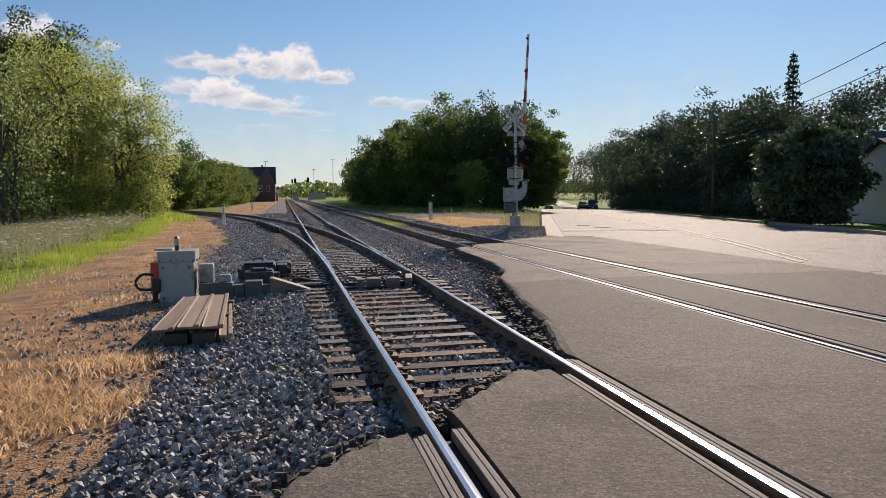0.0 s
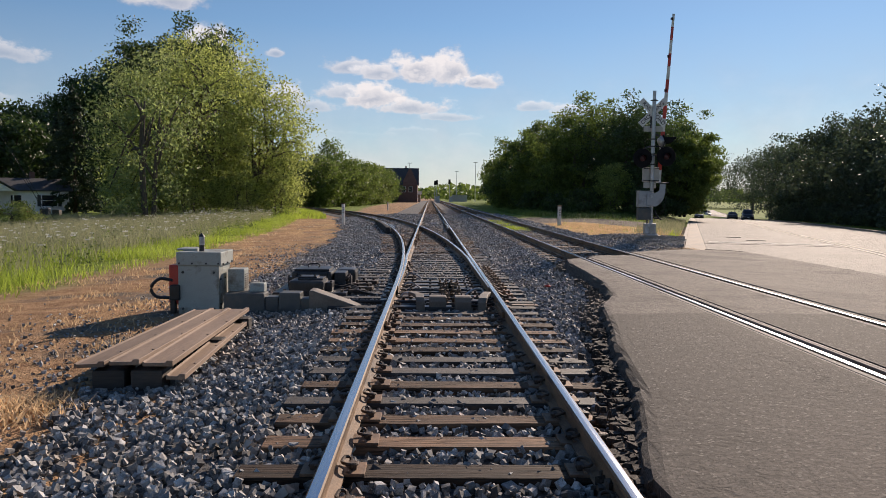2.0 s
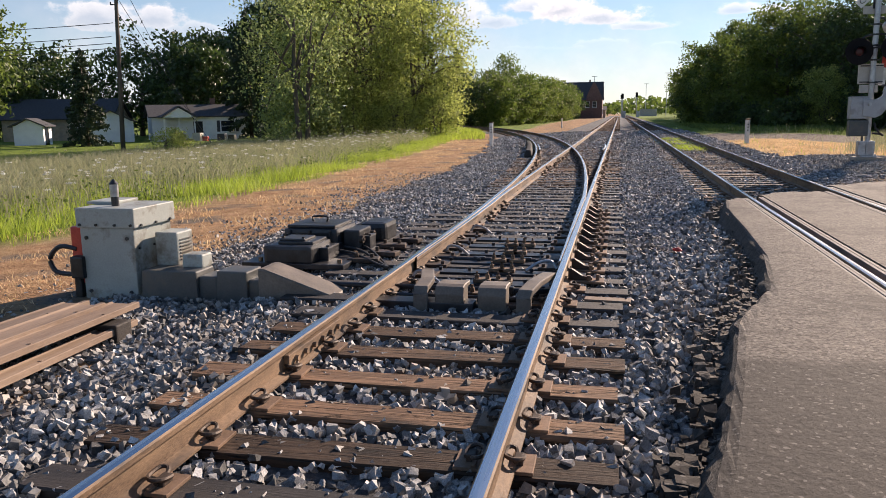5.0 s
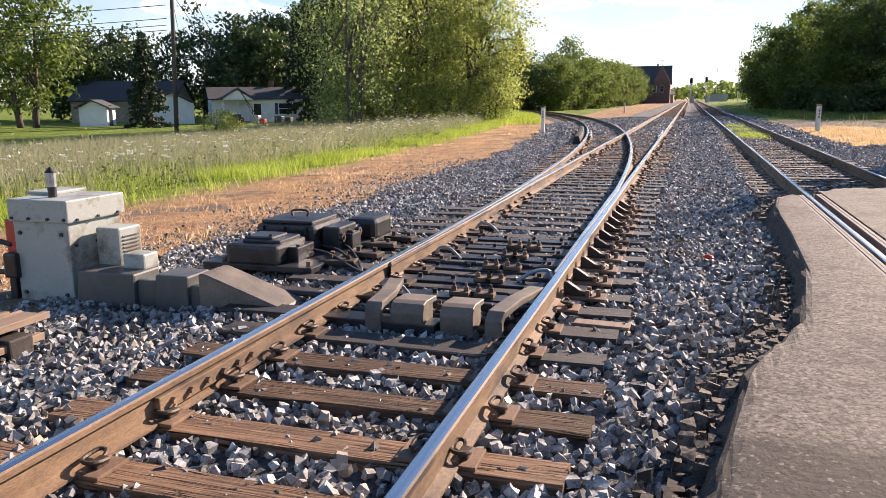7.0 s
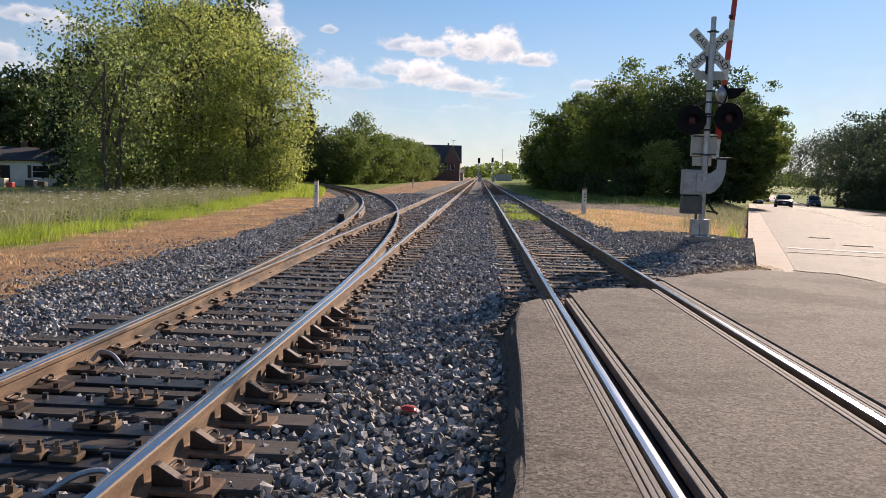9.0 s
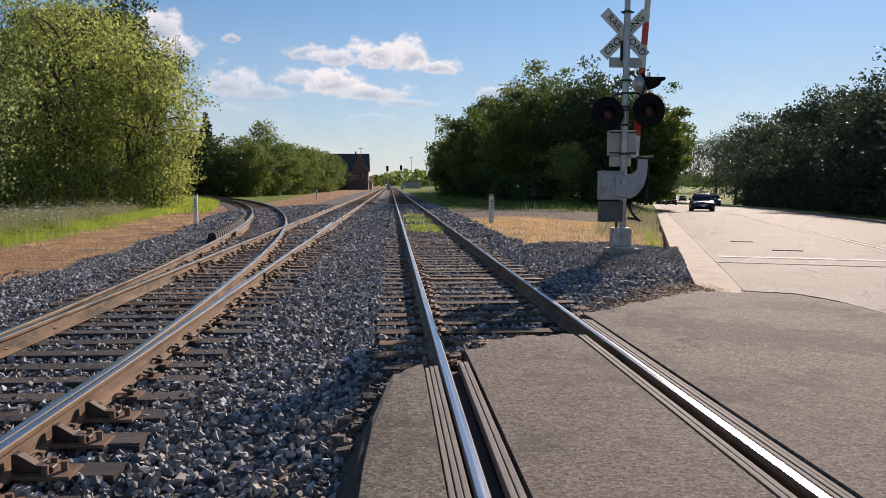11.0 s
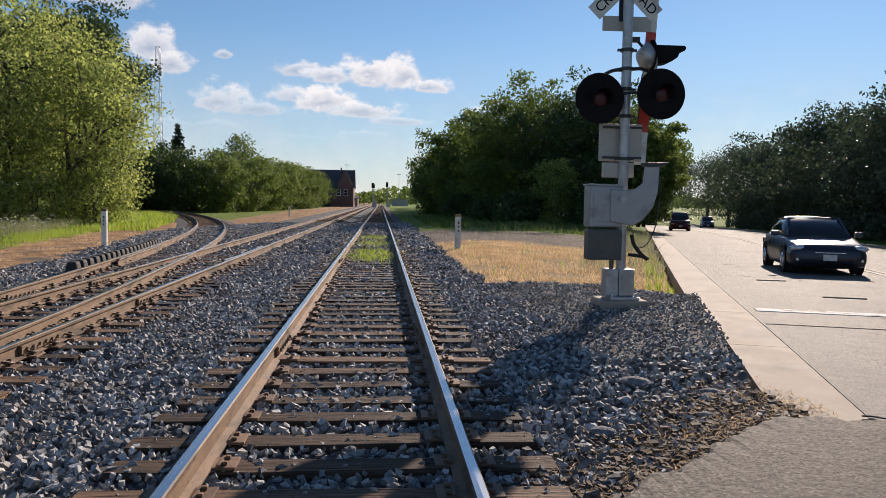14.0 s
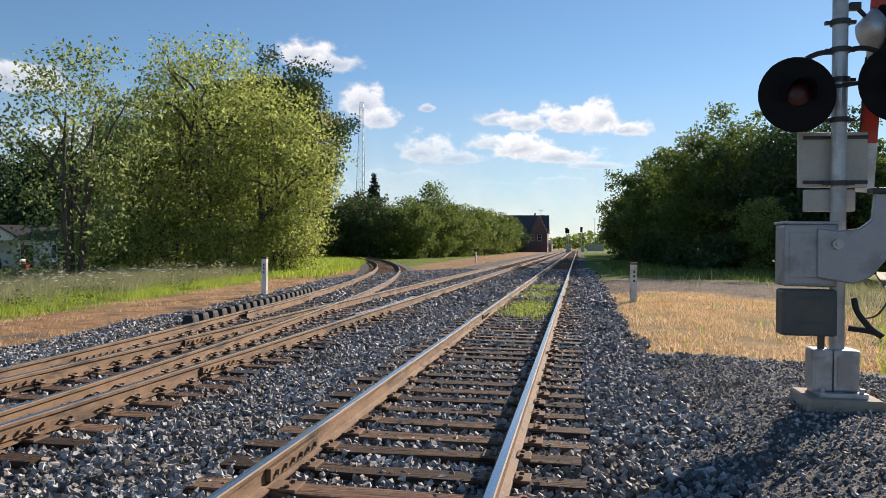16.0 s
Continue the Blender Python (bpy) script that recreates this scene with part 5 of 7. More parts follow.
    prism(bm, [(1.20, 0.0), (1.93, 0.0), (1.93, 0.13), (1.26, 0.36), (1.20, 0.36)], -0.19, 0.17, 0.012)
    part("sloped_cover", bm, M["bracket"], d, "brown-grey wedge cover running down to the ties")
    bm = bmesh.new()
    box(bm, 2.16, 0.0, 0.07, 0.42, 0.2, 0.10, 0.01)
    part("rod_cover", bm, M["bracket"], d)
    s = thing("switch_machine", "black cast switch machine with motor bolted beside the points", "switch machine", -0.42, 15.9, -0.19)
    for nm, cx, cy, cz, sx, sy, sz, bv in (("base_plate", -0.05, 0.05, 0.03, 1.15, 2.1, 0.06, 0.01), ("gear_case", -0.10, -0.70, 0.14, 0.55, 0.58, 0.21, 0.04), ("gear_cover", -0.05, -0.68, 0.255, 0.40, 0.40, 0.04, 0.015),
                                         ("main_case", -0.12, 0.02, 0.18, 0.66, 0.66, 0.30, 0.05), ("main_cover", -0.12, 0.02, 0.345, 0.58, 0.58, 0.035, 0.015), ("contact_box", 0.33, 0.02, 0.17, 0.20, 0.42, 0.26, 0.02), ("motor_case", 0.36, 0.75, 0.16, 0.34, 0.5, 0.26, 0.06)):
        bm = bmesh.new()
        box(bm, cx, cy, cz, sx, sy, sz, bv)
        part(nm, bm, M["machine"], s)
    for x, y, z, w, d, h in ((-0.10, -0.70, 0.285, 0.30, 0.30, 0.03), (-0.30, -0.36, 0.16, 0.16, 0.12, 0.20), (0.20, -0.62, 0.12, 0.16, 0.34, 0.16), (0.12, -0.30, 0.10, 0.22, 0.18, 0.14), (-0.48, 0.02, 0.13, 0.10, 0.44, 0.18), (0.46, 0.05, 0.12, 0.10, 0.22, 0.20)):
        bm = bmesh.new()
        box(bm, x, y, z, w, d, h, 0.015)
        for dx in (-0.38, 0.38):
            tube(bm, (x + dx * w, y - d * 0.36, z + h / 2 - 0.004), (x + dx * w, y - d * 0.36, z + h / 2 + 0.02), 0.016, n=6)
        part("bolted_cover", bm, M["machine"], s, "black bolted cover")
    for y in (-0.18, 0.02, 0.22):
        bm = bmesh.new()
        tube(bm, (0.43, y, 0.20), (0.475, y, 0.20), 0.045, n=14)
        tube(bm, (0.47, y, 0.20), (0.49, y, 0.20), 0.02, n=6)
        part("round_lug", bm, M["clip"], s, "round bolted lug")
    for x in (-0.36, -0.12, 0.12):
        bm = bmesh.new()
        box(bm, x, -0.32, 0.19, 0.025, 0.035, 0.24, 0.006)
        part("rib", bm, M["machine"], s)
    for k, (x, y) in enumerate(((0.62, -0.62), (0.72, -0.2), (0.66, 0.3), (0.74, 0.72))):
        bm = bmesh.new()
        box(bm, x, y, 0.05, 0.34, 0.16, 0.05, 0.01, pose(0, 0, 0, 0, 0, 8 * (-1) ** k))
        tube(bm, (x - 0.08, y, 0.07), (x - 0.08, y, 0.12), 0.022, n=6)
        tube(bm, (x + 0.09, y + 0.02, 0.07), (x + 0.09, y + 0.02, 0.115), 0.022, n=6)
        part("tie_strap", bm, M["clip"], s, "rusty strap bolted to the tie")
    bm = bmesh.new()
    tube(bm, (0.30, 0.25, 0.20), (0.36, 0.6, 0.20), 0.035, n=14)
    part("motor_shaft", bm, M["chrome"], s, "bright metal shaft")
    bm = bmesh.new()
    for k in range(3):
        hose(bm, arc([(0.25, -0.45 + 0.2 * k, 0.12), (0.5, -0.55 + 0.2 * k, 0.10), (0.8, -0.75 + 0.1 * k, 0.04), (0.98, -0.9, 0.03)], 4), 0.014, 6)
    part("cable", bm, M["wire"], s)
    bm = bmesh.new()
    hose(bm, arc([(-0.22, 0.05, 0.36), (-0.22, 0.05, 0.42), (-0.05, 0.05, 0.42), (-0.05, 0.05, 0.36)], 4), 0.012, 6)
    part("lift_handle", bm, M["machine"], s)
    for k in range(8):
        bm = bmesh.new()
        tube(bm, (0.45 * (-1) ** k, -0.9 + 0.5 * (k // 2), 0.055), (0.45 * (-1) ** k, -0.9 + 0.5 * (k // 2), 0.10), 0.024, n=6)
        part("bolt", bm, M["rust"], s)
    # rods and covers between the points
    r = thing("switch_rods", "steel rod covers and brackets between the point rails", "switch rods", 1.628, 13.8, -0.20)
    for x0, x1 in ((-0.22, 0.02), (0.14, 0.37)):
        bm = bmesh.new()
        prism(bm, [(-0.24, 0.0), (-0.25, 0.13), (-0.22, 0.19), (-0.16, 0.205), (0.06, 0.19), (0.06, 0.15), (-0.15, 0.165), (-0.19, 0.15), (-0.21, 0.0)], x0, x1, 0.006)
        ob = part("rod_cover", bm, M["bracket"], r, "bent steel hood over the rod")
        ob.matrix_basis = Matrix(((0, 1, 0, 0), (1, 0, 0, 0), (0, 0, 1, 0), (0, 0, 0, 1)))
        for sx in (x0 + 0.012, x1 - 0.012):
            bm = bmesh.new()
            box(bm, sx, -0.12, 0.085, 0.016, 0.20, 0.16, 0.003)
            part("hood_cheek", bm, M["bracket"], r)
    for pts in (((-0.34, -0.25, 0.0), (-0.34, -0.25, 0.12), (-0.345, -0.21, 0.165), (-0.36, 0.08, 0.175), (-0.47, 0.52, 0.155)), ((0.52, -0.26, 0.0), (0.52, -0.26, 0.12), (0.53, -0.22, 0.165), (0.57, 0.08, 0.175), (0.65, 0.52, 0.16))):
        bm = bmesh.new()
        for a, b in zip(pts, pts[1:]):
            a, b = Vector(a), Vector(b)
            q = (b - a).to_track_quat("Y", "Z").to_matrix().to_4x4()
            mid = (a + b) / 2
            box(bm, mid.x, mid.y, mid.z, 0.12, (b - a).length + 0.02, 0.05, 0.010, q)
        part("bracket", bm, M["bracket"], r, "bent steel bracket")
    # bolted lugs on the oily plates, with rusty nuts
    for k, y in enumerate((0.10, 0.65, 1.15, 1.65, 2.15, 2.65)):
        for x in ((0.02, 0.22) if k % 2 else (0.08, 0.18)):
            bm = bmesh.new()
            box(bm, x, y, 0.062, 0.16, 0.10, 0.035, 0.008)
            for sx in (-0.05, 0.05):
                tube(bm, (x + sx, y, 0.075), (x + sx, y, 0.115), 0.022, n=6)
                tube(bm, (x + sx, y, 0.11), (x + sx, y, 0.145), 0.011, n=6)
            part("rod_lug", bm, M["rust"], r, "rusty bolted lug")
    for y in (0.9, 1.4, 1.9, 2.4, 2.9, 3.4, 3.9):
        for sx in (-1, 1):
            bm = bmesh.new()
            box(bm, sx * 0.60, y, 0.05, 0.26, 0.20, 0.028, 0.004)
            tube(bm, (sx * 0.52, y - 0.05, 0.06), (sx * 0.52, y - 0.05, 0.095), 0.02, n=6)
            part("slide_plate", bm, M["clip"], r, "greasy slide plate under the point rail")
    for y, sx in ((0.62, -1), (2.05, -1), (3.6, -1), (1.3, 1)):
        bm = bmesh.new()
        hose(bm, arc([(sx * 0.66, y, 0.06), (sx * 0.60, y + 0.02, 0.13), (sx * 0.48, y - 0.02, 0.12), (sx * 0.36, y - 0.10, 0.05)], 4), 0.016, 7)
        part("bond_wire", bm, M["mast"], r, "pale bond cable clipped to the rail")
    for y in (0.02, 0.35, 1.75):
        bm = bmesh.new()
        tube(bm, (-2.0 if y == 0.35 else -0.72, y, 0.045), (0.72, y, 0.045), 0.024, n=10)
        box(bm, -0.2, y, 0.05, 0.12, 0.06, 0.06, 0.01)
        box(bm, 0.3, y, 0.05, 0.12, 0.06, 0.06, 0.01)
        part("switch_rod", bm, M["machine"], r, "dark steel rod")
    for y in (0.65, 1.15, 1.65, 2.15, 2.65, 3.15):
        bm = bmesh.new()
        box(bm, 0, y, 0.033, 1.9, 0.18, 0.018, 0.003)
        for sx in (-0.5, -0.2, 0.12, 0.42):
            tube(bm, (sx, y + 0.03, 0.04), (sx, y + 0.03, 0.075), 0.02, n=6)
        part("gauge_plate", bm, M["machine"], r, "oily plate with rusty bolts")
    for k in range(11):
        y = 0.9 + 0.5 * k
        bm = bmesh.new()
        prism(bm, [(0.80, 0.045), (1.02, 0.045), (1.02, 0.075), (0.93, 0.085), (0.83, 0.15), (0.80, 0.15)], y - 0.035, y + 0.035, 0.006)
        part("rail_brace", bm, M["clip"], r, "cast brace bolted outside the rail")
        bm = bmesh.new()
        box(bm, 0.96, y, 0.035, 0.34, 0.20, 0.022, 0.004)
        for dx, dy in ((0.99, 0.06), (0.99, -0.06), (1.07, 0.0)):
            tube(bm, (dx, y + dy, 0.045), (dx, y + dy, 0.10), 0.02, n=6)
        part("brace_plate", bm, M["plate"], r, "rusty plate with square-headed bolts")
    bm = bmesh.new()
    box(bm, -0.35, -0.15, 0.02, 0.9, 0.2, 0.08, 0.01)
    part("lower_rod_plate", bm, M["machine"], r)
    # red rag and pale slat on the stones
    bm = bmesh.new()
    box(bm, 0, 0, 0.012, 0.38, 0.12, 0.024, 0.004)
    t = thing("wood_slat", "pale bare wooden slat lying beside the rail", "plank", 2.80, 14.0, TIE_TOP - 0.01, -4)
    part("slat", bm, M["plank"], t)
    bm = bmesh.new()
    bmesh.ops.create_icosphere(bm, subdivisions=2, radius=0.045)
    for v in bm.verts:
        v.co = Vector((v.co.x * 1.3, v.co.y, v.co.z * 0.5)) * (1 + 0.5 * noise.noise(v.co * 30))
    t = thing("red_rag", "small crumpled red scrap on the ballast", "litter", 3.56, 16.7, TIE_TOP - 0.02)
    part("scrap", bm, M["red"], t)


def build_boards():
    """Three stacked channel boards on blocks."""
    b = thing("crossing_boards", "stack of weathered brown channel boards on dark blocks", "boards", -1.2, 11.2, -0.34, 2)
    for k, (x, z) in enumerate(((-0.29, 0.215), (-0.03, 0.235), (0.22, 0.225), (0.34, 0.15))):
        bm = bmesh.new()
        w = 0.25 if k < 3 else 0.16
        prism(bm, [(-w / 2, 0), (w / 2, 0), (w / 2, 0.05), (w / 2 - 0.05, 0.05), (w / 2 - 0.06, 0.03), (-w / 2 + 0.02, 0.03), (-w / 2, 0.045)], -1.75, 1.75 - 0.12 * (k % 2), 0.004)
        for y in (-1.3, -0.4, 0.5, 1.3):
            tube(bm, (w / 2 - 0.025, y, 0.045), (w / 2 - 0.025, y, 0.056), 0.012, n=8)
        ob = part("board", bm, M["plank"], b)
        ob.matrix_basis = pose(x, 0, z + (0.01 if k < 3 else -0.03), -0.9, -2.5 + 1.5 * k, 0.9 * k - 0.9)
    for k, x in enumerate((-0.18, 0.14)):
        bm = bmesh.new()
        box(bm, x, -1.56, 0.07, 0.27, 0.30, 0.30, 0.02)
        part("block", bm, M["tie_dark"], b, "dark timber block")
    for y in (0.0, 1.4):
        bm = bmesh.new()
        box(bm, 0, y, 0.07, 0.8, 0.2, 0.22, 0.015)
        part("block", bm, M["tie_dark"], b, "dark timber block")


def build_posts():
    p = thing("marker_post", "white marker post with red-brown cap beside the track", "marker post", -3.5, 46.3, -0.45, group="marker posts")
    bm = bmesh.new()
    box(bm, 0, 0, 0.70, 0.17, 0.17, 1.40, 0.015)
    part("post", bm, M["sign_white"], p)
    bm = bmesh.new()
    box(bm, 0, 0, 1.43, 0.18, 0.18, 0.07, 0.015)
    part("cap", bm, M["rust"], p)
    for z in (0.95, 1.08, 1.2):
        bm = bmesh.new()
        box(bm, 0, -0.088, z, 0.05, 0.006, 0.07, 0.002)
        part("mark", bm, M["machine"], p)
    copy_thing(p, pose(8.40, 43.8, -0.42, 0, 0, 8))
    copy_thing(p, pose(-4.2, 105, -0.62, 0, 0, 0))


def build_blocks():
    """Row of black track lubricator blocks outside the curving rail."""
    t = thing("rail_blocks", "row of black rubber blocks along the curved rail", "rail blocks")
    bm = bmesh.new()
    box(bm, 0, 0, 0, 0.30, 0.36, 0.30, 0.06, taper=(0.65, 0.8))
    me = bpy.data.meshes.new("block")
    bm.to_mesh(me)
    bm.free()
    me.materials.append(M["rubber"])
    for k in range(20):
        y = 35.6 + 0.5 * k
        piece("block", me, t, pose(AL - turn_off(y) - 0.28, y, -0.05, 0, 0, math.degrees(math.atan((y - Y_TURN) / R_TURN))))


build_signal()
build_switch()
build_boards()
build_posts()
build_blocks()

# ---- plants ----
def leaf_mesh(name, centres, normals_up, size, mat, seed, droop=0.3):
    """Diamond leaves of four corners, folded along the middle, at the given places."""
    r = np.random.default_rng(seed)
    n = len(centres)
    d = r.normal(size=(n, 3))
    d[:, 2] -= droop
    d /= np.linalg.norm(d, axis=1)[:, None]
    u = r.normal(size=(n, 3))
    u -= (u * d).sum(1)[:, None] * d
    u /= np.linalg.norm(u, axis=1)[:, None]
    s = (size * r.uniform(0.6, 1.35, n))[:, None]
    w = np.cross(d, u)
    v = np.stack([centres - d * s, centres + u * s * 0.55 + w * s * 0.14, centres + d * s, centres - u * s * 0.55 + w * s * 0.14], 1).reshape(-1, 3)
    f = np.arange(4 * n).reshape(n, 4)
    f = np.concatenate([f[:, [0, 1, 2]], f[:, [0, 2, 3]]])
    return mesh_np(name, v, f, mat)


def crown_points(r, centre, radii, clumps, per, spread, rough=0.35, hollow=0.45):
    """Leaf places in clumps that fill an uneven ellipsoid, denser towards its skin."""
    c = []
    while len(c) < clumps:
        p = r.normal(size=3)
        p /= np.linalg.norm(p)
        k = hollow + (1 - hollow) * r.uniform() ** 0.6
        k *= 1 + rough * noise.noise((p[0] * 2.1 + centre[0], p[1] * 2.1 + centre[1], p[2] * 2.1)) + 0.5 * rough * noise.noise((p[0] * 5 + centre[1], p[1] * 5, p[2] * 5))
        q = p * k
        if q[2] < -0.97:
            continue
        c.append(np.array(centre) + q * np.array(radii))
    c = np.array(c)
    pts = np.repeat(c, per, 0) + np.clip(r.normal(size=(clumps * per, 3)), -1.7, 1.7) * spread * np.array((1, 1, 0.62))
    return c, pts


def tree(name, label, x, y, z, height, radius, mat, leaf=0.16, clumps=180, per=40, stems=1, seed=1, low=0.25, spread=None, category="tree", group="", rough=0.35, shape=1.0, limbs=7):
    r = np.random.default_rng(seed)
    t = thing(name, label, category, x, y, z, group=group)
    ch = height * (1 - low)
    centre = (0, 0, height * low + ch * 0.5)
    radii = (radius, radius * 0.92, ch * 0.53 * shape)
    c, pts = crown_points(r, centre, radii, clumps, per, spread or radius * 0.11, rough)
    pts = pts[pts[:, 2] > 0.15]
    for s in range(stems):
        a = 6.28 * s / max(stems, 1) + r.uniform(0, 1)
        off = 0.0 if stems == 1 else 0.35 * radius / 3
        b0 = Vector((off * math.cos(a), off * math.sin(a), -0.1))
        lean = 0.06 * height if stems == 1 else 0.28 * radius
        top = Vector((lean * math.cos(a), lean * math.sin(a), height * (0.62 if stems == 1 else 0.7)))
        bm = bmesh.new()
        mid = b0.lerp(top, 0.5) + Vector((r.uniform(-0.2, 0.2), r.uniform(-0.2, 0.2), 0))
        hose(bm, arc([b0, mid, top], 5), max(0.028 * height / (1 + 0.35 * (stems - 1)), 0.05), 7, taper=0.25)
        part("trunk", bm, M["bark"], t, "", True)
        for k in range(limbs if stems == 1 else 3):
            q = Vector(c[r.integers(len(c))])
            f = r.uniform(0.35, 0.95)
            st = b0.lerp(top, f)
            bm = bmesh.new()
            hose(bm, arc([st, st.lerp(q, 0.5) + Vector((0, 0, 0.06 * height)), q], 4), max(0.009 * height, 0.03), 5, taper=0.3)
            part("limb", bm, M["bark"], t, "", True)
    ob = new("crown", leaf_mesh("crown", pts, None, leaf, mat, seed + 99))
    ob.parent = t
    tagged(ob, "dense leafy crown")
    return t


def conifer(label, x, y, z, height, radius, seed, sparse=1.0):
    r = np.random.default_rng(seed)
    t = thing("spruce_tree", label, "tree", x, y, z)
    bm = bmesh.new()
    hose(bm, [(0, 0, -0.1), (0, 0, height * 0.5), (0, 0, height)], 0.018 * height, 7, taper=0.08)
    part("trunk", bm, M["bark"], t, "", True)
    pts = []
    tiers = int(height * 1.9)
    for k in range(tiers):
        f = k / tiers
        zz = height * (0.08 + 0.92 * f)
        rr = radius * (1 - f) ** 0.85 * r.uniform(0.75, 1.1) + 0.1
        for b in range(9):
            a = r.uniform(0, 6.28)
            m = int(rr * 34 * sparse) + 3
            u = r.uniform(0.1, 1, m) ** 0.8
            pts.append(np.stack([np.cos(a) * rr * u, np.sin(a) * rr * u, zz - 0.28 * rr * u + r.normal(size=m) * 0.06], 1) + r.normal(size=(m, 3)) * 0.09)
    ob = new("crown", leaf_mesh("crown", np.concatenate(pts), None, 0.16, M["needle"], seed + 5))
    ob.parent = t
    tagged(ob, "dark drooping needle branches")
    return t


def blades(name, label, pos, height, width, mat, seed, lean=0.35, category="grass"):
    """Grass: each blade a tapered strip that bends over."""
    r = np.random.default_rng(seed)
    n = len(pos)
    a = r.uniform(0, 6.28, n)
    h = height * r.uniform(0.55, 1.3, n)
    w = width * r.uniform(0.7, 1.3, n)
    sx, sy = np.cos(a) * w, np.sin(a) * w
    la, lm = r.uniform(0, 6.28, n), lean * h * r.uniform(0.3, 1.3, n)
    lx, ly = np.cos(la) * lm, np.sin(la) * lm
    p = np.asarray(pos, float)
    z0 = np.zeros(n)
    v = np.stack([p + np.stack([-sx, -sy, z0], 1), p + np.stack([sx, sy, z0], 1), p + np.stack([sx * 0.7 + lx * 0.35, sy * 0.7 + ly * 0.35, h * 0.6], 1), p + np.stack([-sx * 0.7 + lx * 0.35, -sy * 0.7 + ly * 0.35, h * 0.6], 1), p + np.stack([lx, ly, h], 1)], 1).reshape(-1, 3)
    i = 5 * np.arange(n)
    f = np.concatenate([np.stack([i, i + 1, i + 2], 1), np.stack([i, i + 2, i + 3], 1), np.stack([i + 3, i + 2, i + 4], 1)])
    ob = new(name, mesh_np(name, v, f, mat))
    return tagged(ob, label, category, kind="stuff")


def scatter(n, x0, x1, y0, y1, keep, seed, bend=True):
    r = np.random.default_rng(seed)
    out = []
    for x, y in zip(r.uniform(x0, x1, n), r.uniform(y0, y1, n)):
        k = keep(x, y)
        if k > 0 and r.uniform() < k:
            xx = x - (max(y - 22.0, 0) ** 2 / 520 if bend else 0)
            out.append((xx, y, ground_z(xx, y) - 0.02))
    return np.array(out)


def patch(x, y, s=0.5, k=0.0):
    return noise.noise((x * s, y * s, k))


def build_grass():
    # left of the tracks; x here is before the bend of the strip
    blades("green_grass", "bright green uncut grass beside the brown strip", scatter(120000, -12, -5.7, 6, 62, lambda x, y: (1.0 if x < -6.5 else 0.35) * (0.5 + 1.2 * patch(x, y)), 11), 0.30, 0.007, M["grass"], 1, 0.7)
    blades("seeding_weeds", "tall grey-green seeding weeds along the verge", scatter(100000, -24, -7.4, 6, 66, lambda x, y: (0.75 + patch(x, y, 0.3, 4) if x < (-9.4 if y < 26 else -7.9) else 0.15 + patch(x, y, 0.6, 4)) * (0.3 if y < 18 else 1), 12), 0.62, 0.009, M["weed"], 2, 0.55)
    blades("dry_grass", "short dead orange-brown grass", scatter(42000, -6.6, -2.0, 3.5, 60, lambda x, y: 0.22 + 1.5 * patch(x, y, 0.8, 8), 13), 0.085, 0.009, M["straw"], 3, 1.0)
    blades("dry_grass", "dense tuft of dead straw-coloured grass", scatter(26000, -4.2, -1.2, 3.0, 9.2, lambda x, y: 0.6 + 1.4 * patch(x, y, 0.9, 2) - max(0, (x + 1.9) * 1.2), 14, False), 0.12, 0.008, M["straw"], 4, 1.1)
    # right: straw field and green tufts round the mast
    def right_ok(x, y):
        v = (x - 8.65) * 0.944 - (y - 24.4) * 0.329
        return 1.0 if v < -0.35 and y > field_y(x) else 0.0
    blades("dry_grass", "pale dry grass between track and street", scatter(80000, 7.9, 18, 31.2, 48, lambda x, y: right_ok(x, y) * (0.5 + 1.0 * patch(x, y, 0.6, 3)), 15, False), 0.10, 0.007, M["straw"], 5, 0.8)
    blades("green_grass", "green tufts at the kerb behind the mast", scatter(14000, 8.2, 15, 30.6, 46, lambda x, y: right_ok(x, y) * (1.0 if (x - 8.65) * 0.944 - (y - 24.4) * 0.329 > -0.8 else 0.25 * max(0, patch(x, y, 0.7, 5))) * (0.35 + patch(x, y, 1.4, 6)), 16, False), 0.22, 0.012, M["grass"], 6, 0.4)
    blades("seeding_weeds", "tall tan weeds beside the street", scatter(16000, 10, 30, 36, 70, lambda x, y: right_ok(x, y) * (1.0 if (x - 8.65) * 0.944 - (y - 24.4) * 0.329 > -2.4 else 0.05), 17, False), 0.5, 0.009, M["weed"], 7, 0.6)
    blades("green_grass", "low green weeds under the trees", scatter(30000, 9, 26, 60, 92, lambda x, y: right_ok(x, y) * (0.4 + patch(x, y, 0.25, 9)), 18, False), 0.30, 0.016, M["leaf_mid"], 8, 0.5)
    blades("dead_stalks", "flattened dead stalks and bark among the stones beside the gutter", np.array([(x, edge_y(x) + abs(q) + 0.03, ballast_z(x, 25) + 0.012) for x, q in zip(np.random.default_rng(31).uniform(6.9, 9.1, 1500), np.random.default_rng(32).normal(0, 0.5, 1500))]), 0.03, 0.004, M["straw"], 33, 3.0)
    r = np.random.default_rng(5)
    tuft = np.array([(5.65 + r.normal() * 0.35, r.choice((40.5, 42.5, 47, 52)) + r.normal() * 1.0, TIE_TOP + ZB - 0.03) for _ in range(1800)])
    blades("green_grass", "sparse green tuft growing between the rails", tuft, 0.12, 0.008, M["grass"], 9, 0.6)
    blades("far_meadow", "far green strip of grass beside the curving track", scatter(26000, -16, -3.5, 60, 118, lambda x, y: 0.8, 19), 0.34, 0.022, M["grass"], 10)
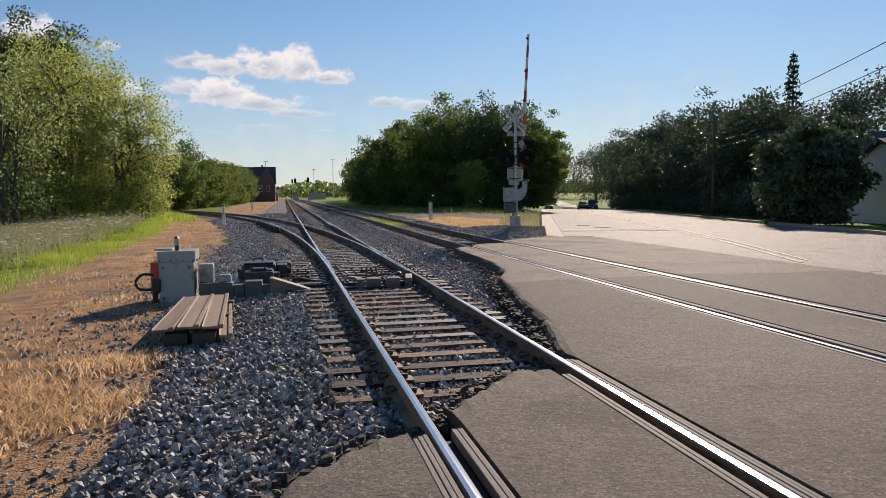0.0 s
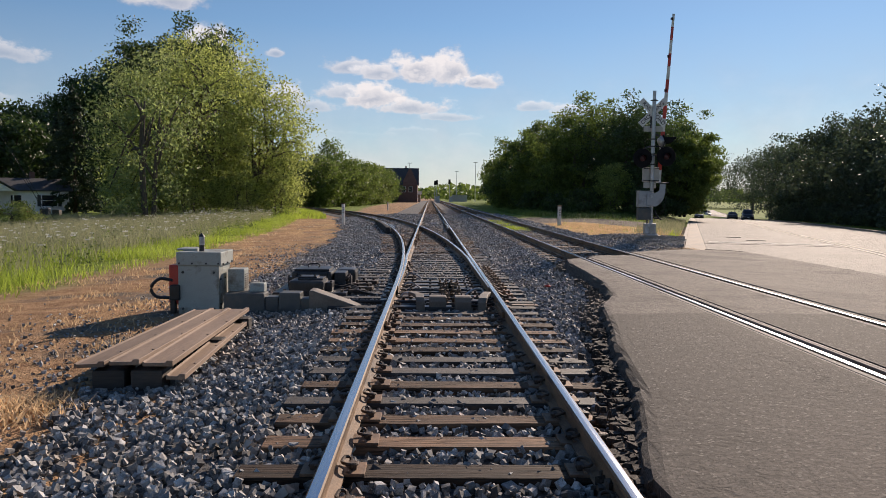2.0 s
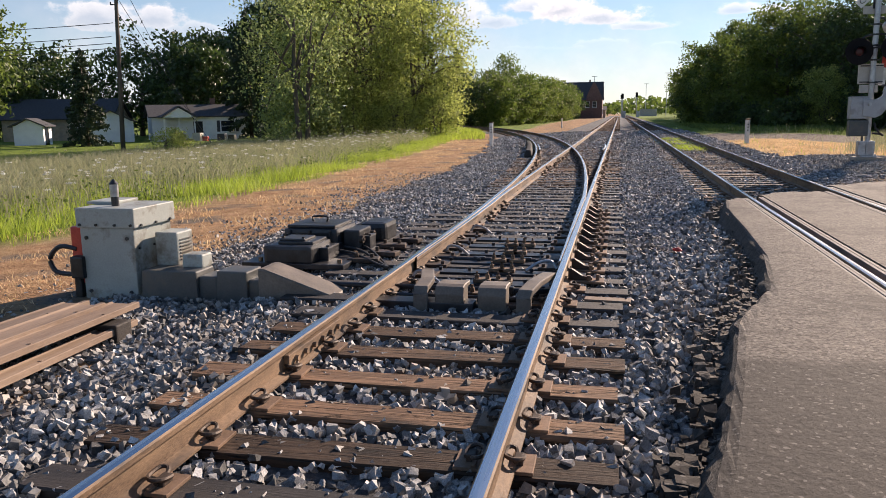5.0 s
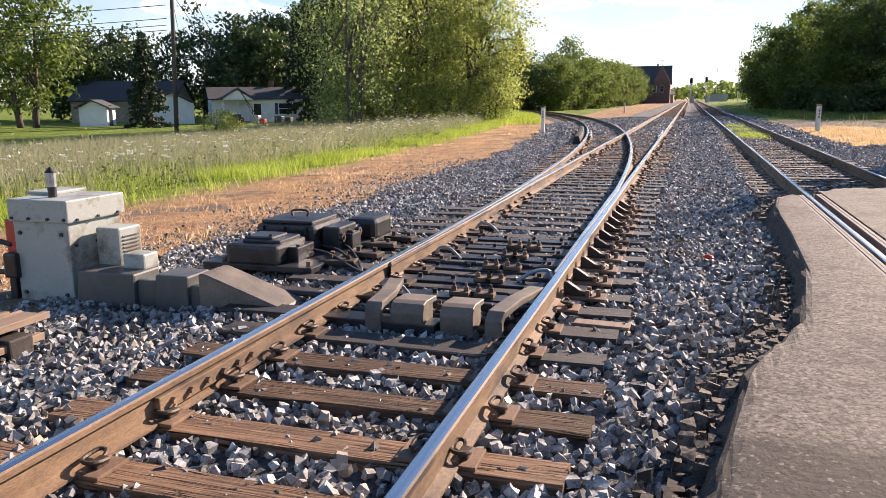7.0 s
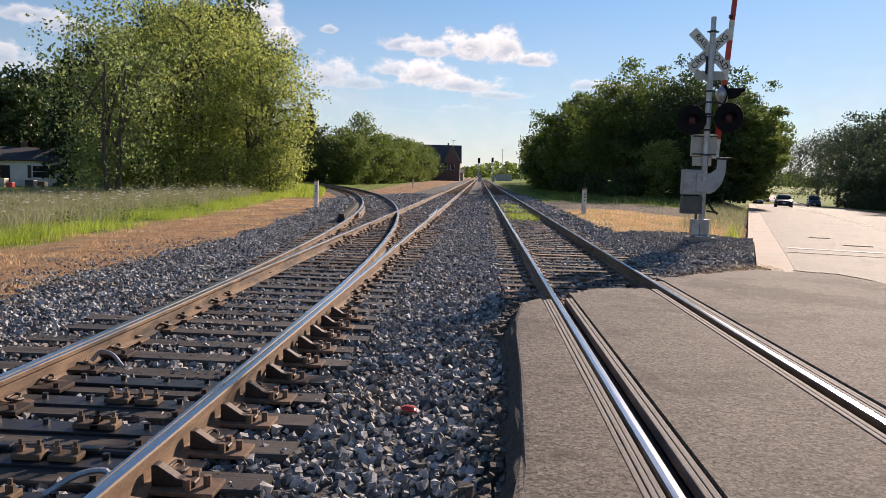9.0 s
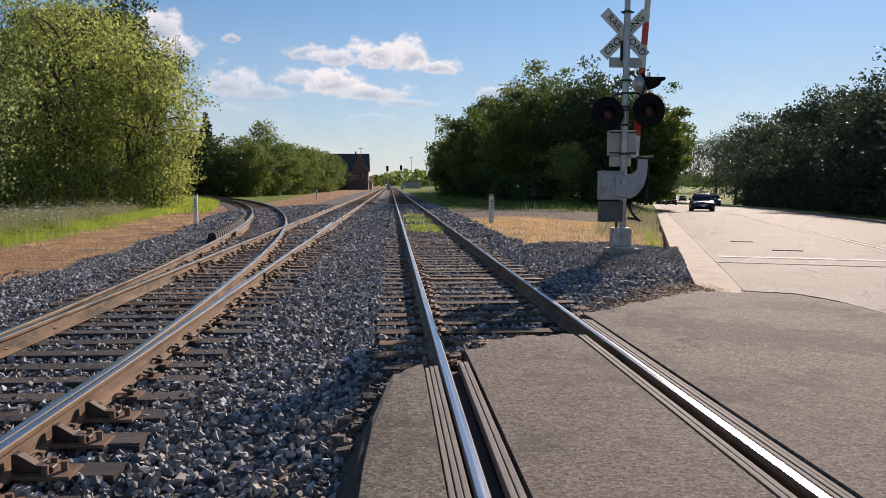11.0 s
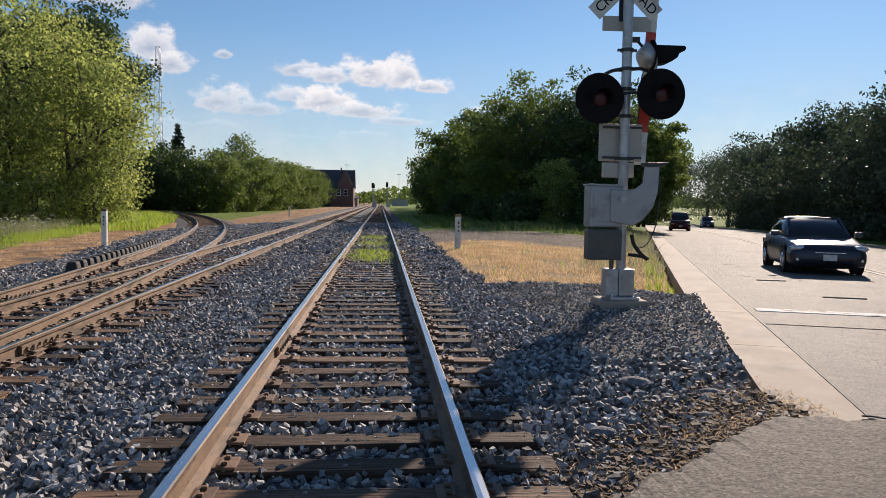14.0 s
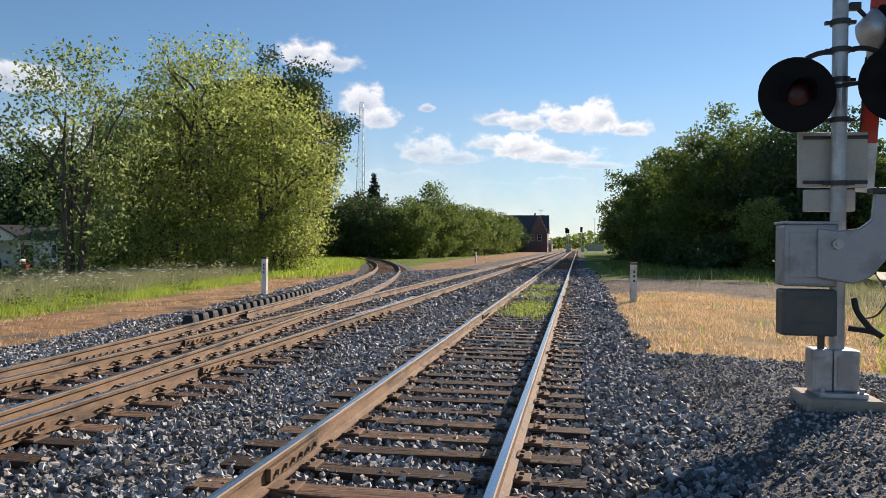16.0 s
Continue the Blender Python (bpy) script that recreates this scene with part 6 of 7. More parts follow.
    # leafy clumps that break up the verge
    rr = np.random.default_rng(77)
    for nm, lab, mat, x0, x1, cnt, hh, sd in (("leafy_weeds", "leafy green weed clumps along the verge", M["leaf_mid"], -10.5, -7.0, 150, 0.42, 78), ("seed_heads", "feathery grey-brown seed heads over the verge", M["weed"], -12.5, -7.8, 420, 0.72, 79)):
        pts = []
        for q in scatter(cnt, x0, x1, 8, 62, lambda x, y: 0.5 + 1.2 * patch(x, y, 0.35, 7), sd):
            k, w = (60, 0.22) if nm == "leafy_weeds" else (34, 0.20)
            pts.append(q + np.abs(rr.normal(size=(k, 3))) * (0, 0, hh * 0.55) + rr.normal(size=(k, 3)) * (w, w, 0.03) + (0, 0, 0.08 if nm == "leafy_weeds" else 0.30))
        tagged(new(nm, leaf_mesh(nm, np.concatenate(pts), None, 0.045 if nm == "leafy_weeds" else 0.035, mat, sd + 10)), lab, "weeds", kind="stuff")
    # white umbels over the weeds
    pts = scatter(420, -13, -6.8, 10, 60, lambda x, y: 0.8, 20)
    heads, stalks = [], []
    for p in pts:
        h = r.uniform(0.55, 1.0)
        stalks.append(p)
        for _ in range(10):
            heads.append(p + np.array((r.normal() * 0.035, r.normal() * 0.035, h)))
    ob = new("white_umbels", leaf_mesh("white_umbels", np.array(heads), None, 0.03, M["flower"], 3))
    tagged(ob, "white flower umbels standing over the weeds", "flowers", kind="stuff")
    blades("umbel_stalks", "thin green flower stalks", np.array(stalks), 0.8, 0.004, M["grass"], 21, 0.1)


def build_trees():
    # light green clump beside the curve
    lab = "many-stemmed light yellow-green tree with airy crown"
    tree("broadleaf_tree", lab, -18.6, 71.0, -0.8, 15.6, 7.6, M["leaf_light"], 0.125, 640, 48, 7, 21, 0.0, 0.6, rough=0.4)
    tree("broadleaf_tree", lab, -22.0, 69.0, -0.8, 12.8, 4.7, M["leaf_light"], 0.125, 260, 44, 5, 22, 0.0, 0.55, rough=0.45)
    tree("broadleaf_tree", lab, -13.3, 70.5, -0.8, 12.2, 4.2, M["leaf_light"], 0.125, 250, 46, 4, 23, 0.0, 0.50, rough=0.45)
    tree("broadleaf_tree", "thin airy light green tree with visible stems", -18.6, 57.0, -0.75, 12.4, 3.9, M["leaf_airy"], 0.115, 150, 42, 3, 24, 0.04, 0.6)
    for k, (x, y, h, r) in enumerate(((-23.0, 66.0, 3.8, 2.6), (-18.6, 66.2, 4.2, 2.8), (-14.4, 67.0, 3.9, 2.6), (-11.6, 68.5, 4.2, 2.2))):
        tree("shrub", "leafy light green undergrowth at the tree's foot", x, y, -0.75, h, r, M["leaf_light"], 0.115, 90, 36, 3, 400 + k, 0.0, 0.4, "shrub", limbs=2)
    tree("shrub", "yellow-green shrub in the weeds", -22.5, 47, -0.7, 1.5, 1.2, M["leaf_light"], 0.06, 50, 80, 3, 25, 0.0, 0.25, "shrub", limbs=2)
    # tall dark trees behind
    dk = "tall dark green broadleaf tree"
    tree("broadleaf_tree", dk, -37.6, 130, -0.9, 28.6, 9.6, M["leaf_dark"], 0.24, 460, 120, 1, 31, 0.12, 1.0)
    tree("broadleaf_tree", dk, -46.5, 131, -0.9, 27.6, 8.8, M["leaf_dark"], 0.24, 420, 110, 1, 32, 0.12, 1.0)
    tree("broadleaf_tree", dk, -49, 118, -0.9, 20, 6.8, M["leaf_dark"], 0.22, 280, 80, 1, 33, 0.1, 0.7)
    conifer("dark green spruce with drooping boughs", -37.0, 86, -0.9, 14, 3.6, 41)
    conifer("dark green spruce with drooping boughs", -41.5, 92, -0.9, 12, 3.2, 42)
    conifer("dark green spruce beside the white shed", -42.5, 66, -0.9, 8.6, 2.0, 43)
    # trees behind the white house and at the lane
    for k, (x, y, h, r) in enumerate(((-52, 100, 13, 6.5), (-63, 104, 14, 7), (-75, 100, 13, 7), (-88, 98, 14, 8), (-58, 118, 15, 7), (-47, 92, 11, 4.5), (-100, 92, 15, 8), (-70, 88, 9, 5), (-112, 80, 16, 8))):
        tree("broadleaf_tree", "dark green broadleaf tree behind the white house", x, y, -0.9, h, r, M["leaf_dark"], 0.3, 170, 34, 1, 50 + k, 0.08, r * 0.12)
    tree("broadleaf_tree", "tall airy sunlit tree near the lane", -56, 66, -0.9, 15.5, 6.0, M["leaf_mid"], 0.24, 220, 34, 2, 61, 0.12, 0.7)
    tree("broadleaf_tree", "tall airy sunlit tree near the lane", -66, 62, -0.9, 16, 6.5, M["leaf_mid"], 0.24, 220, 34, 2, 62, 0.12, 0.7)
    # bushes along the curve and towards the depot
    for k, (x, y, h, r, mt) in enumerate(((-27, 112, 7.5, 4.5, "leaf_dark"), (-21.5, 118, 8.5, 4.5, "leaf_dark"), (-16.5, 124, 8.2, 4.4, "leaf_mid"), (-24, 128, 9, 5, "leaf_dark"), (-14.5, 134, 9.0, 4.4, "leaf_mid"), (-19, 140, 9.5, 5, "leaf_dark"),
                                            (-13.5, 146, 8.6, 4.4, "leaf_mid"), (-12.4, 158, 9.0, 4.4, "leaf_mid"), (-16, 168, 9, 5, "leaf_dark"), (-12.0, 172, 8.8, 4.2, "leaf_mid"), (-11.6, 188, 9.2, 4.4, "leaf_mid"), (-11.4, 204, 9.4, 4.4, "leaf_mid"), (-12.0, 222, 9.6, 4.6, "leaf_dark"), (-13.4, 238, 9.6, 4.6, "leaf_mid"), (-12.4, 254, 8.2, 4.4, "leaf_dark"), (-30, 150, 9, 7, "leaf_dark"), (-34, 130, 8, 6, "leaf_dark"))):
        tree("shrub", "rounded green thicket shrub beside the railway", x, y, -0.7, h, r, M[mt], 0.19, 140, 66, 2, 80 + k, 0.0, r * 0.13, "shrub", limbs=2)
    conifer("ragged young spruce above the thicket", -23, 131, -0.7, 13.0, 3.0, 95)
    tree("broadleaf_tree", "thin open-crowned tree above the thicket", -17.5, 150, -0.7, 13.2, 2.6, M["leaf_mid"], 0.2, 70, 22, 1, 96, 0.5, 0.6)
    # thicket between the second track and the street
    # left-hand trees and front bush get a lighter leaf, sunlight put into colour
    mid = "dense dark green tree between railway and street"
    for k, (x, y, h, r, mt) in enumerate(((22.5, 81, 11.4, 5.0, "leaf_dark"), (17.8, 86, 11.8, 4.6, "leaf_mid"), (25.5, 86, 10.5, 4.4, "leaf_dark"), (21, 94, 12, 5.5, "leaf_dark"), (15.2, 97, 10.5, 4.2, "leaf_mid"), (17, 108, 11, 5, "leaf_dark"), (24, 106, 11, 6, "leaf_dark"),
                                            (13.8, 112, 8.5, 3.8, "leaf_mid"), (16.6, 126, 10, 5, "leaf_dark"), (16.0, 140, 9, 4.6, "leaf_mid"), (18.5, 158, 10, 5.5, "leaf_dark"), (19.5, 178, 9, 5, "leaf_mid"), (22.5, 205, 10, 6, "leaf_dark"), (28.5, 93, 10.6, 3.8, "leaf_mid"), (29.3, 87.0, 10.4, 3.9, "leaf_mid"), (27.4, 80.5, 8.2, 3.2, "leaf_mid"), (31.5, 101, 9.6, 3.4, "leaf_mid"), (36, 118, 10, 4, "leaf_dark"), (27, 240, 10, 7, "leaf_dark"))):
        tree("broadleaf_tree", mid, x, y, -0.2, h, r, M[mt], 0.14 if y < 115 else 0.2, 230, 105 if y < 115 else 60, 2, 120 + k, 0.0, r * 0.11, rough=0.55)
    tree("shrub", "sunlit lighter green bush before the thicket", 18.9, 75.5, -0.2, 5.2, 1.9, M["leaf_light"], 0.09, 110, 80, 3, 141, 0.02, 0.28, "shrub", limbs=3)
    for k, (x, y) in enumerate(((14.5, 80), (16.5, 76), (21, 74), (24.5, 77), (13.5, 90), (27, 82))):
        tree("shrub", "low dark undergrowth shrub", x, y, -0.25, 2.0 + 0.5 * (k % 3), 1.7, M["leaf_dark"], 0.15, 60, 30, 2, 150 + k, 0.0, 0.3, "shrub", limbs=2)
    # street trees across the road
    for k, (s, v, h, r, mt) in enumerate(((12.4, 12.6, 4.6, 2.3, "leaf_dark"), (29, 19, 6.9, 3.4, "leaf_dark"), (36, 16.5, 8.8, 3.8, "leaf_dark"), (43, 18, 9.8, 4.4, "leaf_dark"), (52, 16.5, 10.6, 4.2, "leaf_dark"), (60, 17, 10.2, 4.6, "leaf_dark"), (34, 30, 11.4, 5, "leaf_dark"), (50, 30, 12, 5.5, "leaf_dark"), (20, 36, 9.2, 4.6, "leaf_mid"), (6, 38, 8.6, 4.6, "leaf_mid"), (70, 26, 11, 6, "leaf_dark"),
                                            (72, 15.8, 11.6, 4.2, "leaf_dark"), (84, 15.8, 10.6, 3.8, "leaf_dark"), (97, 16, 12.2, 4.2, "leaf_dark"), (112, 15.8, 13, 4.4, "leaf_dark"), (130, 16, 15, 5.6, "leaf_dark"), (152, 16, 15, 6, "leaf_dark"), (178, 14, 16, 7, "leaf_dark"), (150, -6, 14, 5, "leaf_dark"), (185, -5, 16, 6, "leaf_dark"), (230, 3, 18, 10, "leaf_dark"), (-10, 36, 8, 4, "leaf_mid"))):
        p = road_point(s, v, -0.05)
        tree("broadleaf_tree", "dark shaded street tree across the road", p[0], p[1], p[2] - 0.05, h, r, M["leaf_shade" if mt == "leaf_dark" else mt], 0.15 if s < 75 else 0.2, 210, 66 if s < 75 else 38, 1, 170 + k, 0.10 if k else 0.0, r * 0.13, rough=0.42)
    for k, s in enumerate((26, 28, 31, 34, 38, 42.5, 47, 52, 57, 62, 67, 72, 77, 83, 89, 95, 102, 110, 118, 127)):
        p = road_point(s, 14.8 + 0.5 * (k % 2))
        tree("shrub", "low dark hedge shrub beside the street", p[0], p[1], p[2] - 0.1, 1.9 + 0.5 * (k % 3), 2.0, M["leaf_shade"], 0.14, 70, 36, 2, 210 + k, 0.0, 0.3, "shrub", limbs=2)
    conifer("tall thin-topped spruce above the street trees", 47.8, 64.8, -0.8, 15.4, 2.3, 99, 0.3)
    # far woods, in a lighter leaf that stands in for the haze of distance
    r = np.random.default_rng(8)
    n = 26000
    x = r.uniform(-420, 460, n)
    pts = np.stack([x, r.uniform(430, 520, n), 1.2 + 9.5 * r.uniform(0, 1, n) ** 1.5 * (0.65 + 0.5 * np.array([noise.noise((q * 0.03, 0, 0)) for q in x]))], 1)
    ob = new("far_woods", leaf_mesh("far_woods", pts, None, 1.5, M["leaf_mid"], 4))
    tagged(ob, "low hazy line of distant trees", "woods", kind="stuff")


build_trees()
build_grass()

# ---- houses, poles and far things ----
def build_house(label, x, y, z, rz, w, d, h, roof_h, windows, category="house", door=None, wall="siding", roof="roof", chimney=False):
    """A gabled house: walls, roof with eaves, windows with frames and sills, a door. Its front looks to -y; the ridge runs along x."""
    t = thing("house", label, category, x, y, z, rz)
    bm = bmesh.new()
    for sy in (-1, 1):
        box(bm, 0, sy * (d / 2 - 0.1), h / 2, w, 0.2, h)
    for sx in (-1, 1):
        a = [(sx * (w / 2 - 0.1) - 0.1, 0)]
        vs = [(-d / 2 + 0.2, 0), (d / 2 - 0.2, 0), (d / 2 - 0.2, h), (0, h + roof_h), (-d / 2 + 0.2, h)]
        f1 = [bm.verts.new((sx * w / 2, yy, zz)) for yy, zz in vs]
        f2 = [bm.verts.new((sx * (w / 2 - 0.2), yy, zz)) for yy, zz in vs]
        bm.faces.new(f1)
        bm.faces.new(f2[::-1])
        for k in range(5):
            bm.faces.new((f1[k], f2[k], f2[(k + 1) % 5], f1[(k + 1) % 5]))
    bmesh.ops.recalc_face_normals(bm, faces=bm.faces)
    body = part("wall", bm, M[wall], t)
    # siding boards as shallow ledges on the front and gable
    n = int(h / 0.3)
    bm = bmesh.new()
    for k in range(1, n):
        box(bm, 0, -d / 2 - 0.008, h * k / n, w, 0.02, 0.03)
        box(bm, w / 2 + 0.008, 0, h * k / n, 0.02, d - 0.4, 0.03)
    part("siding", bm, M[wall], t)
    for sy in (-1, 1):
        bm = bmesh.new()
        ln = math.hypot(d / 2 + 0.35, roof_h * (d / 2 + 0.35) / (d / 2))
        ang = math.degrees(math.atan2(roof_h, d / 2))
        box(bm, 0, 0, 0, w + 0.7, ln, 0.12, 0.02)
        ob = part("roof", bm, M[roof], t, "dark shingle roof slope")
        cy = sy * (d / 2 + 0.35) / 2
        ob.matrix_basis = pose(0, cy, h + roof_h - abs(cy) * roof_h / (d / 2) + 0.06, -sy * ang, 0, 0)
    for wx, wz, ww, wh, side in windows:
        px, py, r = (wx, -d / 2 - 0.03, 0) if side == "f" else (w / 2 + 0.03, wx, 90)
        win = new("window")
        win.parent = t
        win.matrix_basis = pose(px, py, wz, 0, 0, r)
        bm = bmesh.new()
        for sx in (-1, 1):
            box(bm, sx * ww / 2, 0, 0, 0.09, 0.08, wh + 0.09)
        for sz in (-1, 0, 1):
            box(bm, 0, 0, sz * wh / 2, ww - 0.09, 0.07, 0.08 if sz else 0.05)
        part("frame", bm, M["siding"], win)
        bm = bmesh.new()
        box(bm, 0, 0.015, 0, ww - 0.08, 0.03, wh - 0.08)
        part("pane", bm, M["pane"], win, "dark glass")
        bm = bmesh.new()
        box(bm, 0, -0.05, -wh / 2 - 0.06, ww + 0.2, 0.14, 0.06)
        part("sill", bm, M["siding"], win)
        if side == "f" and wall == "siding":
            for sx in (-1, 1):
                bm = bmesh.new()
                box(bm, sx * (ww / 2 + 0.24), 0.0, 0, 0.32, 0.05, wh, 0.01)
                part("shutter", bm, M["roof"], win, "dark shutter")
    if door:
        bm = bmesh.new()
        box(bm, door, -d / 2 - 0.03, 1.02, 0.95, 0.08, 2.04, 0.01)
        part("door", bm, M["pane"], t, "dark door")
    if chimney:
        bm = bmesh.new()
        box(bm, w * 0.2, 0.3, h + roof_h + 0.2, 0.5, 0.5, 1.2, 0.02)
        part("chimney", bm, M["brick"], t)
    return t


def build_pole(label, x, y, z, h, arms, lean=0, tip=0.0):
    t = thing("utility_pole", label, "utility pole", x, y, z)
    bm = bmesh.new()
    tube(bm, (0, 0, -0.3), (tip, lean, h), 0.15, 0.10, n=12)
    part("pole", bm, M["timber_pole"], t, "", True)
    for zz in arms:
        bm = bmesh.new()
        box(bm, 0, 0.1, zz, 1.6, 0.09, 0.11, 0.01)
        part("crossarm", bm, M["timber_pole"], t)
        for sx in (-0.7, 0, 0.7):
            bm = bmesh.new()
            tube(bm, (sx, 0.1, zz + 0.05), (sx, 0.1, zz + 0.2), 0.035, 0.02, n=8)
            part("insulator", bm, M["mast"], t)
    return t


def wire(a, b, sag, r=0.012, label="sagging black overhead cable between poles"):
    a, b = Vector(a), Vector(b)
    bm = bmesh.new()
    pts = [a.lerp(b, k / 16) - Vector((0, 0, sag * 4 * (k / 16) * (1 - k / 16))) for k in range(17)]
    hose(bm, pts, r, 5)
    me = bpy.data.meshes.new("overhead_cable")
    bm.to_mesh(me)
    bm.free()
    me.materials.append(M["wire"])
    tagged(new("overhead_cable", me), label, "cable", group="overhead cables")


def build_far():
    hs = build_house("small white clapboard house with dark roof, cluttered yard", -42.6, 84.0, -0.9, 38, 9.6, 6.0, 2.6, 1.15, ((2.9, 1.5, 1.5, 1.2, "f"), (0.0, 1.5, 1.7, 1.2, "s")), door=-0.2, chimney=True)
    bm = bmesh.new()
    prism(bm, [(-3.9, 2.45), (-0.7, 2.45), (-2.3, 3.45)], -5.4, -5.25)
    part("porch_gable", bm, M["siding"], hs, "white gable of the porch")
    for sx in (-1, 1):
        bm = bmesh.new()
        box(bm, 0, 0, 0, 2.1, 2.9, 0.10, 0.01)
        ob = part("porch_roof", bm, M["roof"], hs, "dark shingle porch roof")
        ob.matrix_basis = pose(-2.3 + sx * 0.93, -4.15, 3.04, 0, sx * 32, 0)
    for px in (-3.8, -2.3, -0.8):
        bm = bmesh.new()
        box(bm, px, -5.2, 1.2, 0.12, 0.12, 2.4, 0.01)
        part("porch_post", bm, M["siding"], hs)
    bm = bmesh.new()
    box(bm, -2.3, -4.2, 0.12, 3.4, 2.4, 0.24, 0.02)
    part("porch_floor", bm, M["concrete"], hs)
    build_house("white gabled wing of the small house", -48.6, 77.5, -0.9, 128, 4.6, 4.2, 2.2, 1.0, ((0.9, 1.3, 1.0, 0.9, "f"), (0.0, 1.2, 0.9, 1.1, "s")), door=-1.0)
    build_house("small white garden shed with open dark doorway", -52, 70.5, -0.9, 114, 2.6, 2.6, 1.9, 0.6, (), "shed", door=-0.3)
    build_house("dark low house behind trees", -62, 88, -0.9, 20, 12, 8, 2.6, 2.2, ((2, 1.5, 1.2, 1.0, "f"), (-3, 1.5, 1.2, 1.0, "f")), wall="concrete")
    p = road_point(12.7, 20.2)
    build_house("pale house with dark porch roof across the street", p[0], p[1], p[2] - 0.1, -19, 8.5, 8.5, 2.7, 1.3, ((-3.3, 1.6, 1.1, 1.2, "f"), (-1.5, 1.6, 1.1, 1.2, "f"), (2.0, 1.6, 1.2, 1.3, "f"), (0, 1.6, 1.1, 1.2, "s")), door=0.0)
    p = road_point(26, 23)
    build_house("pale house half hidden by a round tree", p[0], p[1], p[2] - 0.1, -19, 7.5, 8, 3.2, 2.2, ((-2, 1.5, 1.2, 1.2, "f"), (2.0, 1.5, 1.2, 1.2, "f")), door=0.4)
    for s, v in ((40, 24), (58, 24)):
        p = road_point(s, v)
        build_house("pale house in deep shade behind street trees", p[0], p[1], p[2] - 0.1, -19, 9, 8, 3.0, 2.0, ((-2.4, 1.5, 1.2, 1.2, "f"), (2.4, 1.5, 1.2, 1.2, "f")), door=0.4)
    # brick depot
    t = build_house("distant red-brick depot with steep dark roof", -9.8, 270, -0.9, 0, 14, 12, 6.8, 5.6, tuple((-4.6 + 2.3 * k, 5.1, 1.2, 1.9, "f") for k in range(5)) + ((-2.5, 2.8, 1.1, 1.9, "s"), (2.5, 2.8, 1.1, 1.9, "s")), "depot", door=0.0, wall="brick", chimney=True)
    bm = bmesh.new()
    prism(bm, [(2.0, 6.3), (6.8, 6.3), (6.8, 7.6), (4.6, 12.2), (4.2, 12.2), (2.0, 7.6)], -6.7, -6.0)
    part("gable", bm, M["brick"], t, "pointed brick gable")
    build_house("low open platform canopy beside the depot", 1.6 - 6.5, 285, -0.4, 0, 6, 10, 2.8, 1.2, (), "shelter", wall="concrete")
    # poles and cables
    build_pole("tall dark timber utility pole beside the lane", -27.9, 50.4, -0.8, 11.9, (), 0, 0.55)
    for dz, sag in ((7.7, 0.5), (6.9, 0.5), (6.5, 0.55), (6.2, 0.6)):
        wire((-28, 50.4, dz - 0.4), (-75, 46, dz - 0.2), sag, 0.022)
    for dz, e in ((11.3, (-24.2, 54.5, -0.6)), (9.6, (-22.9, 53.0, -0.6)), (8.6, (-24.6, 56.0, -0.6)), (8.4, (-45, 76, 3.0))):
        wire((-27.5, 50.4, dz - 0.6), e, 0.05 if e[2] < 0 else 0.3, 0.016, "thin guy or service cable of the pole")
    for dz in (9.9, 9.1, 8.4):
        g = thing("pole_insulator", "small dark insulator bracket on the timber pole", "insulator", -27.5, 50.4, dz)
        bm = bmesh.new()
        box(bm, -0.24, 0, 0, 0.30, 0.06, 0.06, 0.01)
        tube(bm, (-0.36, 0, 0.02), (-0.36, 0, 0.18), 0.05, 0.03, n=8)
        part("bracket", bm, M["machine"], g)
    px, py = 32.2, 52.8
    build_pole("utility pole among the street trees", px, py, -0.5, 7.6, ())
    for dz, ez in ((6.6, 8.8), (5.6, 7.8), (5.1, 7.0), (4.7, 6.3)):
        wire((px, py, dz), (19.0, 10.0, ez), 0.5, 0.02)
    # lattice tower
    tw = thing("lattice_tower", "slender steel lattice radio tower far behind the trees", "tower", -46.5, 205, -1)
    for k, (sx, sy) in enumerate(((-1, -1), (1, -1), (0, 1))):
        bm = bmesh.new()
        tube(bm, (sx * 1.5, sy * 1.3, 0), (sx * 0.5, sy * 0.45, 38), 0.09, 0.06, n=6)
        part("leg", bm, M["mast"], tw)
    bm = bmesh.new()
    cs = ((-1, -1), (1, -1), (0, 1))
    for i in range(19):
        z0, z1 = i * 2.0, i * 2.0 + 2.0
        f0, f1 = 1 - z0 / 38 * 0.66, 1 - z1 / 38 * 0.66
        for k in range(3):
            a, b = cs[k], cs[(k + 1) % 3]
            tube(bm, (a[0] * 1.5 * f0, a[1] * 1.3 * f0, z0), (b[0] * 1.5 * f1, b[1] * 1.3 * f1, z1), 0.035, n=4)
            tube(bm, (a[0] * 1.5 * f1, a[1] * 1.3 * f1, z1), (b[0] * 1.5 * f1, b[1] * 1.3 * f1, z1), 0.03, n=4)
    part("bracing", bm, M["mast"], tw)
    # railway signals and lamp masts far down the line
    for x, y, h in ((3.6, 240, 7.0), (7.8, 250, 7.5), (3.4, 300, 8.0)):
        g = thing("block_signal", "far railway block signal on a thin mast", "railway signal", x, y, -0.3)
        bm = bmesh.new()
        tube(bm, (0, 0, 0), (0, 0, h), 0.12, n=8)
        part("mast", bm, M["mast"], g)
        bm = bmesh.new()
        box(bm, 0, -0.2, h - 0.6, 0.7, 0.3, 1.5, 0.05)
        part("signal_head", bm, M["black"], g)
        bm = bmesh.new()
        box(bm, 0.5, 0, 1.1, 0.9, 0.8, 2.0, 0.05)
        part("case", bm, M["mast"], g)
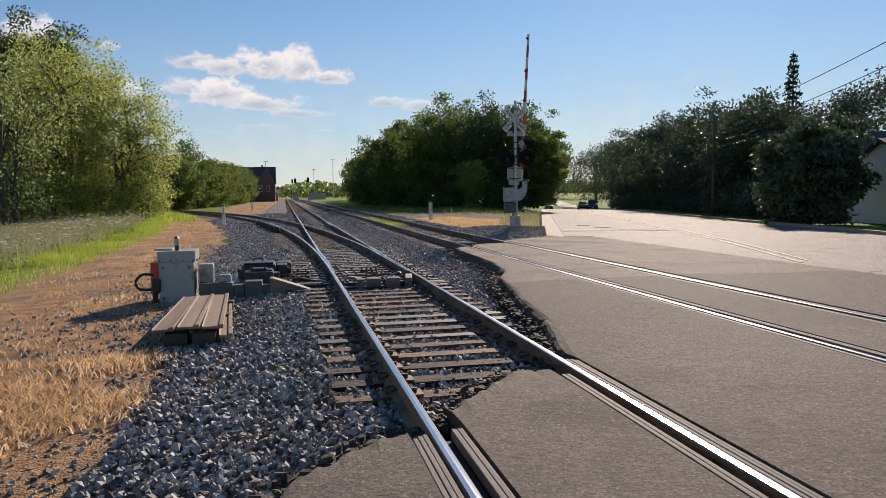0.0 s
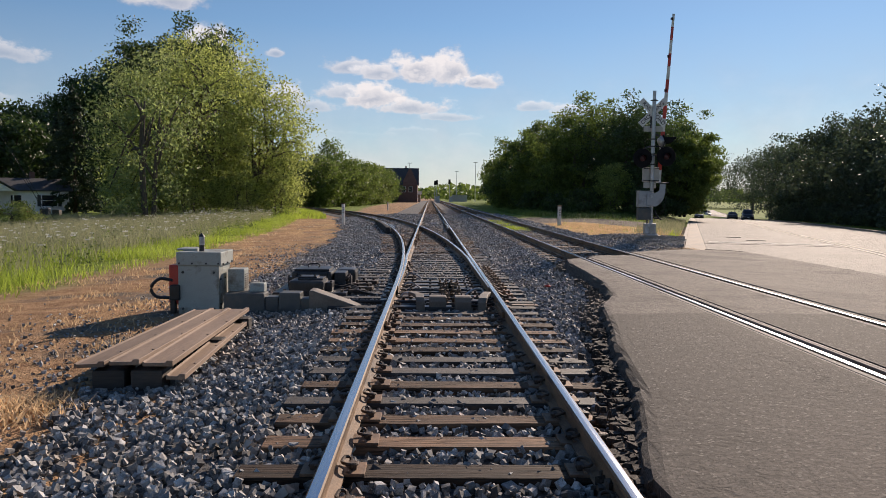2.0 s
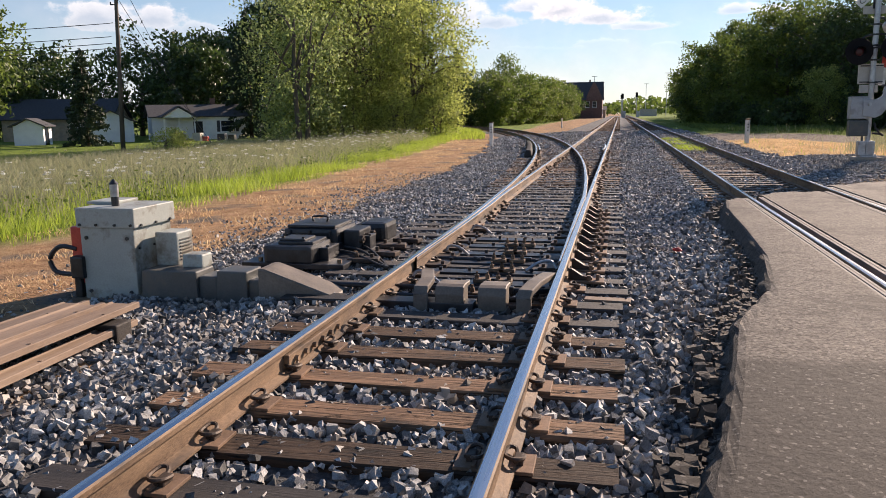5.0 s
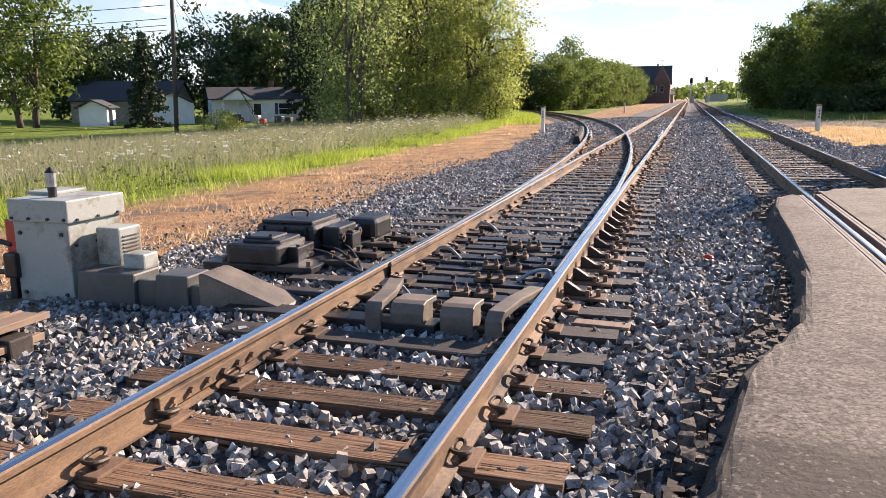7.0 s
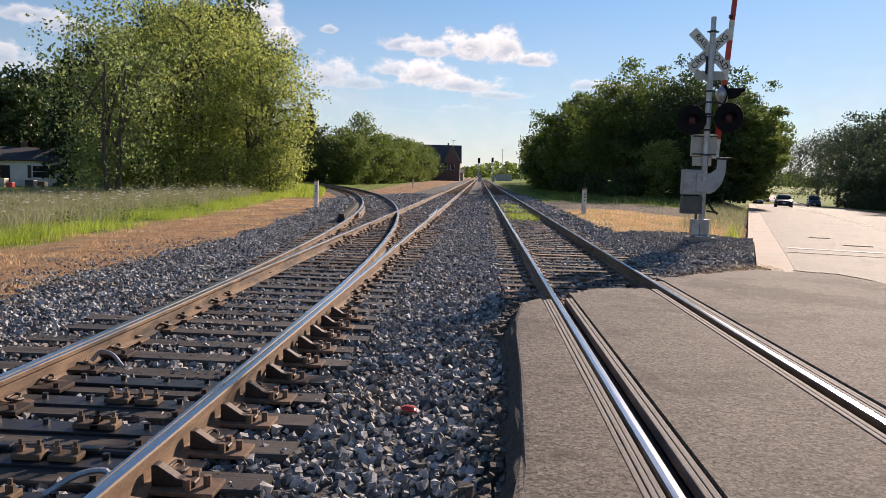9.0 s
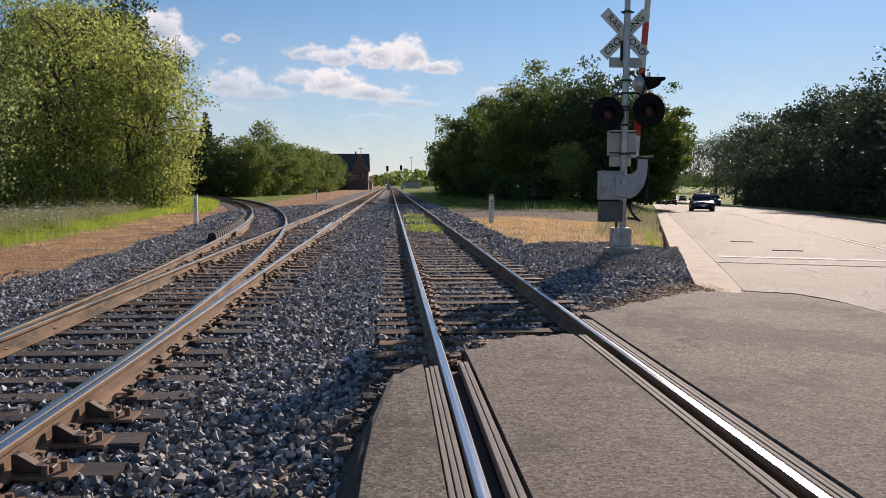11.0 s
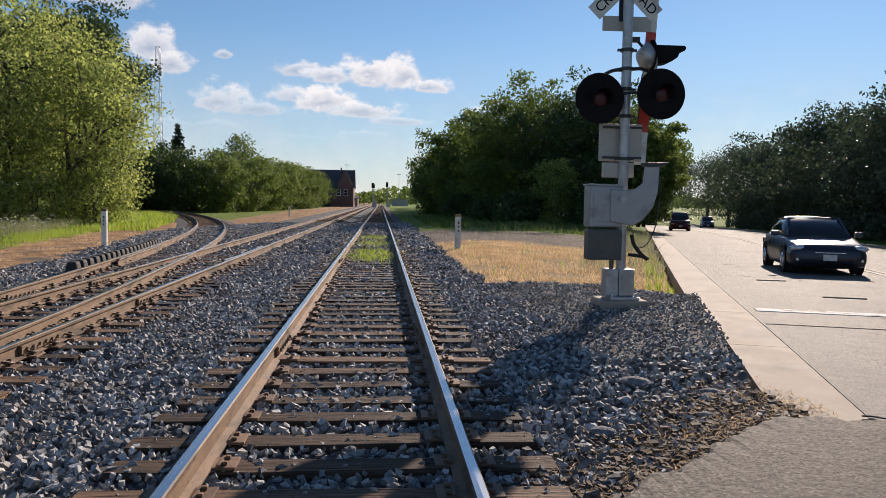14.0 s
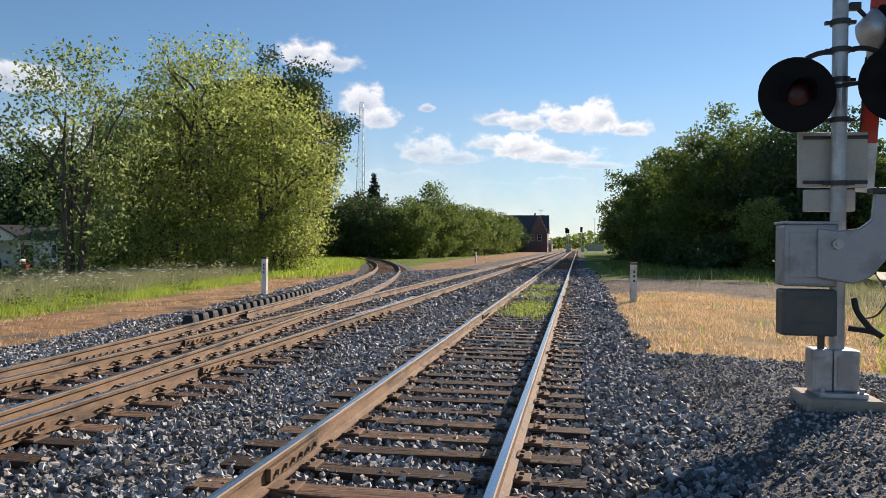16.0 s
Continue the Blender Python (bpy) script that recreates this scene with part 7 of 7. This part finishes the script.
    for x, y, h in ((-6.5, 300, 15), (21, 330, 17), (14, 360, 14)):
        g = thing("lamp_mast", "tall thin lamp mast far off", "lamp mast", x, y, -0.3)
        bm = bmesh.new()
        tube(bm, (0, 0, 0), (0, 0, h), 0.16, 0.08, n=8)
        part("pole", bm, M["mast"], g)
        bm = bmesh.new()
        box(bm, 0, 0, h, 1.8, 0.3, 0.2, 0.03)
        part("lamp_head", bm, M["mast"], g)
    g = thing("relay_house", "small pale green relay cabin beside the line", "cabin", 13, 300, -0.3)
    bm = bmesh.new()
    box(bm, 0, 0, 1.4, 6, 3, 2.8, 0.05)
    part("cabin_body", bm, M["sign_back"], g)
    bm = bmesh.new()
    box(bm, 0, 0, 2.88, 6.4, 3.4, 0.16, 0.03)
    part("cabin_roof", bm, M["roof"], g)
    # lane across the lawn behind the weeds
    v, f = [], []
    for i, x in enumerate(np.linspace(-16.5, -120, 40)):
        yc = 37.0 + 0.1 * (x + 16.5) * -1 + 0.6 * noise.noise((x * 0.1, 0, 2))
        for dy in (-1.5, 0.0, 1.5):
            v.append((x, yc + dy, ground_z(x, yc + dy) + (0.07 if dy == 0 else 0.045)))
        if i:
            a = (i - 1) * 3
            f += [(a, a + 1, a + 4, a + 3), (a + 1, a + 2, a + 5, a + 4)]
    tagged(new("lane", mesh_np("lane", v, f, M["gravel"], smooth=True)), "narrow grey gravel lane across the mown lawn", "lane", kind="structure")
    # wayside clutter near the house
    for x, y, s, mt in ((-36.2, 78.0, 0.8, "car_blue"), (-37.6, 77.2, 0.55, "red"), (-38.9, 78.0, 0.9, "sign_back"), (-40.2, 77.0, 0.7, "car_red"), (-41.2, 77.8, 1.0, "tie_dark"), (-42.4, 76.6, 0.8, "sign_white"), (-43.6, 77.4, 0.6, "grey_box"), (-34.8, 77.4, 0.7, "tie_dark")):
        g = thing("yard_crate", "box of household clutter in the yard", "clutter", x, y, -0.9, group="yard clutter")
        bm = bmesh.new()
        box(bm, 0, 0, s / 2, s, s * 0.8, s, 0.05)
        part("crate", bm, M[mt], g)
    # stone lump near the gutter
    for x, y, s in ((8.05, 25.6, 0.10), (8.5, 25.2, 0.06), (7.4, 24.4, 0.07), (8.2, 24.6, 0.05)):
        bm = bmesh.new()
        bmesh.ops.create_icosphere(bm, subdivisions=2, radius=s)
        for v in bm.verts:
            v.co = Vector((v.co.x * 1.4, v.co.y, v.co.z * 0.5)) * (1 + 0.5 * noise.noise(v.co * 9))
        g = thing("stone_slab", "flat pale stone lying on the ballast", "stone", x, y, ballast_z(x, y) + 0.02)
        part("stone", bm, M["gravel"], g)


# ---- cars ----
def build_car(label, paint, kind="sedan", rz=0):
    """A car that points to -y, its wheels on z = 0."""
    c = thing("car", label, "car")
    L, W = 4.75, 1.84
    H = 1.45 if kind == "sedan" else 1.80
    def loft(sections, mat, name, lab=""):
        bm = bmesh.new()
        rings = []
        for y, hw, zb, zt, inset in sections:
            zm = zb + (zt - zb) * 0.55
            prof = [(-hw * 0.94, zb), (-hw, zb + (zt - zb) * 0.25), (-hw, zm), (-hw + inset, zt - 0.02), (-hw + inset + 0.08, zt), (0, zt + 0.015), (hw - inset - 0.08, zt), (hw - inset, zt - 0.02), (hw, zm), (hw, zb + (zt - zb) * 0.25), (hw * 0.94, zb)]
            rings.append([bm.verts.new((px, y, pz)) for px, pz in prof])
        for a, b in zip(rings, rings[1:]):
            for k in range(len(a)):
                bm.faces.new((a[k], a[(k + 1) % len(a)], b[(k + 1) % len(a)], b[k]))
        bm.faces.new(rings[0][::-1])
        bm.faces.new(rings[-1])
        bmesh.ops.recalc_face_normals(bm, faces=bm.faces)
        return part(name, bm, mat, c, lab, True)
    w = W / 2
    bel = 0.92 if kind == "sedan" else 1.08
    hood = 0.84 if kind == "sedan" else 1.05
    loft([(-2.36, w * 0.72, 0.34, 0.60, 0.03), (-2.28, w * 0.90, 0.24, 0.70, 0.05), (-2.05, w * 0.97, 0.20, hood - 0.07, 0.08), (-1.5, w, 0.19, hood, 0.09), (-1.0, w, 0.19, bel, 0.06), (0.2, w, 0.19, bel + 0.02, 0.05), (1.5, w, 0.19, bel + 0.05, 0.06), (2.05, w * 0.97, 0.22, bel + 0.02, 0.08), (2.32, w * 0.88, 0.32, bel - 0.12, 0.06), (2.38, w * 0.75, 0.40, bel - 0.25, 0.03)], M[paint], "body")
    loft([(-1.05, w * 0.86, bel - 0.02, bel + 0.02, 0.03), (-0.30, w * 0.86, bel - 0.02, H - 0.05, 0.17), (0.4, w * 0.86, bel - 0.02, H - 0.025, 0.18), (1.0, w * 0.86, bel - 0.02, H - 0.06, 0.18), (1.95, w * 0.82, bel - 0.02, bel + 0.04, 0.04)] if kind == "sedan" else
         [(-1.0, w * 0.88, bel - 0.02, bel + 0.02, 0.03), (-0.35, w * 0.88, bel - 0.02, H - 0.05, 0.13), (0.8, w * 0.88, bel - 0.02, H - 0.03, 0.14), (2.0, w * 0.86, bel - 0.02, H - 0.10, 0.14), (2.25, w * 0.84, bel - 0.02, bel + 0.1, 0.05)], M["pane"], "glasshouse", "dark tinted windows")
    loft([(-0.28, w * 0.70, H - 0.06, H - 0.03, 0.02), (0.4, w * 0.70, H - 0.045, H + 0.0, 0.03), (1.0, w * 0.69, H - 0.07, H - 0.035, 0.02)] if kind == "sedan" else
         [(-0.33, w * 0.75, H - 0.06, H - 0.03, 0.02), (0.8, w * 0.75, H - 0.05, H + 0.0, 0.03), (2.0, w * 0.72, H - 0.11, H - 0.08, 0.02)], M[paint], "roof")
    for sx in (-1, 1):
        bm = bmesh.new()
        hose(bm, [(sx * w * 0.80, -1.02, bel + 0.02), (sx * w * 0.69, -0.30, H - 0.04)], 0.035, 6)
        part("pillar", bm, M[paint], c)
        bm = bmesh.new()
        box(bm, sx * (w + 0.10), -0.75, bel + 0.08, 0.20, 0.10, 0.14, 0.03)
        part("mirror", bm, M[paint], c)
        bm = bmesh.new()
        bmesh.ops.create_uvsphere(bm, u_segments=14, v_segments=8, radius=1, matrix=pose(sx * w * 0.76, -2.19, 0.66) @ Matrix.Diagonal((0.20, 0.14, 0.085, 1)))
        part("headlight", bm, M["headlight"], c, "clear headlight", True)
        bm = bmesh.new()
        box(bm, sx * w * 0.80, 2.30, 0.74, 0.26, 0.10, 0.16, 0.03)
        part("tail_light", bm, M["lens"], c, "red tail light")
        bm = bmesh.new()
        box(bm, sx * w * 0.70, -2.31, 0.38, 0.24, 0.05, 0.08, 0.02)
        part("fog_light", bm, M["chrome"], c)
        for y in (-1.42, 1.42):
            wh = new("wheel")
            wh.parent = c
            wh.matrix_basis = pose(sx * (w - 0.10), y, 0.33)
            bm = bmesh.new()
            tube(bm, (-0.11, 0, 0), (0.11, 0, 0), 0.33, n=28)
            part("tyre", bm, M["rubber"], wh, "black tyre")
            bm = bmesh.new()
            tube(bm, (sx * 0.085, 0, 0), (sx * 0.125, 0, 0), 0.21, 0.18, n=20)
            for k in range(5):
                a = 6.283 * k / 5
                tube(bm, (sx * 0.127, 0, 0), (sx * 0.122, 0.17 * math.cos(a), 0.17 * math.sin(a)), 0.022, n=5)
            part("rim", bm, M["chrome"], wh, "bright alloy rim")
            bm = bmesh.new()
            bmesh.ops.create_cone(bm, cap_ends=True, segments=24, radius1=0.38, radius2=0.38, depth=0.05, matrix=pose(sx * (w - 0.015), y, 0.35, 0, 90, 0))
            part("wheel_arch", bm, M["black"], c)
    bm = bmesh.new()
    box(bm, 0, -2.325, 0.55, 0.86, 0.06, 0.14, 0.02)
    box(bm, 0, -2.30, 0.33, 1.10, 0.06, 0.12, 0.02)
    part("grille", bm, M["black"], c)
    bm = bmesh.new()
    box(bm, 0, -2.36, 0.56, 0.70, 0.02, 0.02, 0.004)
    part("grille_bar", bm, M["chrome"], c)
    bm = bmesh.new()
    box(bm, 0, -2.375, 0.44, 0.31, 0.012, 0.15, 0.004)
    part("number_plate", bm, M["sign_white"], c, "blank plate")
    bm = bmesh.new()
    box(bm, 0, 0, 0.22, 1.5, 4.2, 0.12, 0.03)
    part("underbody", bm, M["black"], c)
    return c


ROAD_TURN = -math.degrees(math.atan2(0.329, 0.944))
build_far()
car_blue = build_car("dark blue sedan driving along the street towards the crossing", "car_blue")
car_grey = build_car("dark red pickup-sized car following along the street", "car_red", "tall")
car_far = build_car("white car far down the street", "car_white", "tall")
car_away = build_car("grey sedan driving away far down the street", "car_grey")
for s, v, mt, kd in ((150, -1.6 + 3.2, "car_grey", "sedan"), (168, 1.6, "car_white", "tall"), (120, 9.4, "car_grey", "tall")):
    c = build_car("car parked far down the street", mt, kd)
    c.matrix_basis = pose(*road_point(s, v, 0.005), 0, 0, ROAD_TURN)
    tagged(c, group="parked cars")


# ---- what moves ----
def motions():
    def drive(car, rows, v, turned=0):
        tilt = -1 if not turned else 1
        walk(car, [(t, pose(*road_point(s, v, 0.004), 0, 0, ROAD_TURN + turned) @ pose(0, 0, 0, tilt * math.degrees(math.atan((road_drop(s + 2) - road_drop(s - 2)) / 4)), 0, 0)) for t, s in rows])
    drive(car_blue, ((0, 205), (2, 178), (4, 151), (6, 124.5), (7, 111), (8, 97.5), (9, 84), (10, 70.5), (11.5, 51.3), (12, 45), (12.5, 38.4), (13, 31.3), (13.5, 24.2), (14, 17.2), (14.5, 10.3), (15, 3.3), (16, -11.0)), 3.6)
    drive(car_grey, ((0, 310), (4, 240), (8, 175), (10, 144), (11.5, 119), (12, 110), (12.5, 100.5), (13, 91.5), (13.5, 82), (14, 72.5), (14.5, 63.5), (15, 54.5), (15.5, 45.0), (16, 35.5)), 2.9)
    drive(car_far, ((0, 175), (4, 168), (8, 160), (12, 190), (16, 215)), 3.0)
    drive(car_away, ((0, 120), (4, 150), (8, 178), (12, 205), (16, 230)), 7.6, 180)


motions()
